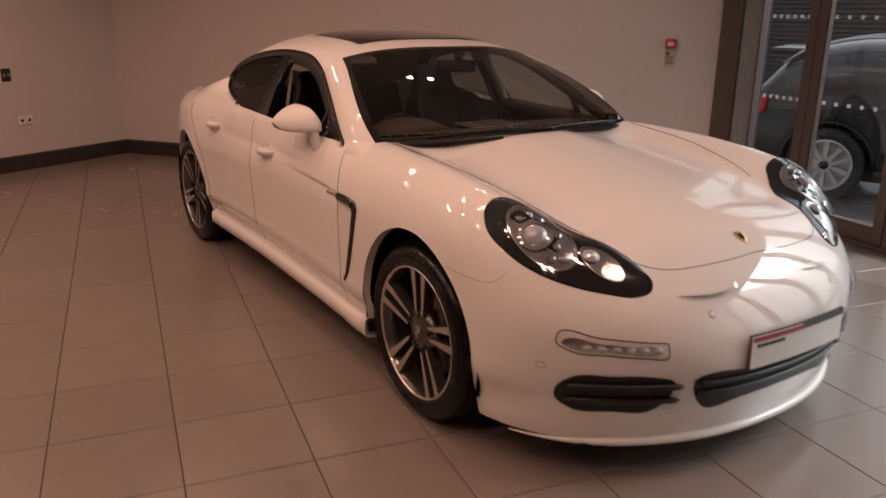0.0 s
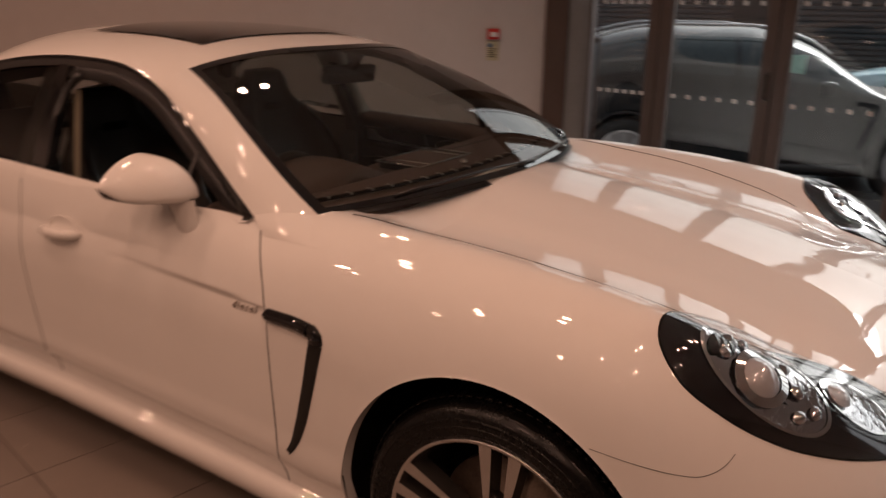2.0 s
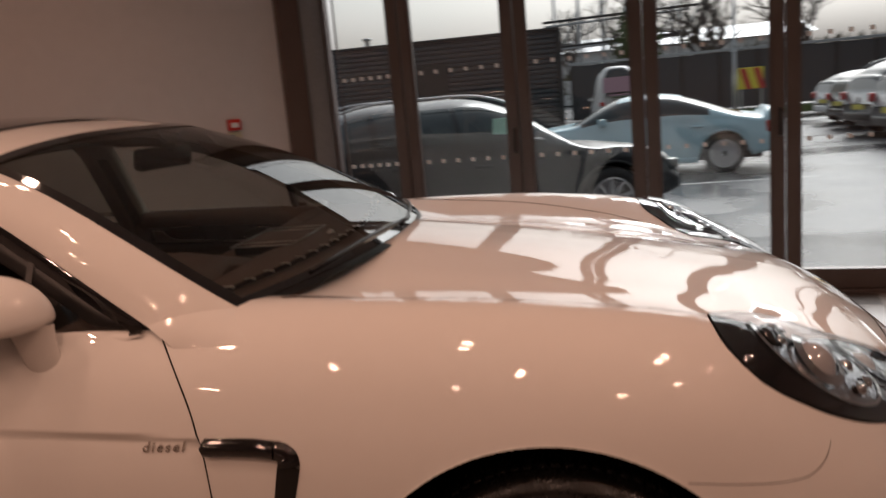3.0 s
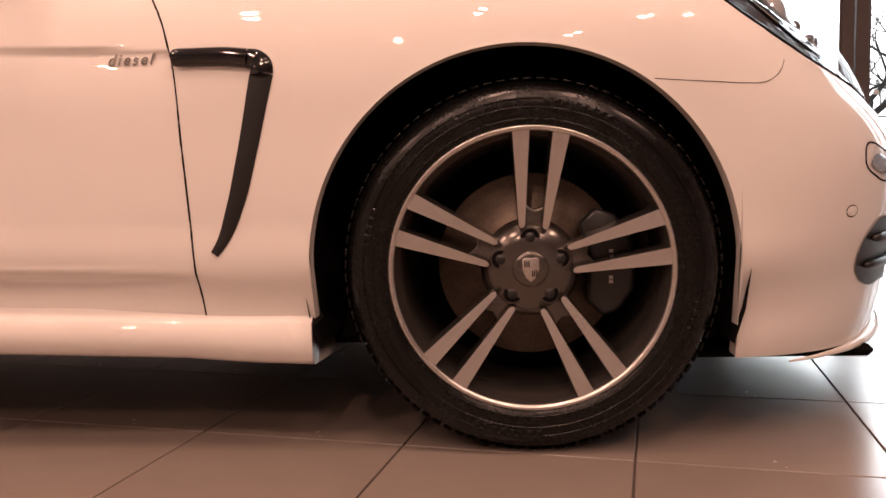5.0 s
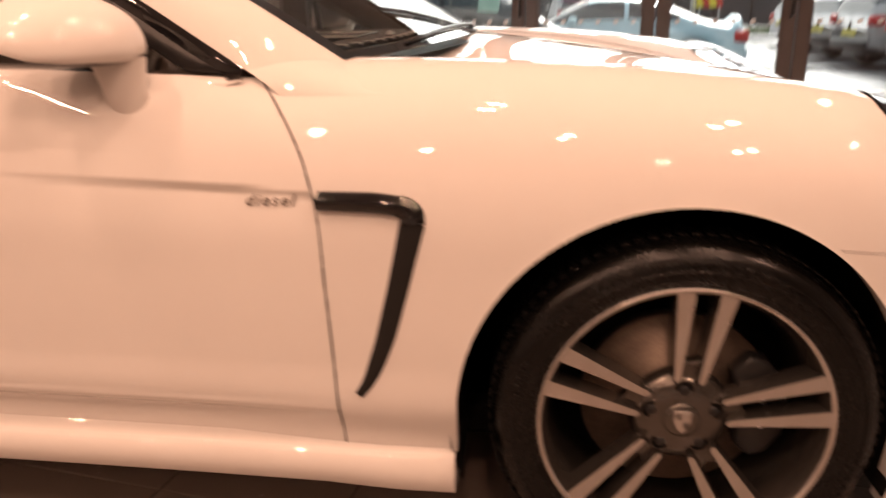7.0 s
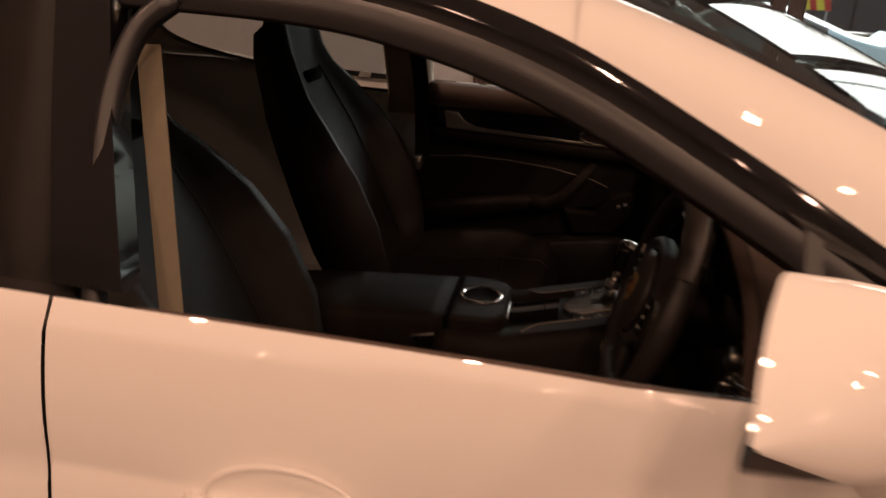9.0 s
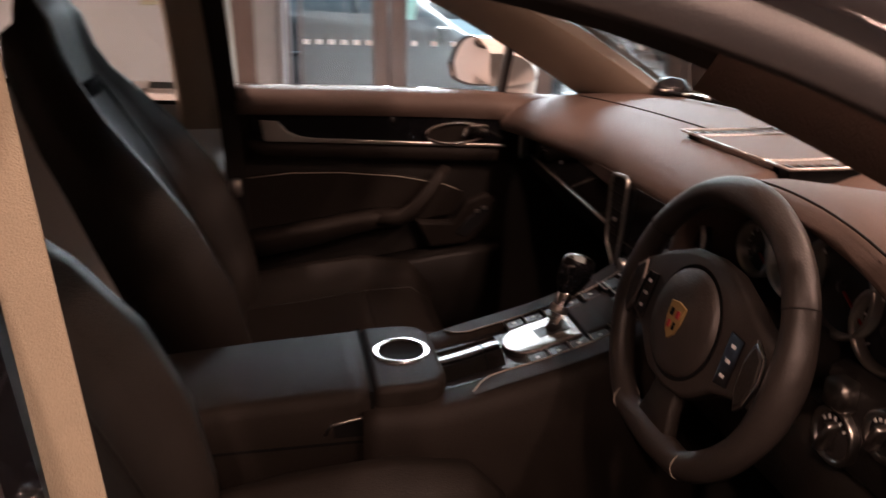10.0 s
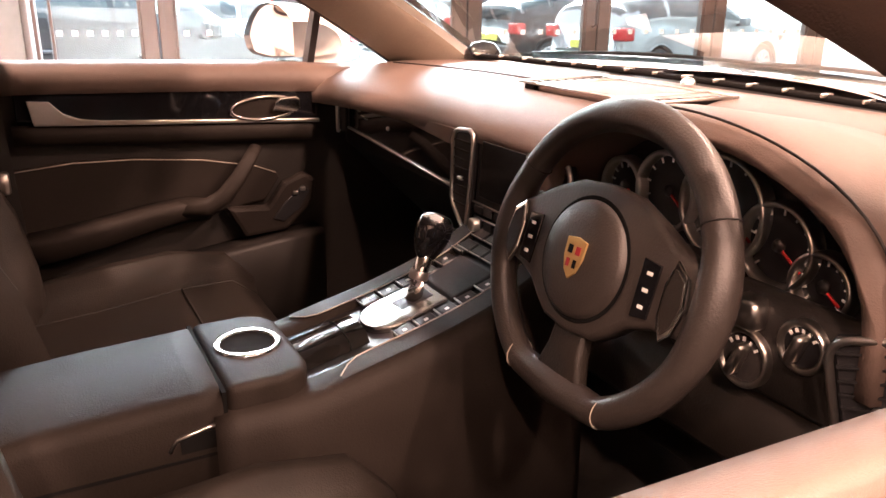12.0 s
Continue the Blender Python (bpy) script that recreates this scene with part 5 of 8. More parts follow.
def pad_rings(prof, ys, sweep=True):
    """Profile rings across the car; only the driver's side of the face stands back behind the instruments."""
    out = []
    for y in ys:
        a, b = dash_sweep(y) if sweep else (0.0, 0.0)
        d = behind_dials(y)
        out.append([(x + a + d * min(1.0, max(0.0, (-0.66 - x) / 0.28)), y, z + b * min(1.0, max(0.0, (-0.52 - x) / 0.2))) for x, z in prof])
    return out


dash = section_loft("dashboard", pad_rings(top_prof, np.linspace(-0.76, 0.76, 110)), DASH_LIT, car, "brown-black leather dashboard, lightened as daylit")
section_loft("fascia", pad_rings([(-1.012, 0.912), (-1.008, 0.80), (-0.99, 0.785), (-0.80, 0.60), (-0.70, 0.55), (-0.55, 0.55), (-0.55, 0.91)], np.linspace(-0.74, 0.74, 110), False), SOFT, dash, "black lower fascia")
# seam line across the pad and trim strip
part("pad_seam", tube([(-0.842 + dash_sweep(y)[0], y, 0.9905 + dash_sweep(y)[1]) for y in np.linspace(0.16, 0.72, 12)], 0.0022, 6), SOFT, dash)
def flat_slab(name, corners, thick, mat, parent, label="", bevel=0.003, ax=(1, 0, 0)):
    """A bevelled slab on four corners, thickness against ax."""
    bm = bmesh.new()
    c = [Vector(p) for p in corners]
    a = Vector(ax) * thick
    v = [bm.verts.new(p) for p in c] + [bm.verts.new(p + a) for p in c]
    for q in ((0, 1, 2, 3), (7, 6, 5, 4), (0, 4, 5, 1), (1, 5, 6, 2), (2, 6, 7, 3), (3, 7, 4, 0)):
        bm.faces.new([v[i] for i in q])
    bmesh.ops.recalc_face_normals(bm, faces=bm.faces[:])
    if bevel:
        bmesh.ops.bevel(bm, geom=bm.edges[:], offset=bevel, segments=2, affect="EDGES", profile=0.5)
    return part(name, bm, mat, parent, label, smooth=False)


FX = -1.022


def fascia_plate(name, outline, depth, mat, parent, label="", x=None, bevel=0.0015):
    """A plate on the fascia: outline in (y, z), standing out towards the cabin."""
    bm = prism([(b, c) for b, c in outline], depth, None, bevel)
    bm.transform(Matrix(((0, 0, -1, FX if x is None else x), (1, 0, 0, 0), (0, 1, 0, 0), (0, 0, 0, 1))))
    bmesh.ops.recalc_face_normals(bm, faces=bm.faces[:])
    return part(name, bm, mat, parent, label, smooth=False)


fascia_plate("trim_panel", [(0.158, 0.812), (0.668, 0.842), (0.668, 0.917), (0.158, 0.919)], 0.004, GLOSS_BLACK, dash, "gloss black passenger trim")
fascia_plate("trim_inlay", [(0.160, 0.886), (0.30, 0.897), (0.45, 0.907), (0.60, 0.9135), (0.45, 0.916), (0.160, 0.918)], 0.009, DASH_LIT, dash, "tapering leather inlay")
part("trim_chrome", tube([(FX - 0.006, 0.165 + 0.505 * t, 0.814 + 0.030 * t) for t in np.linspace(0, 1, 8)], 0.0032, 8), SATIN, dash, "thin satin silver strip")
part("trim_button", lathe([(0.005, 0), (0.004, -0.003), (0, -0.003)], 12, "x", Matrix.Translation((FX - 0.004, 0.455, 0.873))), SATIN, dash)
for k, (yy, zz) in enumerate(((0.610, 0.888), (0.59, 0.880), (0.57, 0.876))):
    fascia_plate("trim_mark", [(yy - 0.009, zz - 0.001), (yy + 0.009, zz - 0.001), (yy + 0.009, zz + 0.001), (yy - 0.009, zz + 0.001)], 0.0046, SATIN, dash, bevel=0.0)


def vent(name, y, z, w, h, turn=0, yaw=0, x=FX, mat=SATIN, slats=9, parent=None):
    """An upright air vent: silver frame, black inside, slats."""
    m = Matrix.Translation((x - 0.006, y, z)) @ pose(0, 0, 0, turn, 0, yaw)
    body_ = part(name, box((0.0, -w / 2, -h / 2), (0.02, w / 2, h / 2), 0.006, m), BLACK_TRIM, parent or dash, "black air vent in a silver frame", smooth=False)
    r = min(w, h) * 0.28
    pts = []
    for cx, cz, a0 in ((w / 2 - r, h / 2 - r, 0), (-w / 2 + r, h / 2 - r, 90), (-w / 2 + r, -h / 2 + r, 180), (w / 2 - r, -h / 2 + r, 270)):
        for k in range(6):
            a = radians(a0 + k * 18)
            pts.append(m @ Vector((-0.004, cx + r * math.cos(a), cz + r * math.sin(a))))
    part("vent_frame", tube(pts, 0.0042, 8, close=True), mat, body_, "satin silver vent frame")
    for k in range(slats):
        zz = -h / 2 + h * (k + 1) / (slats + 1)
        part("vent_slat", box((-0.004, -w / 2 + 0.006, zz - 0.0012), (0.010, w / 2 - 0.006, zz + 0.0012), 0.0, m @ Matrix.Translation((0, 0, 0))), BLACK_TRIM, body_, smooth=False)
    part("vent_tab", box((-0.008, -0.006, -0.004), (-0.002, 0.006, 0.004), 0.002, m), SATIN, body_)
    return body_


vent("end_vent", 0.702, 0.880, 0.050, 0.094, yaw=-28, x=-1.028)
for sy in (1, -1):
    line = [(sy * 0.164, 0.900), (sy * 0.158, 0.914), (sy * 0.146, 0.920), (sy * 0.108, 0.924), (sy * 0.098, 0.918), (sy * 0.096, 0.906), (sy * 0.104, 0.83), (sy * 0.114, 0.764), (sy * 0.121, 0.755), (sy * 0.130, 0.757), (sy * 0.160, 0.786), (sy * 0.166, 0.80)]
    cv = fascia_plate("centre_vent", line[::sy], 0.012, BLACK_TRIM, dash, "black air vent in a silver frame")
    part("vent_frame", tube([(FX - 0.014, b, c) for b, c in line], 0.0040, 8, close=True), SATIN, cv, "satin silver vent frame")
    for k in range(8):
        zz = 0.902 - 0.0155 * k
        yi = 0.100 + 0.105 * (0.902 - zz) * 0.9
        part("vent_slat", box((FX - 0.0145, min(sy * yi, sy * 0.160), zz - 0.0016), (FX - 0.004, max(sy * yi, sy * 0.160), zz + 0.0016), 0.0), SOFT, cv, smooth=False)
    part("vent_tab", box((FX - 0.018, sy * 0.136 - 0.007, 0.836), (FX - 0.010, sy * 0.136 + 0.007, 0.842), 0.001), SATIN, cv)
vent("driver_vent", -0.640, 0.795, 0.075, 0.13, turn=-14, yaw=20, x=-1.045)
# centre screen and controls
fascia_plate("screen_bezel", [(-0.092, 0.800), (0.100, 0.800), (0.090, 0.920), (-0.088, 0.920)], 0.006, BLACK_TRIM, dash, "black centre screen surround", bevel=0.003)
fascia_plate("screen", [(-0.078, 0.818), (0.086, 0.818), (0.078, 0.912), (-0.074, 0.912)], 0.0075, SCREEN_OFF, dash, "dark switched-off screen", bevel=0.001)
for r_, zz in enumerate((0.806, 0.782)):
    part("bezel_line", tube([(FX - 0.008, y, zz) for y in (-0.09, 0.0, 0.102 - 0.004 * r_)], 0.0018, 6), SATIN, dash)
    for k in range(6):
        fascia_plate("control_button", [(-0.084 + 0.031 * k, zz - 0.017), (-0.058 + 0.031 * k, zz - 0.017), (-0.058 + 0.031 * k, zz - 0.004), (-0.084 + 0.031 * k, zz - 0.004)], 0.010, BLACK_TRIM, dash)
part("control_knob", lathe([(0.012, 0.0), (0.012, -0.012), (0.010, -0.014), (0, -0.014)], 20, "x", Matrix.Translation((FX - 0.008, 0.086, 0.770))), SATIN, dash)
# speaker grille on top with its two slotted ends, and the demister slots
DT = 0.9935


def top_slab(name, pts, z0, z1, mat, label="", parent=None):
    bm = prism(pts, z1 - z0, Matrix.Translation((0, 0, z0)), 0.0015)
    return part(name, bm, mat, parent or dash, label, smooth=False)


top_slab("speaker_cover", [(-0.905, 0.125), (-0.735, 0.135), (-0.735, -0.135), (-0.905, -0.125)], 0.975, DT + 0.001, DASH_LIT, "leather speaker cover")
for y0, y1 in ((0.150, 0.105), (-0.105, -0.150)):
    g = top_slab("dash_slot", [(-0.905, y1), (-0.735, y1), (-0.735, y0), (-0.905, y0)], 0.97, DT - 0.001, DARK, "black slotted outlet")
    for k in range(9):
        xx = -0.897 + 0.019 * k
        top_slab("slot_rib", [(xx, y1), (xx + 0.005, y1), (xx + 0.005, y0), (xx, y0)], DT - 0.003, DT + 0.001, BLACK_TRIM, "", g)
for pts in ([(-0.912, 0.158), (-0.728, 0.158)], [(-0.912, 0.100), (-0.728, 0.100)], [(-0.912, -0.100), (-0.728, -0.100)], [(-0.912, -0.158), (-0.728, -0.158)], [(-0.912, 0.158), (-0.912, 0.10)], [(-0.912, -0.10), (-0.912, -0.158)], [(-0.728, 0.158), (-0.728, -0.158)], [(-0.912, 0.10), (-0.912, -0.10)]):
    part("slot_edge", tube([(x, y, DT + 0.0012) for x, y in pts], 0.0026, 6), SATIN, dash, "silver edging")
dm = part("demister", tube([(-0.60 - 0.10 * (abs(y) / 0.7) ** 2, y, DT + 0.0005) for y in np.linspace(-0.70, 0.70, 30)], 0.006, 6), DARK, dash, "black demister slot")
for y in np.linspace(-0.66, 0.66, 19):
    part("demister_rib", box((-0.615 - 0.10 * (abs(y) / 0.7) ** 2, y - 0.002, DT + 0.002), (-0.588 - 0.10 * (abs(y) / 0.7) ** 2, y + 0.002, DT + 0.008), 0.001), SATIN, dm)
part("light_sensor", lathe([(0.013, 0), (0.012, 0.006), (0.006, 0.011), (0, 0.0125)], 20, "z", Matrix.Translation((-0.665, 0.008, DT))), SATIN, dash, "small round light sensor")
part("pillar_speaker", lathe([(0.05, 0), (0.047, 0.018), (0.03, 0.036), (0, 0.042)], 24, "z", Matrix.Translation((-0.66, 0.70, 0.985)) @ Matrix.Diagonal((1.0, 0.75, 1, 1))), GLOSS_BLACK, dash, "black pillar tweeter")

# instrument binnacle
YB = -0.375
rings = []
for x, ry, top, th in ((-0.80, 0.27, 0.995, 0.03), (-0.90, 0.275, 1.010, 0.03), (-0.98, 0.275, 1.022, 0.026), (-1.04, 0.268, 1.022, 0.020), (-1.062, 0.262, 1.014, 0.012)):
    ring = []
    for k in range(25):
        a = math.pi * k / 24
        ring.append((x - 0.02 * math.sin(a) ** 2, YB + ry * math.cos(a), 0.80 + (top - 0.80) * math.sin(a) ** 0.62))
    for k in range(24, -1, -1):
        a = math.pi * k / 24
        ring.append((x - 0.02 * math.sin(a) ** 2, YB + (ry - th * 1.4) * math.cos(a), 0.80 + (top - th - 0.80) * math.sin(a) ** 0.62))
    rings.append(ring)
binn = section_loft("binnacle", rings, DASH_LIT, dash, "brown leather instrument cowl, lightened as daylit")
part("binnacle_seam", tube([(-1.050 - 0.02 * math.sin(a) ** 2, YB + 0.272 * math.cos(a), 0.80 + 0.226 * math.sin(a) ** 0.62) for a in np.linspace(0.25, math.pi - 0.25, 30)], 0.0016, 6), SOFT, binn)
part("instrument_panel", lathe([(0.235, 0), (0.0, -0.001)], 40, "x", Matrix.Translation((-0.955, YB, 0.87)) @ Matrix.Diagonal((1, 1, 0.58, 1))), DIAL, binn, "black instrument panel")
for y, z, r in ((-0.205, 0.895, 0.040), (-0.285, 0.905, 0.052), (-0.375, 0.905, 0.064), (-0.455, 0.882, 0.050), (-0.515, 0.855, 0.038)):
    g = part("gauge", lathe([(r, 0.0), (r, -0.018), (r - 0.004, -0.022), (r - 0.007, -0.016), (r - 0.008, -0.004)], 40, "x", Matrix.Translation((-0.965, y, z))), SATIN, binn, "round gauge with silver rim")
    part("gauge_face", lathe([(r - 0.005, 0), (0, -0.0005)], 32, "x", Matrix.Translation((-0.970, y, z))), DIAL, g)
    for k in range(11):
        a = radians(225 - 27 * k)
        part("gauge_mark", box((-0.9735, -0.0011, r - 0.016), (-0.972, 0.0011, r - 0.009), 0, Matrix.Translation((0, y, z)) @ pose(0, 0, 0, 90 - math.degrees(a), 0, 0)), WHITE_MARK, g, smooth=False)
    part("gauge_needle", box((-0.977, -0.0014, 0.0), (-0.975, 0.0014, r - 0.012), 0, Matrix.Translation((0, y, z)) @ pose(0, 0, 0, 125, 0, 0)), NEEDLE, g, "red needle")
    part("needle_hub", lathe([(0.008, 0), (0.007, -0.004), (0, -0.005)], 16, "x", Matrix.Translation((-0.974, y, z))), BLACK_TRIM, g)
# ignition and light switches on the outer fascia
ob = part("switch_panel", box((-1.035, -0.64, 0.735), (-1.0, -0.44, 0.852), 0.012), SOFT, dash, "black switch panel")
for y, z, r, nm in ((-0.482, 0.776, 0.034, "ignition_switch"), (-0.548, 0.815, 0.028, "light_switch")):
    k = part(nm, lathe([(r, 0.01), (r, -0.010), (r - 0.004, -0.014), (r - 0.007, -0.010), (r - 0.008, -0.006), (0, -0.007)], 32, "x", Matrix.Translation((-1.032, y, z))), SATIN, dash, "round switch with silver rim")
    part("switch_face", lathe([(r - 0.006, -0.008), (0, -0.009)], 24, "x", Matrix.Translation((-1.032, y, z))), GREY_LEATHER if nm == "ignition_switch" else DIAL, k)
    part("switch_grip", box((-1.058, -0.005, -r * 0.6), (-1.040, 0.005, r * 0.6), 0.003, Matrix.Translation((0, y, z)) @ pose(0, 0, 0, 20, 0, 0)), SATIN, k)
    for j in range(5):
        a = radians(40 + 25 * j)
        part("switch_mark", box((-1.0425, -0.0015, r * 0.55), (-1.041, 0.0015, r * 0.7), 0, Matrix.Translation((0, y, z)) @ pose(0, 0, 0, 90 - math.degrees(a), 0, 0)), WHITE_MARK, k, smooth=False)
part("knee_pad", box((-1.03, -0.72, 0.62), (-0.86, -0.14, 0.735), 0.025), LEATHER_SHADED, dash, "brown leather lower knee panel")

# ---- steering wheel ----
# Wheel leather coloured brighter than the seats for the light reaching it.
WHEEL_LIT = material("wheel_leather_lit", (0.032, 0.027, 0.024), 0.40, spots=0.1, scale=14, bump=0.25, bump_scale=420)
SWC = Vector((-1.152, -0.366, 0.864))
SWM = Matrix.Translation(SWC) @ pose(0, 0, 0, 0, 16, 0) @ Matrix(((0, 0, -1, 0), (-1, 0, 0, 0), (0, 1, 0, 0), (0, 0, 0, 1))) @ Matrix.Scale(0.94, 4)
# in its own axes: x to the driver's right, y up, z towards the driver
R = 0.170
pts, rad = [], []
for k in range(72):
    a = 2 * math.pi * k / 72
    y = R * math.sin(a)
    y = max(y, -0.150 - 0.02 * (1 - abs(math.cos(a))) * 0.4)
    pts.append(SWM @ Vector((R * 1.04 * math.cos(a), y, 0)))
    rad.append(0.0165 + 0.0025 * max(0, math.cos(4 * a)))
wheel_rim = part("steering_wheel", tube(pts, rad, 14, close=True, flat=1.1), WHEEL_LIT, car, "black leather three-spoke steering wheel")
half = [(0.0, 0.090), (0.045, 0.086), (0.085, 0.070), (0.120, 0.052), (0.150, 0.040), (0.172, 0.034), (0.174, -0.030), (0.150, -0.038), (0.118, -0.040), (0.088, -0.050), (0.066, -0.068), (0.045, -0.082), (0.0, -0.088)]
sp = prism(half + [(-a, b) for a, b in half[-2:0:-1]], 0.030, Matrix.Translation((0, 0, -0.012)), 0.009, 3)
for v in sp.verts:
    v.co.z -= 0.9 * max(0.0, abs(v.co.x) - 0.08) ** 2 * 2.2
sp.transform(SWM)
bmesh.ops.recalc_face_normals(sp, faces=sp.faces[:])
part("spoke_pad", sp, WHEEL_LIT, wheel_rim, "black moulded spokes and hub surround")
hubp = part("hub_pad", lathe([(0.0725, 0.0178), (0.0720, 0.0165), (0.0690, 0.0165), (0.0680, 0.0215), (0.062, 0.0262), (0.04, 0.0305), (0, 0.0325)], 56, "z", SWM), WHEEL_LIT, wheel_rim, "black hub pad")
part("hub_groove", lathe([(0.0735, 0.0182), (0.0725, 0.0190), (0.0690, 0.0190), (0.0682, 0.0182)], 56, "z", SWM), DARK, hubp)
for sx in (-1, 1):
    pts_ = [(0.132, 0.040), (0.152, 0.026), (0.158, -0.004), (0.150, -0.034), (0.138, -0.046), (0.126, -0.022), (0.124, 0.012)]
    pd = prism([(sx * a, b) for a, b in pts_], 0.006, Matrix.Translation((0, 0, 0.012)), 0.002)
    pd.transform(SWM)
    bmesh.ops.recalc_face_normals(pd, faces=pd.faces[:])
    part("shift_button", pd, CHROME, wheel_rim, "silver shift button", smooth=False)
    inn = prism([(sx * (0.141 + (a - 0.141) * 0.72), -0.002 + (b + 0.002) * 0.80) for a, b in pts_], 0.002, Matrix.Translation((0, 0, 0.0172)), 0.0)
    inn.transform(SWM)
    bmesh.ops.recalc_face_normals(inn, faces=inn.faces[:])
    part("shift_face", inn, GREY_LEATHER if sx < 0 else LEATHER_SHADED, wheel_rim, smooth=False)
    pan = prism([(sx * 0.090, 0.030), (sx * 0.116, 0.028), (sx * 0.116, -0.030), (sx * 0.092, -0.034)], 0.003, Matrix.Translation((0, 0, 0.0165)), 0.001)
    pan.transform(SWM)
    bmesh.ops.recalc_face_normals(pan, faces=pan.faces[:])
    panel = part("button_panel", pan, GLOSS_BLACK, wheel_rim, smooth=False)
    for j in range(3):
        part("button_mark", box((sx * 0.104 - 0.004, 0.014 - 0.018 * j, 0.0196), (sx * 0.104 + 0.004, 0.018 - 0.018 * j, 0.0201), 0, SWM), WHITE_MARK, panel, smooth=False)
bs = prism([(-0.026, -0.07), (0.026, -0.07), (0.030, -0.11), (0.044, -0.152), (-0.044, -0.152), (-0.030, -0.11)], 0.020, Matrix.Translation((0, 0, -0.010)), 0.006)
bs.transform(SWM)
part("spoke", bs, LEATHER_SHADED, wheel_rim, "black lower spoke")
sh = [(-0.017, 0.021), (0.0, 0.024), (0.017, 0.021), (0.016, 0.0), (0.010, -0.016), (0.0, -0.025), (-0.010, -0.016), (-0.016, 0.0)]
cr = prism(sh, 0.003, Matrix.Translation((0, 0, 0.0318)), 0.0008)
cr.transform(SWM)
crest = part("crest", cr, GOLD, wheel_rim, "gold shield with red and dark fields", smooth=False)
for q, mt in (((-0.0105, 0.004, -0.003, 0.0135), DARK), ((0.003, -0.0115, 0.0085, -0.002), DARK), ((0.003, 0.004, 0.0105, 0.0135), RED), ((-0.0085, -0.0115, -0.003, -0.002), RED)):
    part("crest_field", box((q[0], q[1], 0.0349), (q[2], q[3], 0.0356), 0, SWM), mt, crest, smooth=False)
for a in (150, 30, -118, -62):
    c = Vector((R * 1.04 * math.cos(radians(a)), max(R * math.sin(radians(a)), -0.152), 0))
    t = Vector((-math.sin(radians(a)), math.cos(radians(a)), 0)) if a > 0 else Vector((1, 0, 0))
    o = Vector((math.cos(radians(a)), math.sin(radians(a)), 0)) if a > 0 else Vector((0, -1, 0))
    part("rim_seam", tube([SWM @ (c + 0.0192 * (o * math.cos(b) + Vector((0, 0, 1)) * math.sin(b))) for b in np.linspace(0, 2 * math.pi, 20, endpoint=False)], 0.0008, 5, close=True), SOFT if a > 0 else STITCH, wheel_rim)
part("column", lathe([(0.035, -0.19), (0.045, -0.10), (0.05, -0.02), (0.03, -0.01)], 24, "z", SWM), SOFT, wheel_rim, "black steering column")
for sx, dy in ((-1, 0.03), (1, -0.035), (-1, -0.03)):
    part("stalk", tube([SWM @ Vector((sx * 0.045, dy * 0.6, -0.045)), SWM @ Vector((sx * 0.10, dy, -0.035)), SWM @ Vector((sx * 0.165, dy * 1.3, -0.02))], [0.008, 0.009, 0.013], 10, flat=0.6), GREY_LEATHER, wheel_rim, "grey control stalk")
part("adjuster", box((-1.075, -0.60, 0.83), (-1.045, -0.565, 0.865), 0.006, Matrix.Translation((0.02, 0.10, -0.02))), SATIN, dash)

# ---- centre console ----
CY = 0.0


def console_z(x):
    return curve_at([(-1.80, 0.640), (-1.50, 0.640), (-1.38, 0.645), (-1.30, 0.664), (-1.20, 0.690), (-1.10, 0.726), (-1.02, 0.770), (-0.95, 0.80)], x)


# Console leather coloured darker for the shade low in the cabin.
CONSOLE_SHADED = material("console_leather_shaded", (0.0150, 0.0120, 0.0100), 0.62, spec=0.12, spots=0.1, scale=14, bump=0.3, bump_scale=420)
rings = []
for x in np.linspace(-0.98, -1.52, 20):
    z = float(console_z(np.array(x)))
    half = [(0.165, 0.28), (0.156, z - 0.16), (0.150, z - 0.075), (0.142, z - 0.028), (0.134, z - 0.008), (0.120, z), (0.078, z - 0.001), (0.072, z - 0.010)]
    rings.append([(x, CY - a, b) for a, b in half] + [(x, CY + a, b) for a, b in half[::-1]])
con = section_loft("centre_console", rings, CONSOLE_SHADED, car, "leather centre console darkened as shaded, with silver buttons")
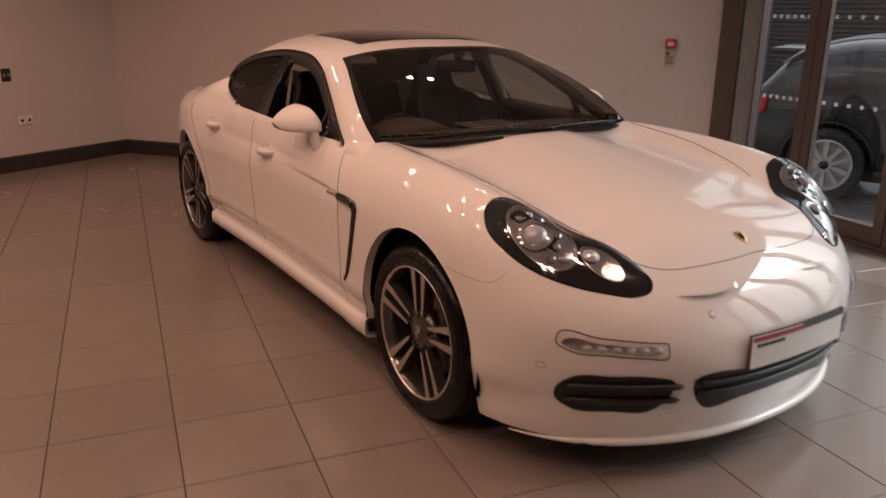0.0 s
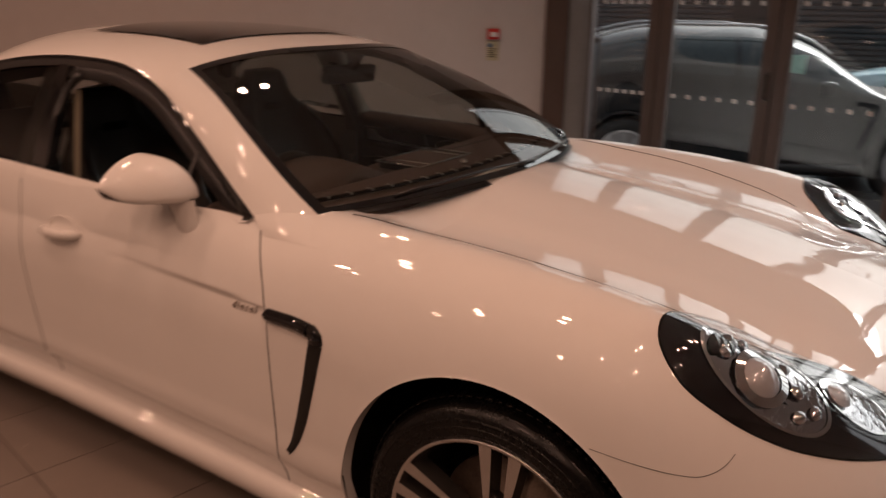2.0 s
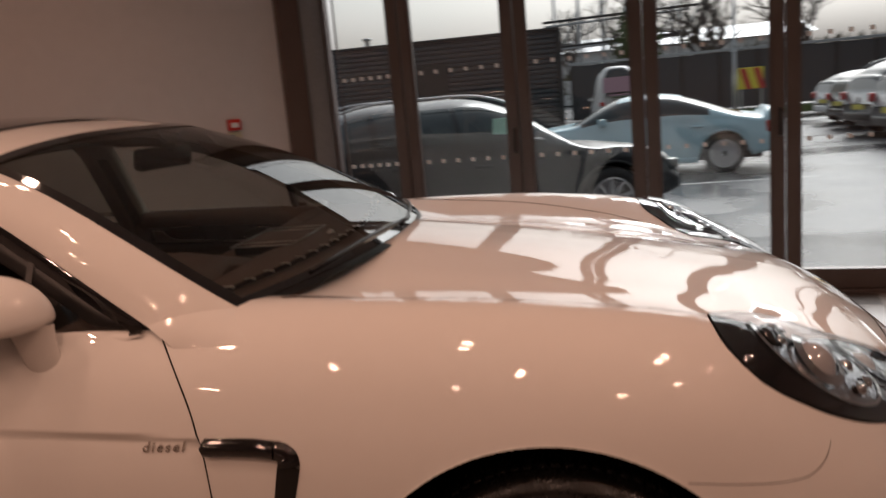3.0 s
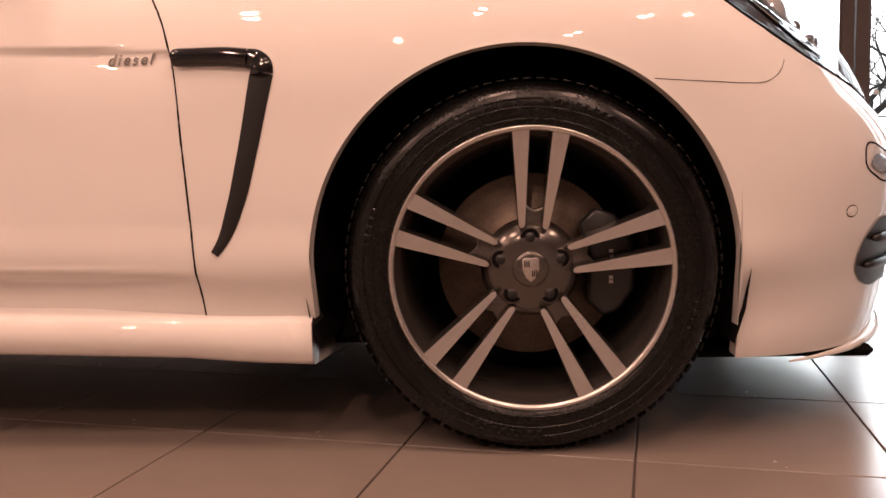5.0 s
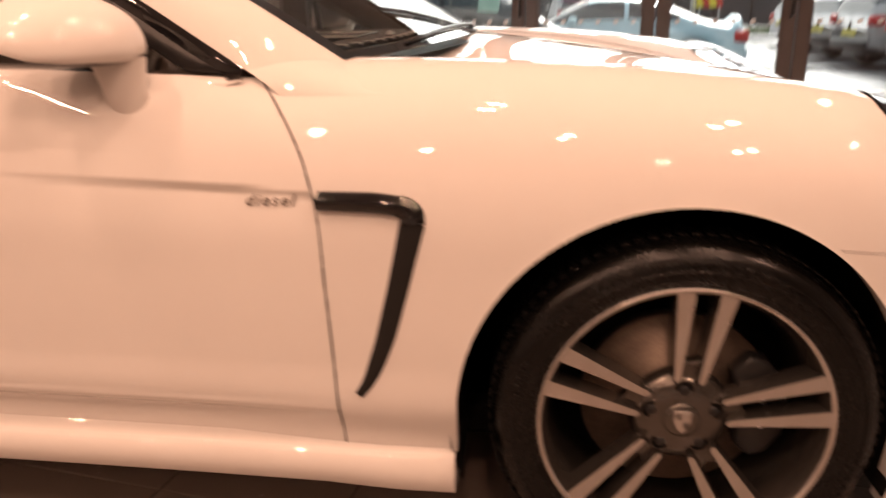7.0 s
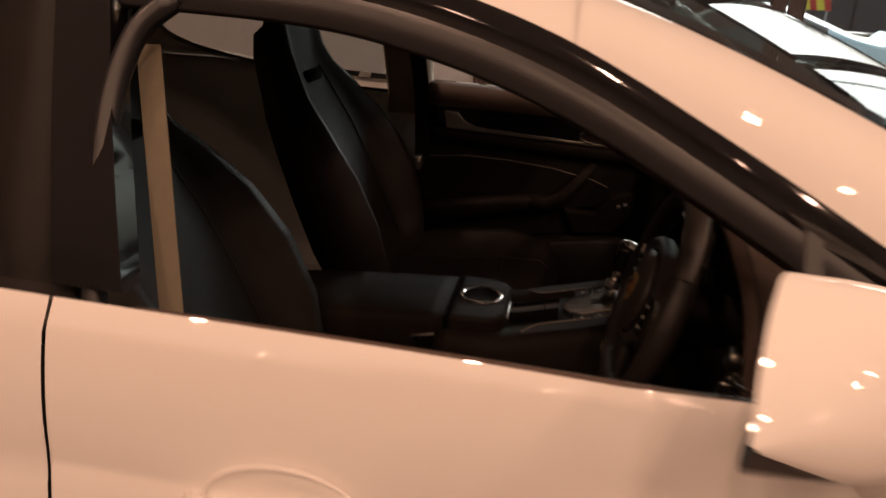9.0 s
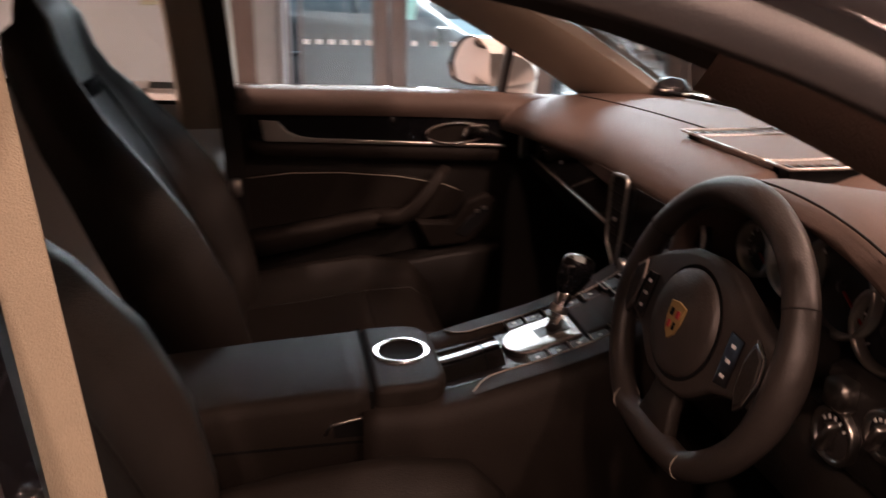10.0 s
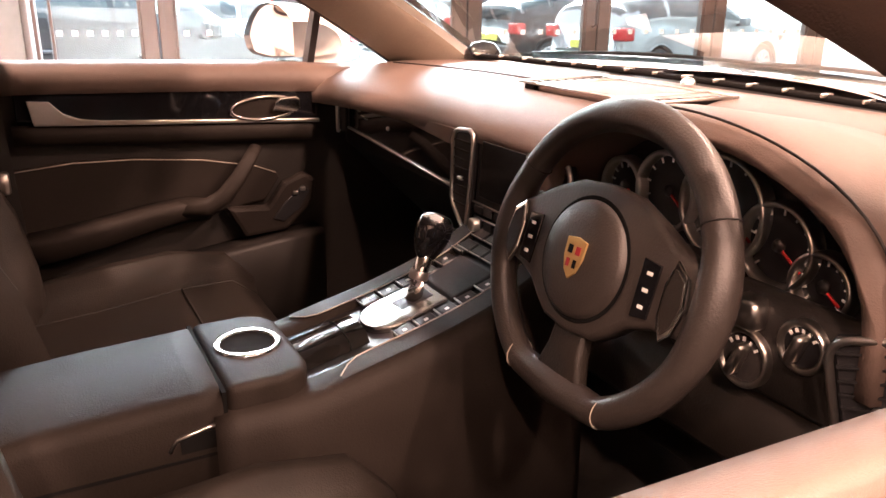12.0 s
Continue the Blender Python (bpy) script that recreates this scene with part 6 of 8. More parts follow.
for s in (-1, 1):
    # flat grey inlay on each rail, rounded at its rear end
    V = []
    for x in np.linspace(-1.00, -1.352, 16):
        w0 = 0.080 + 0.030 * max(0.0, (-1.31 - x) / 0.042) ** 2
        z = float(console_z(np.array(x))) + 0.0022
        V += [(x, CY + s * w0, z), (x, CY + s * 0.1185, z)]
    mesh_ob("rail_inlay", V, grid_faces(16, 2, flip=s < 0), GREY_LEATHER, con, "grey padded rail inlay", smooth=False)
    part("rail_stitch", tube([(x, CY + s * (0.080 + 0.030 * max(0.0, (-1.31 - x) / 0.042) ** 2), float(console_z(np.array(x))) + 0.003) for x in np.linspace(-1.02, -1.352, 20)], 0.0011, 5), STITCH, con)
    for k in range(6):
        x = -1.236 + 0.034 * k
        z = float(console_z(np.array(x)))
        m_ = Matrix.Translation((x, CY + s * 0.066, z - 0.004)) @ pose(0, 0, 0, 0, -17, 0)
        b = part("console_button", box((-0.0150, -0.015, -0.006), (0.0150, 0.015, 0.004), 0.002, m_), BLACK_TRIM, con, smooth=False)
        part("button_edge", tube([m_ @ Vector((-0.0152, q, 0.0045)) for q in (-0.014, 0.0, 0.014)] + [m_ @ Vector((-0.0152, 0.0145 * s, 0.001))], 0.0013, 6), SATIN, b, "silver button edge")
        part("button_mark", box((-0.003, -0.003, 0.0038), (0.003, 0.003, 0.0046), 0, m_), WHITE_MARK, b, smooth=False)
for k in range(3):
    for j in range(4):
        x, y = -1.062 + 0.026 * k, CY - 0.057 + 0.038 * j
        m_ = Matrix.Translation((x, y, float(console_z(np.array(x))) - 0.002)) @ pose(0, 0, 0, 0, -24, 0)
        b = part("climate_button", box((-0.011, -0.017, -0.005), (0.011, 0.017, 0.004), 0.0015, m_), BLACK_TRIM, con, smooth=False)
        part("button_edge", box((-0.0125, -0.017, 0.002), (-0.0108, 0.017, 0.0046), 0, m_), SATIN, b, "silver button edge", smooth=False)


def console_plate(name, pts, h, mat, label="", crown=0.0, parent=None, half=0.05):
    bm = prism(pts, h, None, min(0.003, h * 0.4))
    for v in bm.verts:
        v.co.z += float(console_z(np.array(v.co.x))) - 0.010 + crown * max(0.0, 1 - (v.co.y / half) ** 2)
    return part(name, bm, mat, parent or con, label, smooth=False)


bed = [(x, a, float(console_z(np.array(x))) - 0.0085) for x in np.linspace(-1.03, -1.40, 16) for a in (-0.071, 0.071)]
mesh_ob("console_bed", bed, grid_faces(16, 2), BLACK_TRIM, con, "black console bed", smooth=False)
console_plate("front_pad", [(-1.150, -0.048), (-1.115, -0.049), (-1.082, -0.050), (-1.082, 0.050), (-1.115, 0.049), (-1.150, 0.048)], 0.011, GREY_LEATHER, "grey padded panel before the lever")
arc = [(-1.232 - 0.044 * math.cos(a), 0.046 * math.sin(a)) for a in np.linspace(-math.pi / 2, math.pi / 2, 15)]
gate = console_plate("shift_gate", arc + [(-1.155, 0.045), (-1.155, -0.045)], 0.012, material("gate_silver", (0.52, 0.49, 0.46), 0.22, metal=1.0, spots=0.1, scale=30), "brushed silver gear gate")
console_plate("gate_slot", [(-1.222, -0.020), (-1.165, -0.018), (-1.165, 0.018), (-1.222, 0.020)], 0.0135, material("gate_dark", (0.05, 0.05, 0.05), 0.3, metal=0.6), "dark gear slot", parent=gate)
V = []
for x in np.linspace(-1.284, -1.388, 8):
    for a in np.linspace(-1, 1, 13):
        V.append((x, CY + 0.048 * a, float(console_z(np.array(x))) - 0.006 + 0.016 * math.sqrt(max(0.0, 1 - a * a))))
lid = mesh_ob("tray_lid", V, grid_faces(8, 13), material("lid_black", (0.005, 0.005, 0.005), 0.08, coat=0.6), con, "gloss black rolling tray lid")
part("lid_seam", tube([(-1.312, CY + 0.048 * a, float(console_z(np.array(-1.312))) - 0.0055 + 0.016 * math.sqrt(max(0.0, 1 - a * a))) for a in np.linspace(-1, 1, 13)], 0.0012, 5), DARK, lid)
part("lid_edge", tube([(-1.386, CY + 0.046 * a, float(console_z(np.array(-1.386))) - 0.004 + 0.015 * math.sqrt(max(0.0, 1 - a * a))) for a in np.linspace(-0.9, 0.9, 9)], 0.0030, 8), SATIN, lid, "silver lid edge")
sz = float(console_z(np.array(-1.19)))
lever = part("gear_lever", tube([(-1.192, CY, sz), (-1.182, CY, sz + 0.035), (-1.170, CY, sz + 0.075)], [0.0125, 0.0115, 0.0125], 16), CHROME, con, "chrome gear lever with black knob")
part("lever_collar", lathe([(0.0150, 0.0), (0.0150, 0.010), (0.0130, 0.013)], 20, "z", Matrix.Translation((-1.184, CY, sz + 0.034)) @ pose(0, 0, 0, 0, 16, 0)), SATIN, lever)
KNOB = Matrix.Translation((-1.172, CY, sz + 0.066)) @ pose(0, 0, 0, 0, 20, 0)
part("lever_knob", lathe([(0.012, 0.0), (0.018, 0.014), (0.0225, 0.032), (0.0235, 0.048), (0.020, 0.060), (0.010, 0.066), (0, 0.067)], 28, "z", KNOB @ Matrix.Diagonal((1.30, 0.92, 1, 1))), GLOSS_BLACK, lever, "gloss black knob")
part("knob_cap", lathe([(0.0205, 0.0595), (0.016, 0.0655), (0.008, 0.0685), (0, 0.069)], 24, "z", KNOB @ Matrix.Diagonal((1.30, 0.92, 1, 1))), CHROME, lever, "chrome knob cap")
# cup holder block and armrest behind it
cup_out = [(-1.502, -0.112), (-1.425, -0.112), (-1.398, -0.100), (-1.386, -0.072), (-1.386, 0.072), (-1.398, 0.098), (-1.425, 0.110), (-1.502, 0.110)]
cup = part("cupholder_block", prism(cup_out, 0.26, Matrix.Translation((0, 0, 0.412)), 0.012, 3), CONSOLE_SHADED, con, "leather block with a silver cup holder", smooth=True)
cm = Matrix.Translation((-1.445, CY + 0.004, 0.672))
part("cup_ring", lathe([(0.0465, -0.002), (0.0465, 0.003), (0.044, 0.0048), (0.041, 0.0035), (0.0385, 0.0045), (0.036, 0.002)], 40, "z", cm), CHROME, cup, "silver cup ring")
# Flat black disc on the block stands for the shade down the cup hole.
part("cup_well", lathe([(0.036, 0.0022), (0.035, 0.0005), (0.0, 0.0008)], 32, "z", cm), DARK, cup)
rings = []
for x in np.linspace(-1.508, -1.92, 14):
    z = 0.670 + 0.004 * math.sin((x + 1.508) / -0.412 * math.pi) - 0.030 * (x + 1.508) / -0.412
    rings.append([(x, -0.118, 0.42), (x, -0.118, z - 0.060), (x, -0.116, z - 0.022), (x, -0.110, z - 0.008), (x, -0.096, z), (x, 0.0, z + 0.004), (x, 0.096, z), (x, 0.110, z - 0.008), (x, 0.116, z - 0.022), (x, 0.118, 0.42)])
arm = section_loft("armrest", rings, CONSOLE_SHADED, con, "leather centre armrest")
part("armrest_latch", tube([(-1.575, -0.1185, 0.606), (-1.566, -0.1195, 0.622), (-1.515, -0.1195, 0.632)], 0.0026, 6), SATIN, arm, "thin silver latch")
# Thin dark boxes paint the shade in the latch recess, groove and gap.
part("latch_recess", box((-1.562, -0.1195, 0.600), (-1.512, -0.1175, 0.624), 0.0), DARK, arm, smooth=False)
part("armrest_groove", box((-1.90, -0.1195, 0.588), (-1.510, -0.1175, 0.592), 0.0), DARK, arm, smooth=False)
part("armrest_gap", box((-1.5078, -0.113, 0.43), (-1.5022, 0.111, 0.668), 0.0), DARK, arm, smooth=False)


# ---- seats ----
def seat(y0, dx=0.0, dz=0.0, name="front_seat"):
    st = None

    def skin(nm, spine, mat, label, seams=True):
        rings, line = [], []
        for i, (x, z, w, t, b) in enumerate(spine):
            p0, p1 = spine[max(0, i - 1)], spine[min(len(spine) - 1, i + 1)]
            d = np.array((p1[0] - p0[0], p1[1] - p0[1]))
            d /= np.linalg.norm(d)
            n = np.array((-d[1], d[0]))
            if nm == "cushion":
                n = np.array((-d[1], d[0])) * (1 if d[0] > 0 else -1)
            else:
                n = np.array((d[1], -d[0]))
            ring = []
            for u in np.linspace(-1, 1, 21):
                lift = b * (np.clip((abs(u) - 0.50) / 0.32, 0, 1) ** 2) * (1 - np.clip((abs(u) - 0.86) / 0.14, 0, 1) ** 2 * 0.9)
                ring.append((x + dx + n[0] * lift, y0 + u * w, z + dz + n[1] * lift))
            for u in np.linspace(1, -1, 9):
                k = t * (1 - 0.3 * u ** 4)
                ring.append((x + dx - n[0] * k, y0 + u * w * 0.98, z + dz - n[1] * k))
            rings.append(ring)
        ob = section_loft(nm, rings, mat, st, label)
        return ob, rings

    cush = [(-1.24, 0.46, 0.20, 0.06, 0.0), (-1.255, 0.515, 0.235, 0.10, 0.02), (-1.30, 0.548, 0.25, 0.14, 0.035), (-1.40, 0.545, 0.255, 0.16, 0.055), (-1.55, 0.525, 0.26, 0.17, 0.06), (-1.68, 0.515, 0.25, 0.17, 0.05), (-1.75, 0.52, 0.24, 0.16, 0.03)]
    back = [(-1.66, 0.50, 0.21, 0.10, 0.03), (-1.695, 0.58, 0.245, 0.12, 0.06), (-1.74, 0.68, 0.262, 0.12, 0.085), (-1.79, 0.79, 0.265, 0.11, 0.085), (-1.84, 0.89, 0.25, 0.10, 0.065), (-1.885, 0.975, 0.21, 0.10, 0.04), (-1.915, 1.035, 0.155, 0.10, 0.025), (-1.930, 1.085, 0.135, 0.10, 0.015), (-1.940, 1.14, 0.128, 0.09, 0.01), (-1.955, 1.172, 0.11, 0.07, 0.0), (-1.985, 1.185, 0.085, 0.03, 0.0)]
    base = part(name, box((-1.80 + dx, y0 - 0.20, 0.26), (-1.32 + dx, y0 + 0.20, 0.40), 0.02), SOFT, car, "black leather sports seat")
    st = base
    c_, rc = skin("cushion", cush, LEATHER_SHADED, "dark leather seat cushion")
    b_, rb = skin("backrest", back, LEATHER_SHADED, "dark leather backrest with headrest")
    for ring_i in (3, 5):
        part("cushion_seam", tube([(p[0], p[1], p[2] + 0.001) for p in rc[ring_i][5:16]], 0.0022, 5), SOFT, c_)
    for col in (5, 15):
        part("bolster_seam", tube([(r[col][0] + 0.001, r[col][1], r[col][2] + 0.001) for r in rb[1:7]], 0.002, 5), SOFT, b_)
        part("bolster_seam", tube([(r[col][0], r[col][1], r[col][2] + 0.001) for r in rc[1:7]], 0.002, 5), SOFT, c_)
    part("headrest_slot", box((-1.915 + dx, y0 - 0.05, 1.03), (-1.895 + dx, y0 + 0.05, 1.06), 0.006, None), DARK, b_)
    return base


seat(0.40, -0.045, 0.025)
seat(-0.40, -0.080)
# rear seats, dark behind
for y0 in (0.40, -0.40):
    rb = part("rear_seat", box((-2.75, y0 - 0.25, 0.30), (-2.25, y0 + 0.25, 0.52), 0.05, seg=3), LEATHER_SHADED, car, "dark leather rear seat")
    part("rear_back", box((-0.10, -0.25, 0.0), (0.06, 0.25, 0.58), 0.05, Matrix.Translation((-2.72, y0, 0.48)) @ pose(0, 0, 0, 0, -22, 0), 3), LEATHER_SHADED, rb)
    part("rear_headrest", box((-0.05, -0.13, 0.0), (0.06, 0.13, 0.16), 0.04, Matrix.Translation((-2.95, y0, 1.00)) @ pose(0, 0, 0, 0, -15, 0), 3), LEATHER_SHADED, rb)

# ---- door cards, floor, headliner ----
def door_plate(name, outline, y, depth, mat, parent, label="", bevel=0.004):
    """A plate on the passenger's door: outline in (x, z), its face at y, thickness outwards."""
    bm = prism(outline, depth, None, bevel)
    bm.transform(Matrix(((1, 0, 0, 0), (0, 0, 1, y), (0, 1, 0, 0), (0, 0, 0, 1))))
    bmesh.ops.recalc_face_normals(bm, faces=bm.faces[:])
    return part(name, bm, mat, parent, label, smooth=False)


def door_lining(dc):
    """Trim of the passenger's door from the sill down to the pocket."""
    xs = np.linspace(-1.66, -1.07, 12)
    strip_z = lambda x: 0.878 - 0.046 * (x + 1.64)
    door_plate("door_trim", [(-1.69, 0.884)] + [(x, strip_z(x)) for x in xs[1:]] + [(-1.06, 0.936), (-1.69, 0.942)], 0.750, 0.02, GLOSS_BLACK, dc, "gloss black door trim")
    low = [(x, strip_z(x) - 0.004) for x in xs]
    up = [(-1.07, strip_z(-1.07) + 0.004), (-1.30, strip_z(-1.30) + 0.0045), (-1.54, strip_z(-1.54) + 0.006), (-1.575, strip_z(-1.575) + 0.009), (-1.605, strip_z(-1.605) + 0.020), (-1.628, 0.921), (-1.668, 0.924)]
    door_plate("door_chrome", low + up, 0.743, 0.010, SATIN, dc, "satin silver strip, widening at its rear end", 0.0015)
    c, k = np.array((-1.198, 0.8865)), 32
    el = [(c[0] + 0.074 * math.cos(a), c[1] + 0.0245 * math.sin(a) + 0.05 * 0.074 * math.cos(a)) for a in np.linspace(0, 2 * math.pi, k, endpoint=False)]
    cup_ = door_plate("pull_cup", el, 0.744, 0.008, CONSOLE_SHADED, dc, "dark oval handle cup", 0.0)
    part("pull_rim", tube([(a, 0.7425, b) for a, b in el], 0.0042, 8, close=True), CHROME, cup_, "silver oval rim")
    door_plate("pull_lever", [(-1.185, 0.880), (-1.128, 0.876), (-1.118, 0.884), (-1.120, 0.906), (-1.130, 0.911), (-1.165, 0.909), (-1.178, 0.900)], 0.728, 0.012, CHROME, cup_, "silver inner door handle", 0.003)
    # leather band under the strip, rolled in below
    rings = []
    for x in np.linspace(-1.70, -1.06, 16):
        z = strip_z(x) - 0.005
        rings.append([(x, 0.752, z), (x, 0.744, z - 0.010), (x, 0.746, z - 0.030), (x, 0.758, z - 0.042), (x, 0.78, z - 0.044), (x, 0.78, z)])
    section_loft("leather_band", rings, CONSOLE_SHADED, dc, "dark leather band")
    top = [(-1.72, 0.785), (-1.60, 0.796), (-1.48, 0.794), (-1.34, 0.781), (-1.22, 0.757), (-1.175, 0.738)]
    door_plate("leather_insert", top + [(-1.165, 0.72), (-1.20, 0.67), (-1.30, 0.655), (-1.72, 0.640)], 0.766, 0.014, CONSOLE_SHADED, dc, "dark leather insert", 0.005)
    part("insert_seam", tube([(a, 0.7645, b - 0.004) for a, b in top], 0.0013, 5), STITCH, dc)
    # armrest shelf with its grab handle
    rings = []
    for x, z, y, h in ((-1.75, 0.650, 0.70, 0.050), (-1.66, 0.658, 0.69, 0.050), (-1.55, 0.674, 0.69, 0.046), (-1.46, 0.690, 0.695, 0.040), (-1.38, 0.698, 0.705, 0.034), (-1.33, 0.694, 0.715, 0.030)):
        rings.append([(x, 0.78, z), (x, y + 0.012, z + 0.001), (x, y + 0.003, z - 0.004), (x, y, z - 0.014), (x, y + 0.006, z - h), (x, 0.78, z - h - 0.03)])
    section_loft("armrest", rings, CONSOLE_SHADED, dc, "leather door armrest")
    part("grab_handle", tube([(-1.40, 0.722, 0.682), (-1.345, 0.708, 0.684), (-1.31, 0.704, 0.705), (-1.275, 0.708, 0.742), (-1.245, 0.722, 0.778), (-1.222, 0.750, 0.798)], [0.020, 0.021, 0.020, 0.018, 0.016, 0.014], 14, flat=0.8), CONSOLE_SHADED, dc, "leather grab handle")
    # switch console and pocket ahead of the handle
    door_plate("switch_console", [(-1.30, 0.668), (-1.205, 0.662), (-1.165, 0.715), (-1.115, 0.735), (-1.085, 0.715), (-1.095, 0.66), (-1.16, 0.60), (-1.26, 0.592)], 0.735, 0.03, CONSOLE_SHADED, dc, "dark switch console", 0.010)
    door_plate("switch_plate", [(-1.195, 0.632), (-1.165, 0.668), (-1.120, 0.705), (-1.105, 0.690), (-1.130, 0.650), (-1.170, 0.622)], 0.731, 0.006, BLACK_TRIM, dc, "black switch plate", 0.002)
    for k in range(2):
        door_plate("window_switch", [(-1.146 + 0.018 * k, 0.684 + 0.008 * k), (-1.134 + 0.018 * k, 0.684 + 0.008 * k), (-1.134 + 0.018 * k, 0.693 + 0.008 * k), (-1.146 + 0.018 * k, 0.693 + 0.008 * k)], 0.727, 0.006, SATIN, dc, "", 0.001)
    rings = []
    for x, z in ((-1.66, 0.53), (-1.5, 0.55), (-1.35, 0.57), (-1.2, 0.59), (-1.08, 0.60)):
        rings.append([(x, 0.78, z), (x, 0.712, z), (x, 0.704, z - 0.012), (x, 0.708, 0.36), (x, 0.78, 0.34)])
    section_loft("door_pocket", rings, SOFT, dc, "black door pocket")


part("cabin_floor", box((-2.9, -0.80, 0.24), (-0.6, 0.80, 0.265), 0.0), CARPET, car, "black carpet", smooth=False)
part("bulkhead", box((-0.62, -0.80, 0.24), (-0.56, 0.80, 0.90), 0.0), SOFT, car, smooth=False)
part("parcel_shelf", box((-3.6, -0.70, 0.90), (-2.95, 0.70, 0.93), 0.01), SOFT, car, smooth=False)
for s in (-1, 1):
    xs_ = np.linspace(-0.80, -1.72, 24)
    rings = []
    for x in xs_:
        z = float(belt_z(np.array(x)))
        sw = 0.05 * max(0.0, (x + 1.0) / 0.2)
        o = 0.045 if s < 0 else 0.0
        z = z - (0.004 if s < 0 else 0.0)
        if s < 0:
            rings.append([(x, -0.840, z - 0.024), (x, -0.830, z - 0.020), (x, -0.800, z - 0.034), (x, -0.781, z - 0.044), (x, -0.775, z - 0.07), (x, -0.79, z - 0.10), (x, -0.844, z - 0.10)])
            continue
        rings.append([(x, s * (0.842), z + 0.002), (x, s * (0.81 + 0.4 * o), z + 0.006), (x, s * (0.765 - sw + 1.1 * o), z + 0.002), (x, s * (0.748 - sw + o), z - 0.02), (x, s * (0.745 - sw + o), z - 0.055), (x, s * 0.79, z - 0.062), (x, s * 0.848, z - 0.055)])
    dc = section_loft("door_card", rings, DASH_LIT, car, "leather and black door lining")
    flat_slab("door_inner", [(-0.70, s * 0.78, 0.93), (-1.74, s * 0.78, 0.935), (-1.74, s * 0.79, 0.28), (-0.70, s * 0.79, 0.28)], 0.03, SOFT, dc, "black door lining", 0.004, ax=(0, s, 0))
    if s > 0:
        door_lining(dc)
    # inner pillars and roof rail lining
    xs_ = np.linspace(-0.80, -1.32, 16)
    out_ = np.stack([xs_, s * (glass_y(xs_, dlo_top(xs_)) - 0.012), dlo_top(xs_) - 0.002], -1)
    vv = (xs_ + 0.80) / (-1.32 + 0.80)
    sx0, sz0 = screen_base(0.74)
    tx, tz = screen_top(np.array(0.56))
    inn_ = np.stack([sx0 + (float(tx) - sx0) * vv - 0.03, s * (0.735 + (0.555 - 0.735) * vv), sz0 + (float(tz) - sz0) * vv + 0.1 * vv * (1 - vv) - 0.025], -1)
    dp = 0.03 if s < 0 else 0.0
    lo_ = out_ + np.stack([0 * vv - 0.01, -s * (0.03 + dp) + 0 * vv, 0 * vv - 0.022 - 1.7 * dp], -1)
    mesh_ob("pillar_lining", np.concatenate([out_, lo_, inn_]), grid_faces(3, 16, flip=s > 0), BEIGE if s > 0 else DASH_LIT, car, "beige pillar lining" if s > 0 else "brown pillar lining")
    xs_ = np.linspace(-1.30, -2.57, 26)
    a_ = np.stack([xs_, s * (glass_y(xs_, dlo_top(xs_)) - 0.012), dlo_top(xs_) - 0.004], -1)
    sag = 0.012 if s > 0 else 0.058
    b_ = a_ + np.stack([0 * xs_, 0 * xs_ - s * 0.05, 0 * xs_ - sag], -1)
    c_ = a_ + np.stack([0 * xs_, 0 * xs_ - s * 0.10, 0 * xs_ + 0.02], -1)
    mesh_ob("rail_lining", np.concatenate([a_, b_, c_]), grid_faces(3, 26, flip=s > 0), SOFT, car, "dark roof rail lining")
    # weather seal and dark door frame inside the window
    if s < 0:
        rings = []
        for x in np.linspace(-0.84, -1.80, 40):
            zt_ = float(dlo_top(np.array(x))) - 0.004
            zl_ = max(zt_ - 0.055, float(belt_z(np.array(x))) + 0.004)
            yo, yl = float(glass_y(np.array(x), np.array(zt_))), float(glass_y(np.array(x), np.array(zl_)))
            rings.append([(x, -yo - 0.002, zt_), (x, -yl - 0.002, zl_ + 0.006), (x, -yl + 0.006, zl_), (x, -yl + 0.03, zl_ + 0.004), (x, -yo + 0.036, zt_)])
        section_loft("door_frame", rings, BLACK_TRIM, car, "black door frame round the open window")
        seal = [(-1.758, -0.842, 0.945), (-1.772, -0.800, 1.03), (-1.782, -0.755, 1.12), (-1.782, -0.716, 1.19), (-1.766, -0.690, 1.238), (-1.735, -0.672, 1.266)]
        part("frame_seal", tube([tuple(p) for p in path_at(np.array(seal), np.linspace(0, 1, 22))], 0.0135, 10), BLACK_TRIM, car, "black rubber seal at the rear of the window opening")
    xs_ = np.linspace(-0.82, -1.70, 30)
    part("window_seal", tube([(x, s * (float(glass_y(np.array(x), dlo_top(np.array(x)))) - 0.012), float(dlo_top(np.array(x))) - 0.018) for x in xs_], 0.011, 8), BLACK_TRIM, car, "black rubber window seal")
    # centre pillar inside, with belt
    pv = []
    for k in np.linspace(0, 1, 8):
        z = 0.90 + 0.40 * k
        y = float(glass_y(np.array(-1.75), np.array(z))) - 0.02
        xp = -0.065 - 0.055 * k if s < 0 else 0.0
        pv.append([(-1.715 + xp, s * y, z), (-1.725 + xp, s * (y - 0.035 if s < 0 else y - 0.05), z), (-1.84 + xp, s * (y - 0.055), z), (-1.86 + xp, s * y, z)])
    section_loft("pillar_post", pv, SOFT if s < 0 else BEIGE, car, "inner centre pillar trim")
    bp = []
    for k in np.linspace(0, 1, 10):
        z = 1.24 - 0.66 * k
        y = float(glass_y(np.array(-1.75), np.array(max(z, 0.957)))) - 0.082 - 0.01 * k
        xx = -1.772 + 0.030 * k
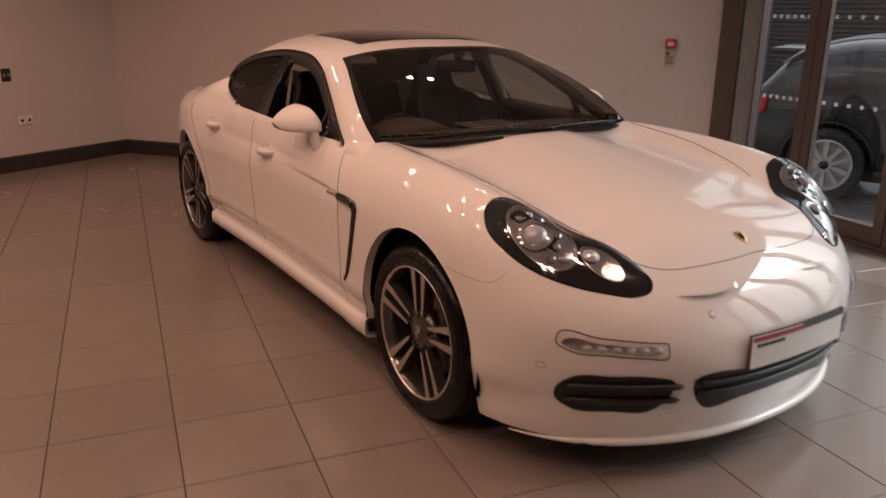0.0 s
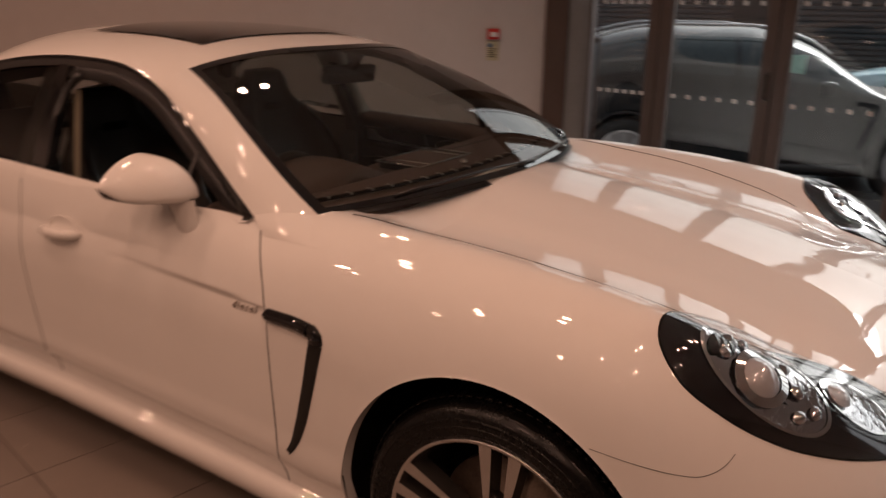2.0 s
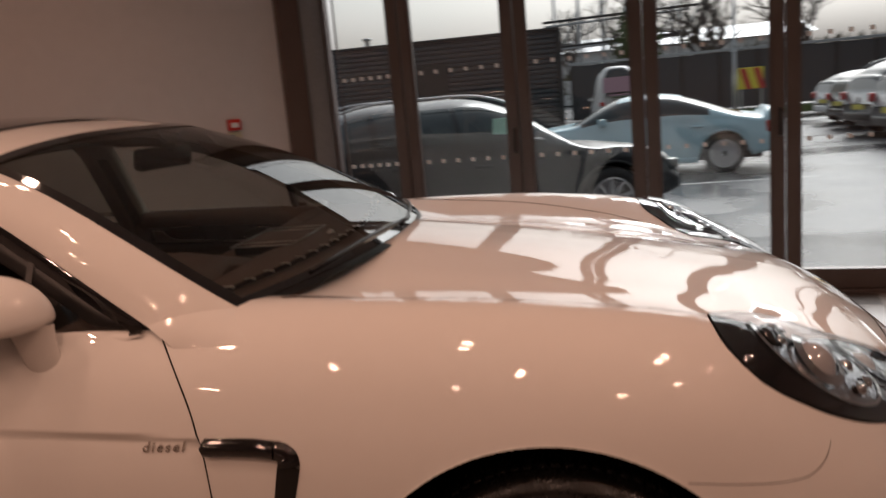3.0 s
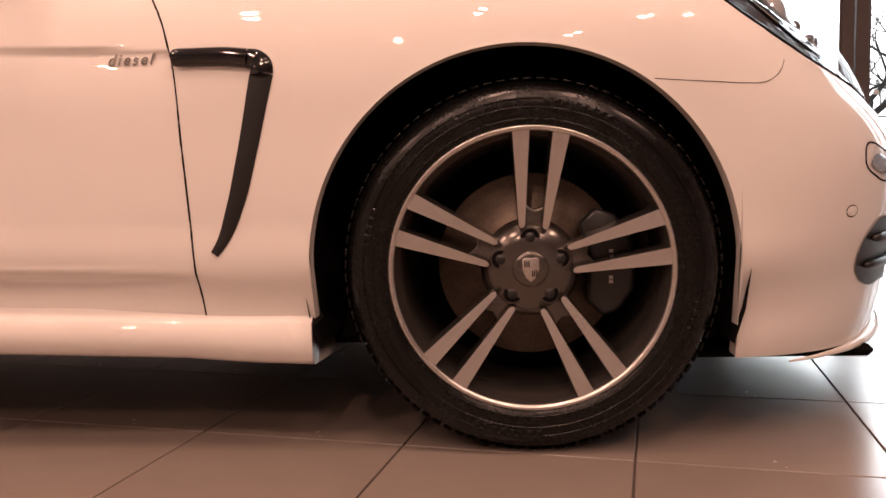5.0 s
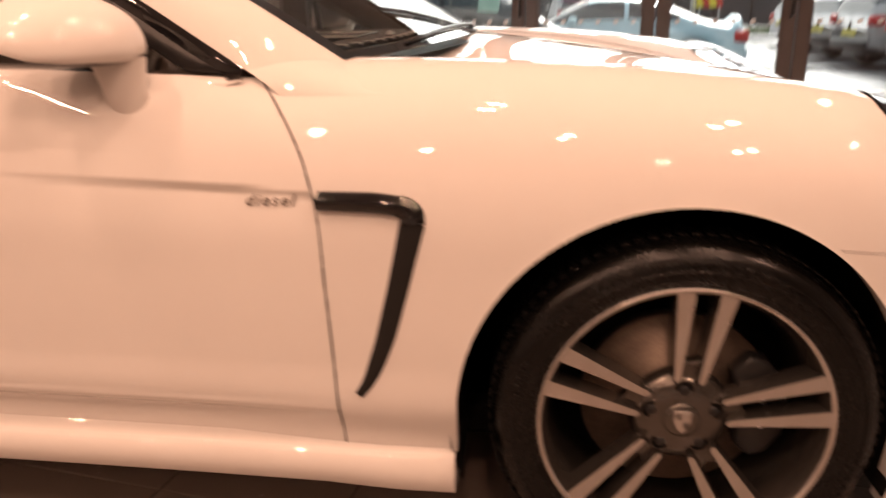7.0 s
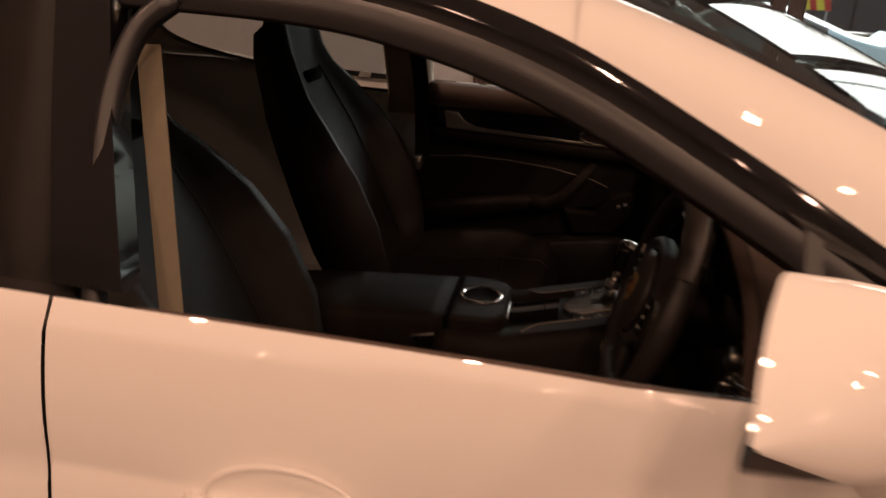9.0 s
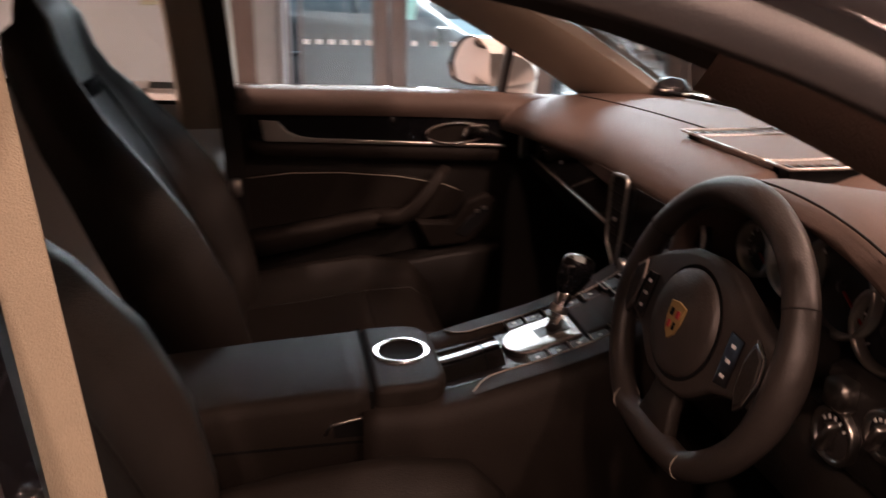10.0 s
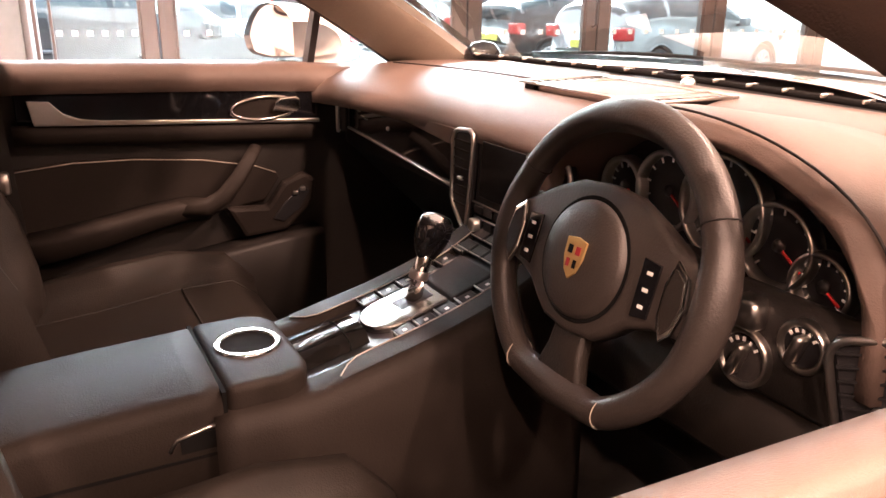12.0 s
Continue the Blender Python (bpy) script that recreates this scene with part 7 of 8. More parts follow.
        if s < 0:
            y, xx, z = 0.672 + 0.075 * k, -1.785 + 0.048 * k, 1.215 - 0.30 * k
        w_ = 0.024 if s < 0 else 0.044
        bp.append([(xx - 0.002, s * y, z), (xx + w_, s * (y - 0.006), z), (xx + w_, s * (y - 0.008), z), (xx - 0.002, s * (y - 0.002), z)])
    belt = section_loft("seat_belt", bp, WEB if s < 0 else SOFT, car, "beige seat belt webbing" if s < 0 else "black seat belt", smooth=False)
part("belt_buckle", box((-1.74, 0.665, 0.76), (-1.715, 0.70, 0.80), 0.004), SATIN, car, "silver belt tongue")
part("headlining", box((-2.35, -0.52, 1.322), (-1.36, 0.52, 1.332), 0.002), BEIGE, car, "beige headlining", smooth=False)
part("rear_mirror", box((-0.02, -0.115, -0.030), (0.02, 0.115, 0.035), 0.014, Matrix.Translation((-1.17, 0.02, 1.255)) @ pose(0, 0, 0, 0, 12, -12), 3), GLOSS_BLACK, car, "black interior mirror")
part("mirror_stem", tube([(-1.14, 0.02, 1.33), (-1.15, 0.02, 1.29), (-1.16, 0.02, 1.265)], [0.035, 0.02, 0.012], 10), GLOSS_BLACK, car)

# ---- outside: car park, parked cars, fences, trees ----
def ground_z(y):
    """The car park falls gently away from the showroom for drainage."""
    return float(np.interp(y, (2.6, 5.4, 16.0, 45.0), (-0.04, -0.20, -0.38, -0.70)))


ground_mat = MATS["wet_asphalt"] = bpy.data.materials.new("wet_asphalt")
ground_mat.use_nodes = True
_n, _l = ground_mat.node_tree.nodes, ground_mat.node_tree.links
_b = _n["Principled BSDF"]
_g = _n.new("ShaderNodeNewGeometry")
_big = _n.new("ShaderNodeTexNoise")
_big.inputs["Scale"].default_value = 0.35
_big.inputs["Detail"].default_value = 5
_fine = _n.new("ShaderNodeTexNoise")
_fine.inputs["Scale"].default_value = 90
_l.new(_g.outputs["Position"], _big.inputs["Vector"])
_l.new(_g.outputs["Position"], _fine.inputs["Vector"])
_mr = _n.new("ShaderNodeMapRange")
_mr.inputs["From Min"].default_value, _mr.inputs["From Max"].default_value = 0.35, 0.68
_mr.inputs["To Min"].default_value, _mr.inputs["To Max"].default_value = 0.16, 0.5
_l.new(_big.outputs["Fac"], _mr.inputs["Value"])
_l.new(_mr.outputs["Result"], _b.inputs["Roughness"])
_mx = _n.new("ShaderNodeMix")
_mx.data_type = "RGBA"
_b.inputs["Specular IOR Level"].default_value = 0.3
_mx.inputs["A"].default_value = (0.040, 0.041, 0.045, 1)
_mx.inputs["B"].default_value = (0.095, 0.095, 0.10, 1)
_l.new(_fine.outputs["Fac"], _mx.inputs["Factor"])
_l.new(_mx.outputs["Result"], _b.inputs["Base Color"])
_bp = _n.new("ShaderNodeBump")
_bp.inputs["Strength"].default_value = 0.12
_bp.inputs["Distance"].default_value = 0.01
_l.new(_fine.outputs["Fac"], _bp.inputs["Height"])
_l.new(_bp.outputs["Normal"], _b.inputs["Normal"])

GREY_PAINT = material("dark_grey_paint", (0.020, 0.022, 0.025), 0.22, metal=0.2)
BLUE_PAINT = material("pale_blue_paint", (0.42, 0.60, 0.66), 0.2)
SILVER_PAINT = material("silver_paint", (0.40, 0.40, 0.40), 0.25, metal=0.4)
BLACK_PAINT = material("black_paint", (0.02, 0.02, 0.022), 0.15)
WHITE_PAINT = material("plain_white_paint", (0.75, 0.75, 0.74), 0.25)
CAR_GLASS = material("parked_car_glass", (0.035, 0.045, 0.048), 0.06)
TAIL_RED = material("tail_lamp_red", (0.45, 0.015, 0.015), 0.15)
RIM = material("alloy_rim", (0.58, 0.58, 0.59), 0.35, metal=0.4)
RUBBER = material("old_rubber", (0.018, 0.018, 0.019), 0.7)
CLADDING = material("dark_cladding", (0.050, 0.053, 0.058), 0.5)
LIGHT_METAL = material("galvanised_steel", (0.42, 0.43, 0.44), 0.45, metal=0.5)
BARK = material("wet_bark", (0.075, 0.062, 0.052), 0.85)
LEAF = material("hedge_leaf", (0.075, 0.115, 0.035), 0.7)
GRASS = material("grass_blades", (0.09, 0.15, 0.045), 0.8)
PAPER = material("green_white_paper", (0.50, 0.80, 0.70), 0.6)
YELLOW = material("sign_yellow", (0.80, 0.66, 0.05), 0.4)
SIGN_RED = material("sign_red", (0.55, 0.03, 0.02), 0.4)
DECAL = material("pink_decal", (0.50, 0.30, 0.36), 0.4)

mesh_ob("ground", [(x, y, ground_z(y)) for y in (-400, 2.6, 5.4, 16, 45, 400) for x in (-400, 400)], [(2 * k, 2 * k + 1, 2 * k + 3, 2 * k + 2) for k in range(5)], ground_mat, smooth=False)
tagged(bpy.data.objects["ground"], "wet dark asphalt car park reflecting the pale sky", "ground", kind="structure")


def parked_wheel(parent, x, y, r, s, spokes=10):
    w = 0.22
    m = Matrix.Translation((x, s * (y - w), r)) @ Matrix.Diagonal((1, s, 1, 1))
    rr = r * 0.70
    bm = lathe([(rr, 0.20), (rr, 0.215), (rr - 0.02, 0.218), (rr - 0.03, 0.19), (rr - 0.035, 0.10), (0.0, 0.10)], 28, "y")
    for k in range(spokes):
        b = box((-0.022, 0.165, 0.03), (0.022, 0.198, rr - 0.015), 0.0, Matrix.Rotation(2 * math.pi * k / spokes, 4, "Y"))
        tmp = bpy.data.meshes.new("t")
        b.to_mesh(tmp)
        b.free()
        bm.from_mesh(tmp)
        bpy.data.meshes.remove(tmp)
    bm.transform(m)
    bmesh.ops.recalc_face_normals(bm, faces=bm.faces[:])
    wheel = part("wheel", bm, RIM, parent, "alloy road wheel", smooth=False)
    part("tyre", lathe([(rr, 0.215), (rr + 0.01, 0.222), (r - 0.03, 0.224), (r - 0.006, 0.20), (r, 0.15), (r, 0.06), (r - 0.03, 0.0), (rr, 0.0)], 36, "y", m), RUBBER, wheel)
    part("hub_cap", lathe([(0.05, 0.19), (0.045, 0.205), (0, 0.207)], 16, "y", m), BLACK_TRIM, wheel)
    return wheel


def parked_car(name, at, yaw, paint, label, L0, L1, base, width, top, belt, side, screens, r=0.345, clear=0.30, category="car", rails=False, lamp=None, glass_from=0.12, glass_to=0.80, dark_sill=True, spokes=10):
    """A parked car. Local x runs forward from the middle of the wheelbase;
    top and belt are (x, z) knots, side the x ranges of side windows, screens those of front and rear glass."""
    ob = thing(name, (0, 0, 0), label, category)
    xs = np.unique(np.r_[np.linspace(-L0, L1, 90), [a for ab in side + screens for a in ab]])
    hb = base / 2
    NT = 22
    rows = []
    for x in xs:
        e = np.clip((x - (L1 - 0.75)) / 0.75, 0, 1) + np.clip((-L0 + 0.6 - x) / 0.6, 0, 1)
        W = width / 2 * (1 - 0.22 * e ** 2.2)
        T = float(curve_at(top, x))
        zs = min(float(curve_at(belt, x)), T - 0.05)
        B = clear + 0.10 * e
        for c in (-hb, hb):
            d = (r + 0.065) ** 2 - (x - c) ** 2
            if d > 0:
                B = max(B, r + math.sqrt(d))
        B = min(B, zs - 0.03)
        row = [(x, W * 0.80, B), (x, W * 0.985, B)]
        for k in range(1, 9):
            q = k / 8
            z = B + (zs - B) * q
            row.append((x, W * (0.985 + 0.015 * math.sin(math.pi * min(1, q * 1.2))) - 0.03 * q ** 4, z))
        ysh = row[-1][1]
        for k in range(1, NT + 1):
            a = math.pi / 2 * k / NT
            row.append((x, ysh * max(0.0, math.cos(a)) ** 0.50, zs + (T - zs) * math.sin(a) ** 0.95))
        rows.append(row)
    n = len(rows[0])
    V = np.array(rows)
    X = V[:, 0, 0]
    lo = 10
    paintF, sideF, screenF = [], {}, {}
    for i in range(len(xs) - 1):
        xm = (X[i] + X[i + 1]) / 2
        cab = V[i, -1, 2] - V[i, 9, 2]
        for j in range(n - 1):
            q = (i * n + j, (i + 1) * n + j, (i + 1) * n + j + 1, i * n + j + 1)
            t = (j - 9) / NT
            key = None
            if j > 9 and cab > 0.07:
                for k, (a, b) in enumerate(screens):
                    if a < xm < b and t > 0.40:
                        key = ("s", k)
                for k, (a, b) in enumerate(side):
                    if a < xm < b and glass_from < t < 0.62 and key is None:
                        key = ("w", k)
            (paintF if key is None else sideF.setdefault(key, [])).append(q)
    flat = V.reshape(-1, 3)
    k0 = len(flat)

    def mirror(F):
        return [q[::-1] for q in F] + [tuple(a + k0 for a in q) for q in F]
    VV = np.r_[flat, flat * (1, -1, 1)]

    def compact(nm, F, mat, lab="", par=None):
        used = sorted({a for q in F for a in q})
        idx = {a: i for i, a in enumerate(used)}
        return mesh_ob(nm, VV[used], [tuple(idx[a] for a in q) for q in F], mat, par or ob, lab)
    ends = []
    for i in (0, len(xs) - 1):
        for j in range(1, n - 1):
            ends.append((i * n + j, i * n + j + 1, k0 + i * n + j + 1, k0 + i * n + j))
    body_ = compact("body", mirror(paintF) + ends, paint)
    for (kind, k), F in sideF.items():
        if kind == "s":
            compact("windscreen" if k == 0 else "rear_window", mirror(F), CAR_GLASS)
        else:
            compact("side_window", [q[::-1] for q in F], CAR_GLASS)
            compact("side_window", [tuple(a + k0 for a in q) for q in F], CAR_GLASS)
    part("underbody", box((-L0 + 0.25, -width / 2 + 0.25, 0.22), (L1 - 0.25, width / 2 - 0.25, 0.62), 0.03), BLACK_TRIM, ob)
    for s in (-1, 1):
        for c in (-hb, hb):
            parked_wheel(ob, c, width / 2 - 0.015, r, s, spokes)
            arc = [(c + (r + 0.062) * math.cos(a), s * (width / 2 - 0.012), r + (r + 0.062) * math.sin(a)) for a in np.linspace(0.05, math.pi - 0.05, 20)]
            part("arch_trim", tube(arc, 0.016, 6), BLACK_TRIM if dark_sill else paint, ob)
        part("sill_trim", box((-hb + r + 0.08, s * (width / 2 - 0.05), clear - 0.05), (hb - r - 0.08, s * (width / 2 + 0.004), clear + 0.05), 0.02), BLACK_TRIM if dark_sill else paint, ob)
        mx_ = screens[0][0] + 0.25
        mz = float(curve_at(belt, mx_)) + 0.09
        mir = part("door_mirror", box((mx_ - 0.07, s * (width / 2 + 0.02), mz - 0.07), (mx_ + 0.07, s * (width / 2 + 0.17), mz + 0.07), 0.035, seg=3), paint, ob)
        part("mirror_arm", box((mx_ - 0.03, s * (width / 2 - 0.08), mz - 0.08), (mx_ + 0.03, s * (width / 2 + 0.05), mz - 0.04), 0.01), BLACK_TRIM, mir)
        ly, lz = lamp or (width / 2 - 0.16, float(curve_at(belt, -L0 + 0.1)) - 0.10)
        part("tail_lamp", box((-L0 - 0.012, s * (ly - 0.15), lz - 0.10), (-L0 + 0.22, s * (ly + 0.10), lz + 0.09), 0.035, seg=2), TAIL_RED, ob, "red tail lamp")
        part("head_lamp", box((L1 - 0.42, s * (width / 2 - 0.36), 0.66), (L1 - 0.06, s * (width / 2 - 0.13), 0.80), 0.04, seg=2), CAR_GLASS, ob, "clear head lamp")
        for xd in ((side[0][0] + 0.12, side[1][0] + 0.10) if len(side) > 1 else (side[0][0] + 0.12,)):
            part("door_handle", box((xd, s * (width / 2 - 0.03), float(curve_at(belt, xd)) - 0.14), (xd + 0.2, s * (width / 2 + 0.018), float(curve_at(belt, xd)) - 0.10), 0.012), paint, ob)
        if rails:
            rx = np.linspace(side[-1][0] - 0.05, side[0][1] - 0.35, 14)
            part("roof_rail", tube([(x, s * (width / 2 - 0.27), float(curve_at(top, x)) - 0.012 + 0.04 * max(0.0, math.sin(math.pi * i / 13)) ** 0.4) for i, x in enumerate(rx)], 0.016, 8), LIGHT_METAL, ob, "silver roof rail")
    part("number_plate", box((-L0 - 0.02, -0.26, 0.62), (-L0 + 0.03, 0.26, 0.73), 0.004), material("plate_yellow", (0.7, 0.6, 0.12), 0.5), ob, "blank yellow number plate", smooth=False)
    part("rear_bumper", box((-L0 - 0.035, -width / 2 + 0.22, 0.36), (-L0 + 0.2, width / 2 - 0.22, 0.56), 0.05, seg=2), BLACK_TRIM if dark_sill else paint, ob)
    ob.matrix_basis = pose(at[0], at[1], ground_z(at[1]), 0, 0, yaw)
    return ob


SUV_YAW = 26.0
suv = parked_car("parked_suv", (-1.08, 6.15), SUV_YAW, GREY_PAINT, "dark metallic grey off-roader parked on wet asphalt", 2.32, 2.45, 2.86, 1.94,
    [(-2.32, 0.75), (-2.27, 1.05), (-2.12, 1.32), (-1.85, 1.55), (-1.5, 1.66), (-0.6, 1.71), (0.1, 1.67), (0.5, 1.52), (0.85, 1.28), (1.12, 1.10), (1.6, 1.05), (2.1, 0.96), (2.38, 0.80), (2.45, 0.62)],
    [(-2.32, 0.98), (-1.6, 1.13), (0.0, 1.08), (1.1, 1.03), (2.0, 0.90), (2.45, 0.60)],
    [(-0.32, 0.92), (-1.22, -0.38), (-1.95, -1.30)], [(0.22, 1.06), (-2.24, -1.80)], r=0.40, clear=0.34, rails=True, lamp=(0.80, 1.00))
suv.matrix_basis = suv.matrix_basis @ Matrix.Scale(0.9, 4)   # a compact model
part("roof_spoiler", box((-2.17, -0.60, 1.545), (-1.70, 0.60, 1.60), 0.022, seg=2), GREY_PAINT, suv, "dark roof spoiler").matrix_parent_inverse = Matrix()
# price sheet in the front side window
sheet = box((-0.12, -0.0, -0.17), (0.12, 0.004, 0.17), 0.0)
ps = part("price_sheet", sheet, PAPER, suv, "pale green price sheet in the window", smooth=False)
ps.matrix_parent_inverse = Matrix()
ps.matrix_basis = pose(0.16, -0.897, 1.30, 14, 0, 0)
COUPE = [(-2.25, 0.55), (-2.2, 0.86), (-1.95, 0.93), (-1.6, 1.00), (-1.1, 1.19), (-0.65, 1.34), (-0.1, 1.39), (0.3, 1.36), (0.7, 1.20), (1.1, 0.99), (1.5, 0.93), (2.1, 0.82), (2.5, 0.60), (2.55, 0.5)]
parked_car("parked_saloon", (0.57, 12.5), 173, BLUE_PAINT, "pale blue two-door saloon parked on wet asphalt", 2.25, 2.55, 2.75, 1.86, COUPE,
    [(-2.25, 0.74), (-1.5, 0.90), (0.0, 0.90), (1.1, 0.88), (2.0, 0.76), (2.55, 0.48)], [(-0.25, 0.98), (-1.15, -0.32)], [(0.35, 1.12), (-1.70, -0.72)], r=0.335, clear=0.26, dark_sill=False, lamp=(0.74, 0.74))
van = parked_car("parked_van", (0.2, 38.0), 94, WHITE_PAINT, "small white van with a picture on its back", 2.0, 2.2, 2.7, 1.90,
    [(-2.0, 1.6), (-1.97, 2.25), (-1.85, 2.42), (-0.6, 2.45), (0.4, 2.40), (0.8, 2.0), (1.2, 1.4), (1.7, 1.15), (2.1, 0.95), (2.2, 0.6)],
    [(-2.0, 1.05), (0.0, 1.05), (1.2, 1.0), (2.2, 0.55)], [(0.0, 0.95)], [(0.5, 1.18), (-1.99, -1.90)], r=0.32, clear=0.28, category="van", dark_sill=False)
part("back_picture", box((-2.03, -0.70, 1.45), (-2.012, 0.70, 2.15), 0.01), DECAL, van, "faded pink picture", smooth=False).matrix_parent_inverse = Matrix()
for k in range(3):
    part("writing_bar", box((-2.03, -0.55 + 0.05 * k, 1.30 - 0.12 * k), (-2.012, 0.45 - 0.1 * k, 1.36 - 0.12 * k), 0.004), (DECAL, LEAF, BARK)[k], van, smooth=False).matrix_parent_inverse = Matrix()
HATCH = [(-2.1, 0.6), (-2.06, 0.95), (-1.85, 1.25), (-1.5, 1.42), (-0.6, 1.50), (0.2, 1.46), (0.6, 1.28), (1.05, 1.02), (1.5, 0.97), (2.0, 0.83), (2.2, 0.6)]
HB = [(-2.1, 0.95), (-1.2, 0.98), (0.0, 0.93), (1.0, 0.90), (2.2, 0.55)]
FOUR = [(-2.25, 0.75), (-2.2, 1.1), (-2.0, 1.4), (-1.7, 1.58), (-0.6, 1.66), (0.2, 1.62), (0.6, 1.42), (1.0, 1.15), (1.5, 1.08), (2.0, 0.95), (2.3, 0.65)]
FB = [(-2.25, 1.02), (-1.2, 1.10), (0.0, 1.05), (1.0, 1.0), (2.3, 0.6)]
for i, (y, x, four, paint, lab) in enumerate(((11.9, 7.5, False, BLACK_PAINT, "black hatchback parked in a row"), (14.7, 7.6, True, SILVER_PAINT, "silver off-roader parked in a row"), (17.5, 7.8, True, SILVER_PAINT, "silver off-roader parked in a row"), (20.3, 8.0, False, BLACK_PAINT, "black hatchback parked in a row"), (23.1, 8.3, False, WHITE_PAINT, "white hatchback parked in a row"), (9.1, 7.5, False, SILVER_PAINT, "silver hatchback parked in a row"))):
    p = FOUR if four else HATCH
    tagged(parked_car("parked_car", (x, y), 4 + 2 * (i % 3), paint, lab, 2.25 if four else 2.1, 2.3 if four else 2.2, 2.7, 1.86 if four else 1.78, p, FB if four else HB, [(-0.3, 0.75), (-1.15, -0.36), (-1.75, -1.22)], [(0.3, 1.0), (-2.15 if four else -2.02, -1.75 if four else -1.6)], r=0.36 if four else 0.32, clear=0.32 if four else 0.26, dark_sill=four, rails=four), lab, "car", "cars parked in a row")

# ---- dark clad building and fence ----
FAR_Z = -0.15
NEAR_THINGS = set(bpy.data.objects)

shed = thing("clad_building", (-6.0, 15.0, FAR_Z), "dark grey building clad in horizontal corrugated sheet", "building")
part("wall", box((-16.0, 14.6, FAR_Z), (-0.95, 17.2, 2.50), 0.0), CLADDING, shed, smooth=False)
for k in range(24):
    z = 0.05 + 0.10 * k
    part("cladding_board", prism([(0.0, 0.0), (0.045, 0.012), (0.045, 0.07), (0.0, 0.086)], 15.0, Matrix.Translation((-0.97, 14.6, z)) @ Matrix(((0, 0, -1, 0), (-1, 0, 0, 0), (0, 1, 0, 0), (0, 0, 0, 1)))), CLADDING, shed, smooth=False)
part("capping", box((-16.05, 14.5, 2.49), (-0.90, 17.25, 2.55), 0.008), BLACK_TRIM, shed, smooth=False)
part("corner_post", box((-1.02, 14.52, FAR_Z), (-0.90, 14.66, 2.56), 0.01), BLACK_TRIM, shed, smooth=False)
part("door", box((-4.4, 14.52, FAR_Z), (-3.3, 14.58, 2.05), 0.01), BLACK_TRIM, shed, "black door", smooth=False)
part("roof_vent", lathe([(0.05, 0), (0.05, 0.18), (0.10, 0.19), (0.10, 0.24), (0, 0.25)], 12, "z", Matrix.Translation((-5.2, 15.4, 2.54))), LIGHT_METAL, shed)
fence = thing("dark_fence", (4, 32, FAR_Z), "long dark panelled fence with a pale top rail", "fence")
for k in range(16):
    x0 = -1.5 + 1.5 * k
    part("panel", box((x0 + 0.03, 32.0, FAR_Z), (x0 + 1.47, 32.06, 2.10), 0.01), CLADDING, fence, smooth=False)
    part("post", box((x0 - 0.05, 31.95, FAR_Z), (x0 + 0.05, 32.08, 2.2), 0.01), BLACK_TRIM, fence, smooth=False)
part("top_rail", box((-1.6, 31.94, 2.13), (22.6, 32.12, 2.24), 0.01), LIGHT_METAL, fence, "pale top rail", smooth=False)
far = thing("far_shed", (9, 60, FAR_Z), "long pale far shed with a shallow roof", "building")
part("wall", box((-4, 58, FAR_Z), (14, 66, 3.6), 0.0), WHITE_PAINT, far, smooth=False)
part("roof", prism([(-0.4, 0), (4.0, 1.1), (8.4, 0)], 18.6, Matrix.Translation((-4.3, 58, 3.6)) @ Matrix(((0, 0, 1, 0), (1, 0, 0, 0), (0, 1, 0, 0), (0, 0, 0, 1)))), LIGHT_METAL, far, smooth=False)
for k in range(6):
    part("window", box((-2.5 + 2.8 * k, 57.96, 1.2), (-1.0 + 2.8 * k, 58.02, 2.4), 0.0), CAR_GLASS, far, smooth=False)

# ---- sign, lamp posts, steel frame ----
post = thing("lamp_post", (3.9, 24.0, FAR_Z), "tall grey street lamp post", "lamp post", "lamp posts of the car park")
part("pole", tube([(3.9, 24, FAR_Z), (3.9, 24, 1.2), (3.9, 24, 1.25), (3.9, 24, 8.0)], [0.085, 0.085, 0.055, 0.045], 10), LIGHT_METAL, post)
part("arm", tube([(3.9, 24, 7.9), (4.2, 23.6, 8.15), (4.7, 23.2, 8.2)], 0.03, 8), LIGHT_METAL, post)
part("lantern", box((4.6, 23.05, 8.15), (5.2, 23.3, 8.27), 0.04), LIGHT_METAL, post)
copy_thing(post, Matrix.Translation((6.2, 14.0, 0)))
sign = thing("striped_sign", (4.25, 23.6, FAR_Z), "yellow board with red diagonal stripes on two posts", "sign")
part("board", box((3.95, 23.62, 0.75), (4.70, 23.65, 1.40), 0.01), YELLOW, sign, smooth=False)
for k in range(2):
    c = 4.12 + 0.40 * k
    part("stripe", prism([(-0.12 + c - 4.2, 0.64), (0.06 + c - 4.2, 0.64), (0.24 + c - 4.2, 0.01), (0.06 + c - 4.2, 0.01)], 0.006, Matrix.Translation((4.2, 23.616, 0.735)) @ pose(0, 0, 0, 90, 0, 0)), SIGN_RED, sign, "red diagonal stripe", smooth=False)
for x in (4.05, 4.65):
    part("post", box((x - 0.025, 23.66, FAR_Z), (x + 0.025, 23.71, 1.36), 0.0), LIGHT_METAL, sign, smooth=False)
frame_ = thing("steel_frame", (-0.5, 40, FAR_Z), "bare tubular steel frame of a half-built canopy", "scaffold")
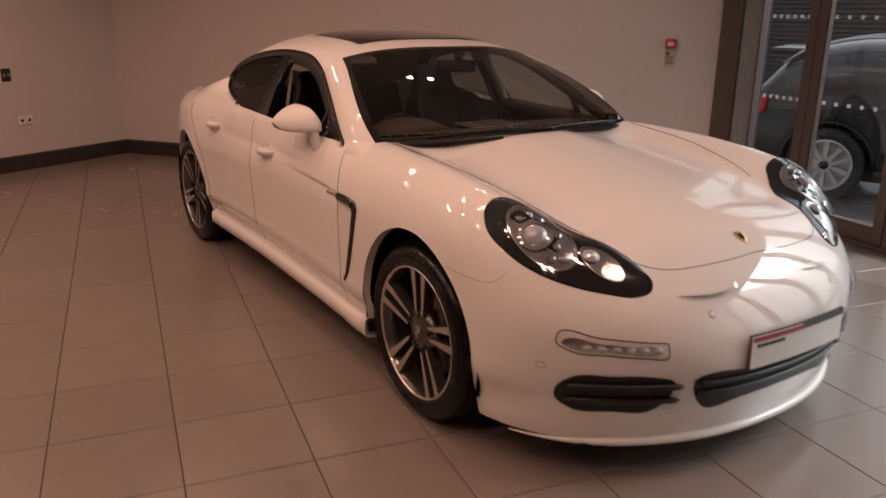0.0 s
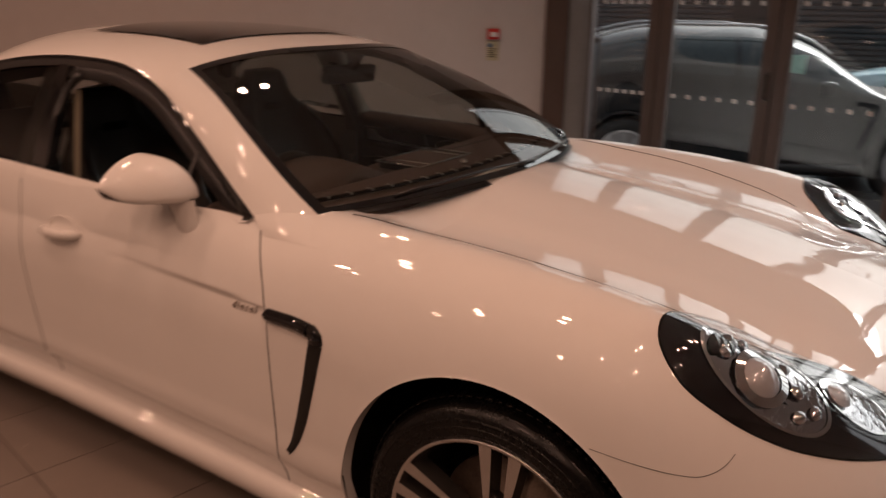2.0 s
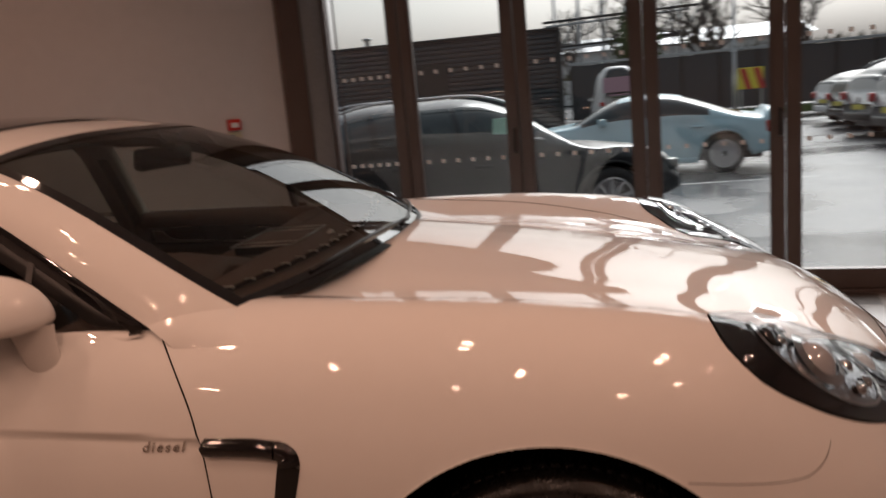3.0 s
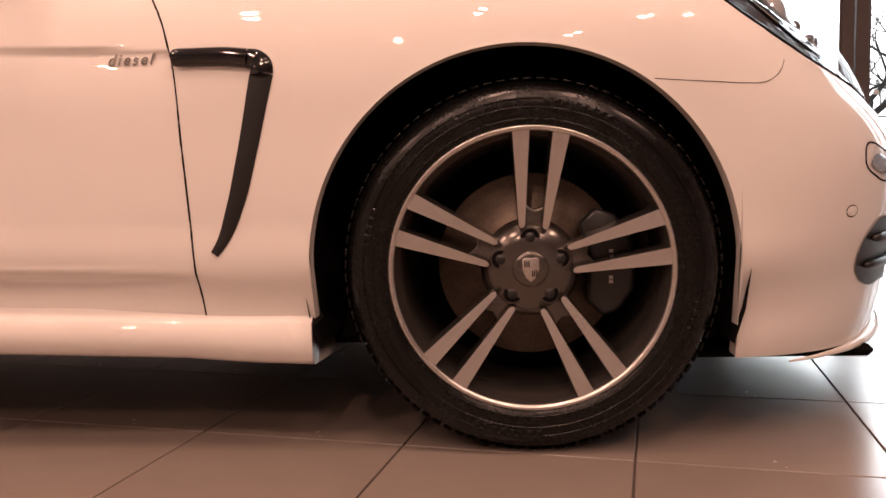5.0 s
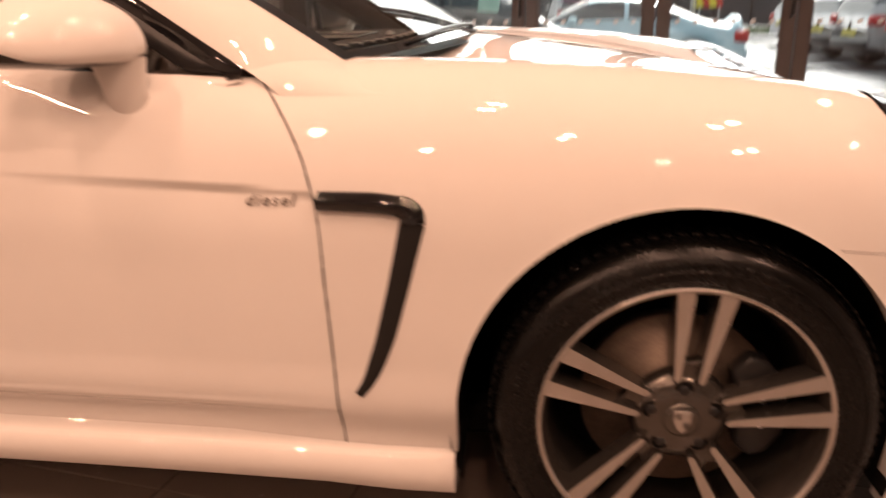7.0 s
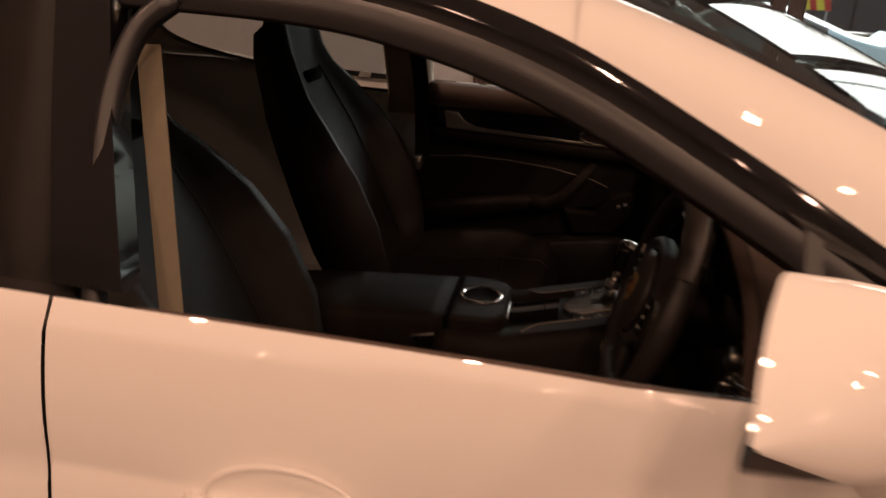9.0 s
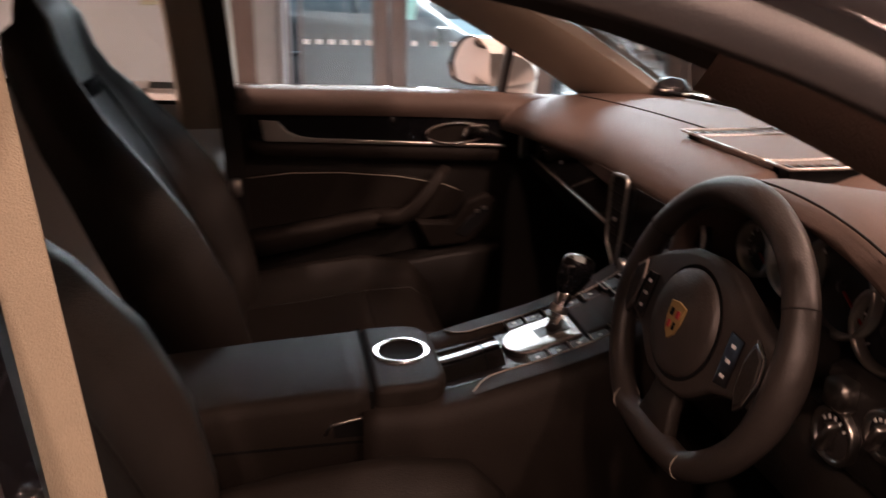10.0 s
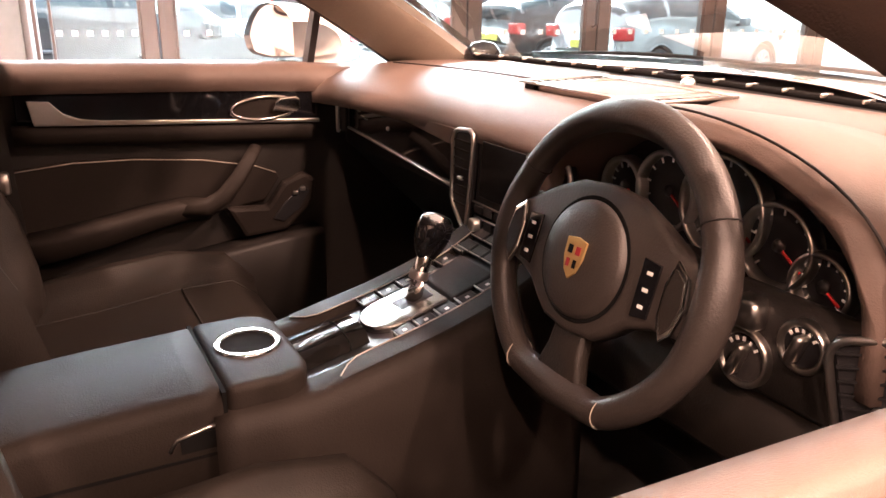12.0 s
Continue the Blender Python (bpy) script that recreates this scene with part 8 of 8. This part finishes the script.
for k in range(6):
    x = -2.6 + 1.25 * k
    part("upright", tube([(x, 40, FAR_Z), (x, 40, 6.2 + 0.5 * (k % 3))], 0.06, 6), LIGHT_METAL, frame_)
    part("rear_upright", tube([(x, 43, FAR_Z), (x, 43, 6.8 - 0.4 * (k % 2))], 0.06, 6), LIGHT_METAL, frame_)
    part("brace", tube([(x, 40, 2.6 + 0.4 * (k % 2)), (x + 1.25, 40, 5.2)], 0.04, 6), LIGHT_METAL, frame_)
for z in (3.3, 4.6):
    part("beam", tube([(-3.2, 40, z), (4.6, 40, z + 0.15)], 0.07, 6), BLACK_TRIM, frame_)
    part("beam", tube([(-3.2, 43, z), (4.6, 43, z + 0.2)], 0.06, 6), LIGHT_METAL, frame_)


# ---- bare trees ----
def bare_tree(at, height, seed, spread=0.55):
    rng = random.Random(seed)
    ob = thing("bare_tree", (at[0], at[1], FAR_Z), "bare winter tree with wet dark branches", "tree", "bare trees round the car park")
    V, F = [], []

    def limb(p, d, ln, r0, level):
        k = 4 if level > 1 else 6
        pts = [p]
        q = Vector(p)
        steps = 4 if level < 2 else 3
        dd = Vector(d)
        for i in range(steps):
            dd = (dd + Vector((rng.gauss(0, 0.14), rng.gauss(0, 0.14), rng.gauss(0.04, 0.10)))).normalized()
            q = q + dd * (ln / steps)
            pts.append(q.copy())
        base = len(V)
        up = Vector((0.3, 1, 0.2)).cross(dd).normalized()
        for i, c in enumerate(pts):
            r_ = r0 * (1 - 0.62 * i / steps)
            ax = dd
            sd = ax.cross(up).normalized()
            for j in range(k):
                a = 2 * math.pi * j / k
                V.append(tuple(c + r_ * (math.cos(a) * up + math.sin(a) * sd)))
        for i in range(steps):
            for j in range(k):
                F.append((base + i * k + j, base + i * k + (j + 1) % k, base + (i + 1) * k + (j + 1) % k, base + (i + 1) * k + j))
        if level < 5:
            m = (5, 4, 4, 3, 3)[level]
            for c in range(m):
                f = 0.35 + 0.65 * (c + 1) / m
                i = min(steps, max(1, round(f * steps)))
                side = Vector((rng.gauss(0, 1), rng.gauss(0, 1), rng.gauss(0.25, 0.5))).normalized()
                nd = (dd * (1 - spread) + side * spread + Vector((0, 0, 0.12))).normalized()
                limb(pts[i], nd, ln * rng.uniform(0.52, 0.74), max(0.006, r0 * (0.5 if level else 0.6)), level + 1)
    limb(Vector((at[0], at[1], FAR_Z)), (0, 0, 1), height * 0.36, height * 0.022, 0)
    nt = 6 * 5
    ft = [q for q in F if max(q) < nt]
    mesh_ob("trunk", V[:nt], ft, BARK, ob)
    mesh_ob("branches", V, F[len(ft):], BARK, ob)


for i, (x, y, h) in enumerate(((1.4, 36, 8.5), (5.0, 35, 9.5), (8.6, 33, 9.0), (10.5, 24, 7.5), (14.5, 27, 8.5), (-1.8, 46, 8.0), (7.0, 48, 10.0))):
    bare_tree((x, y), h, 11 + i)


def leafy(name, label, category, at, size, count, mat, leaf, seed, kind="", upright_=False):
    """Many small blades or leaves in a soft-edged block."""
    rng = random.Random(seed)
    V, F = [], []
    for k in range(count):
        u, v, w = (rng.gauss(0, 0.36) for _ in range(3))
        c = Vector((at[0] + size[0] * max(-1, min(1, u)), at[1] + size[1] * max(-1, min(1, v)), at[2] + (0 if upright_ else size[2] * max(-0.95, min(1, w)) + size[2])))
        if upright_:
            c.x, c.y = at[0] + size[0] * rng.uniform(-1, 1), at[1] + size[1] * rng.uniform(-1, 1)
        a, b = rng.uniform(0, 6.28), rng.uniform(-0.6, 0.6)
        s_ = leaf * rng.uniform(0.6, 1.3)
        t_ = Vector((math.cos(a), math.sin(a), 0))
        n_ = Vector((0.3 * math.sin(b), 0.3 * math.cos(a), 1)) if upright_ else Vector((math.sin(a) * math.sin(b), -math.cos(a) * math.sin(b), math.cos(b)))
        i = len(V)
        V += [tuple(c - t_ * s_ * 0.35), tuple(c + t_ * s_ * 0.35), tuple(c + n_ * s_)]
        F.append((i, i + 1, i + 2))
    ob = mesh_ob(name, V, F, mat, None, "", False)
    tagged(ob, label, category, kind=kind)
    return ob


leafy("evergreen_hedge", "green evergreen bush beside the parked van", "bush", (-2.4, 29.5, FAR_Z), (1.3, 0.9, 1.1), 3500, LEAF, 0.14, 3)
leafy("evergreen_tree", "bushy green conifer behind the dark fence", "tree", (3.1, 34.0, 0.4), (1.1, 1.1, 2.0), 5000, LEAF, 0.16, 4)
leafy("grass_verge", "narrow strip of wet grass", "grass", (8, 22.6, 0.02), (5.0, 0.9, 0.1), 9000, GRASS, 0.13, 5, "stuff", True)
leafy("far_hedge", "far brown and green hedge along the boundary", "hedge", (20, 48, FAR_Z), (22, 1.5, 1.4), 16000, material("hedge_brown", (0.10, 0.095, 0.06), 0.8), 0.35, 6, "stuff")

# the distance is drawn at four fifths of its size about the door side, then set out to its true size on the lower ground
FAR = Matrix.Translation((0.075, -2.3, 1.364)) @ Matrix.Scale(1.284, 4) @ Matrix.Translation((-0.075, 2.3, -1.364))
for ob in set(bpy.data.objects) - NEAR_THINGS:
    if ob.parent is None:
        ob.matrix_basis = FAR @ ob.matrix_basis
for k, (x0, y0, x1, y1) in enumerate(((4.6, 10.6, 12, 11.0), (-4.5, 10.4, 3.6, 10.0))):
    d = Vector((x1 - x0, y1 - y0, 0))
    w_ = Vector((-d.y, d.x, 0)).normalized() * 0.05
    a, b = Vector((x0, y0, ground_z(y0) + 0.004)), Vector((x1, y1, ground_z(y1) + 0.004))
    tagged(mesh_ob("bay_line", [tuple(a - w_), tuple(b - w_), tuple(b + w_), tuple(a + w_)], [(0, 1, 2, 3)], WHITE_PAINT), "worn white parking bay line", "road marking", kind="structure")

# the car park lies turned a little against the showroom: far things stand further to the east
for ob in [o for o in scene.objects if o.parent is None and o.location.y > 8]:
    ob.location.x += 0.05 * (ob.location.y + 2.2)

# ---- fittings on the back wall ----
def on_wall(x, z, out=0.0):
    """A frame on the slanting back wall: local x along it, local y out of it towards the room, local z up."""
    u = Vector((5.08, 3.949, 0)).normalized()
    n = Vector((u.y, -u.x, 0))
    m = Matrix((u.to_4d(), n.to_4d(), (0, 0, 1, 0), (0, 0, 0, 1))).transposed()
    m[3][:] = (0, 0, 0, 1)
    y = 3.336 + 3.949 / 5.08 * (x + 1.61)
    m.translation = Vector((x, y, z)) + n * out
    return m


BROWN_FRAME = material("brown_frame_paint", (0.10, 0.062, 0.047), 0.5, spots=0.1, scale=6)
GREY_FRAME = material("grey_frame_paint", (0.26, 0.245, 0.235), 0.5, spots=0.1, scale=6)
jamb = part("door_jamb", box((-0.08, 0.0, 0.0), (0.08, 0.07, 3.1), 0.006, on_wall(-1.84, 0)), BROWN_FRAME, None, smooth=False)
tagged(jamb, "dark brown upright jamb where the wall meets the glazing", "door frame", kind="structure")
jamb2 = part("door_jamb", box((-0.075, 0.0, 0.0), (0.085, 0.045, 3.1), 0.006, on_wall(-1.715, 0)), GREY_FRAME, None, smooth=False)
tagged(jamb2, "grey upright jamb beside the folding glass doors", "door frame", kind="structure")
edge = part("jamb_edge", box((-0.012, 0.0, 0.0), (0.012, 0.075, 3.1), 0.004, on_wall(-1.632, 0)), LIGHT_METAL, None, smooth=False)
tagged(edge, "pale metal edge of the glazing jamb", "door frame", kind="structure")
alarm = thing("fire_alarm_point", (-2.201, 2.877, 1.26), "red fire alarm call point on the plaster wall", "alarm")
m_ = on_wall(-2.201, 1.30)
part("case", box((-0.043, 0.0, -0.038), (0.043, 0.045, 0.038), 0.006, m_), SIGN_RED, alarm, "red plastic case")
part("press_panel", box((-0.026, 0.044, -0.018), (0.026, 0.048, 0.014), 0.002, m_), WHITE_PAINT, alarm, "white press panel", smooth=False)
notice = thing("wall_notice", (-2.201, 2.877, 1.11), "small pale notice plate under the alarm point", "sign")
m_ = on_wall(-2.201, 1.185)
part("plate", box((-0.045, 0.0, -0.072), (0.045, 0.006, 0.068), 0.002, m_), material("notice_paper", (0.55, 0.50, 0.33), 0.5), notice, smooth=False)
part("blue_disc", lathe([(0.016, 0.008), (0.016, 0.006), (0, 0.0085)], 20, "y", m_ @ Matrix.Translation((-0.02, 0, 0.035))), material("notice_blue", (0.05, 0.14, 0.30), 0.5), notice)
for k in range(5):
    part("writing_bar", box((-0.035, 0.0055, 0.008 - 0.014 * k), (0.033 - 0.008 * (k % 3), 0.0075, 0.013 - 0.014 * k), 0.0, m_), DARK, notice, smooth=False)

# ---- small fittings of the showroom ----
for nm, x, y, z, w, h, lab in (("wall_socket", -6.20, -1.615, 0.477, 0.075, 0.045, "white double wall socket near the skirting"), ("wall_switch", -6.144, -1.731, 0.914, 0.045, 0.06, "dark wall switch plate on the plaster")):
    u = Vector((-0.44, 0.898, 0)).normalized()
    nn = Vector((u.y, -u.x, 0))
    nn = nn if nn.dot(Vector((2.568, -2.473, 0)) - Vector((x, y, 0))) > 0 else -nn
    m_ = Matrix((u.to_4d(), nn.to_4d(), (0, 0, 1, 0), (0, 0, 0, 1))).transposed()
    m_[3][:] = (0, 0, 0, 1)
    m_.translation = (x, y, z)
    sk = thing(nm, (x, y, z - h), lab, "socket" if "socket" in nm else "switch")
    part("plate", box((-w, -0.002, -h), (w, 0.010, h), 0.004, m_), WHITE_PAINT if "socket" in nm else BLACK_TRIM, sk, smooth=False)
    for k in (-1, 1):
        part("rocker", box((k * w * 0.5 - 0.012, 0.009, -0.014), (k * w * 0.5 + 0.012, 0.014, 0.014), 0.002, m_), DARK if "socket" in nm else GREY_FRAME, sk, smooth=False)

lay_tiles()
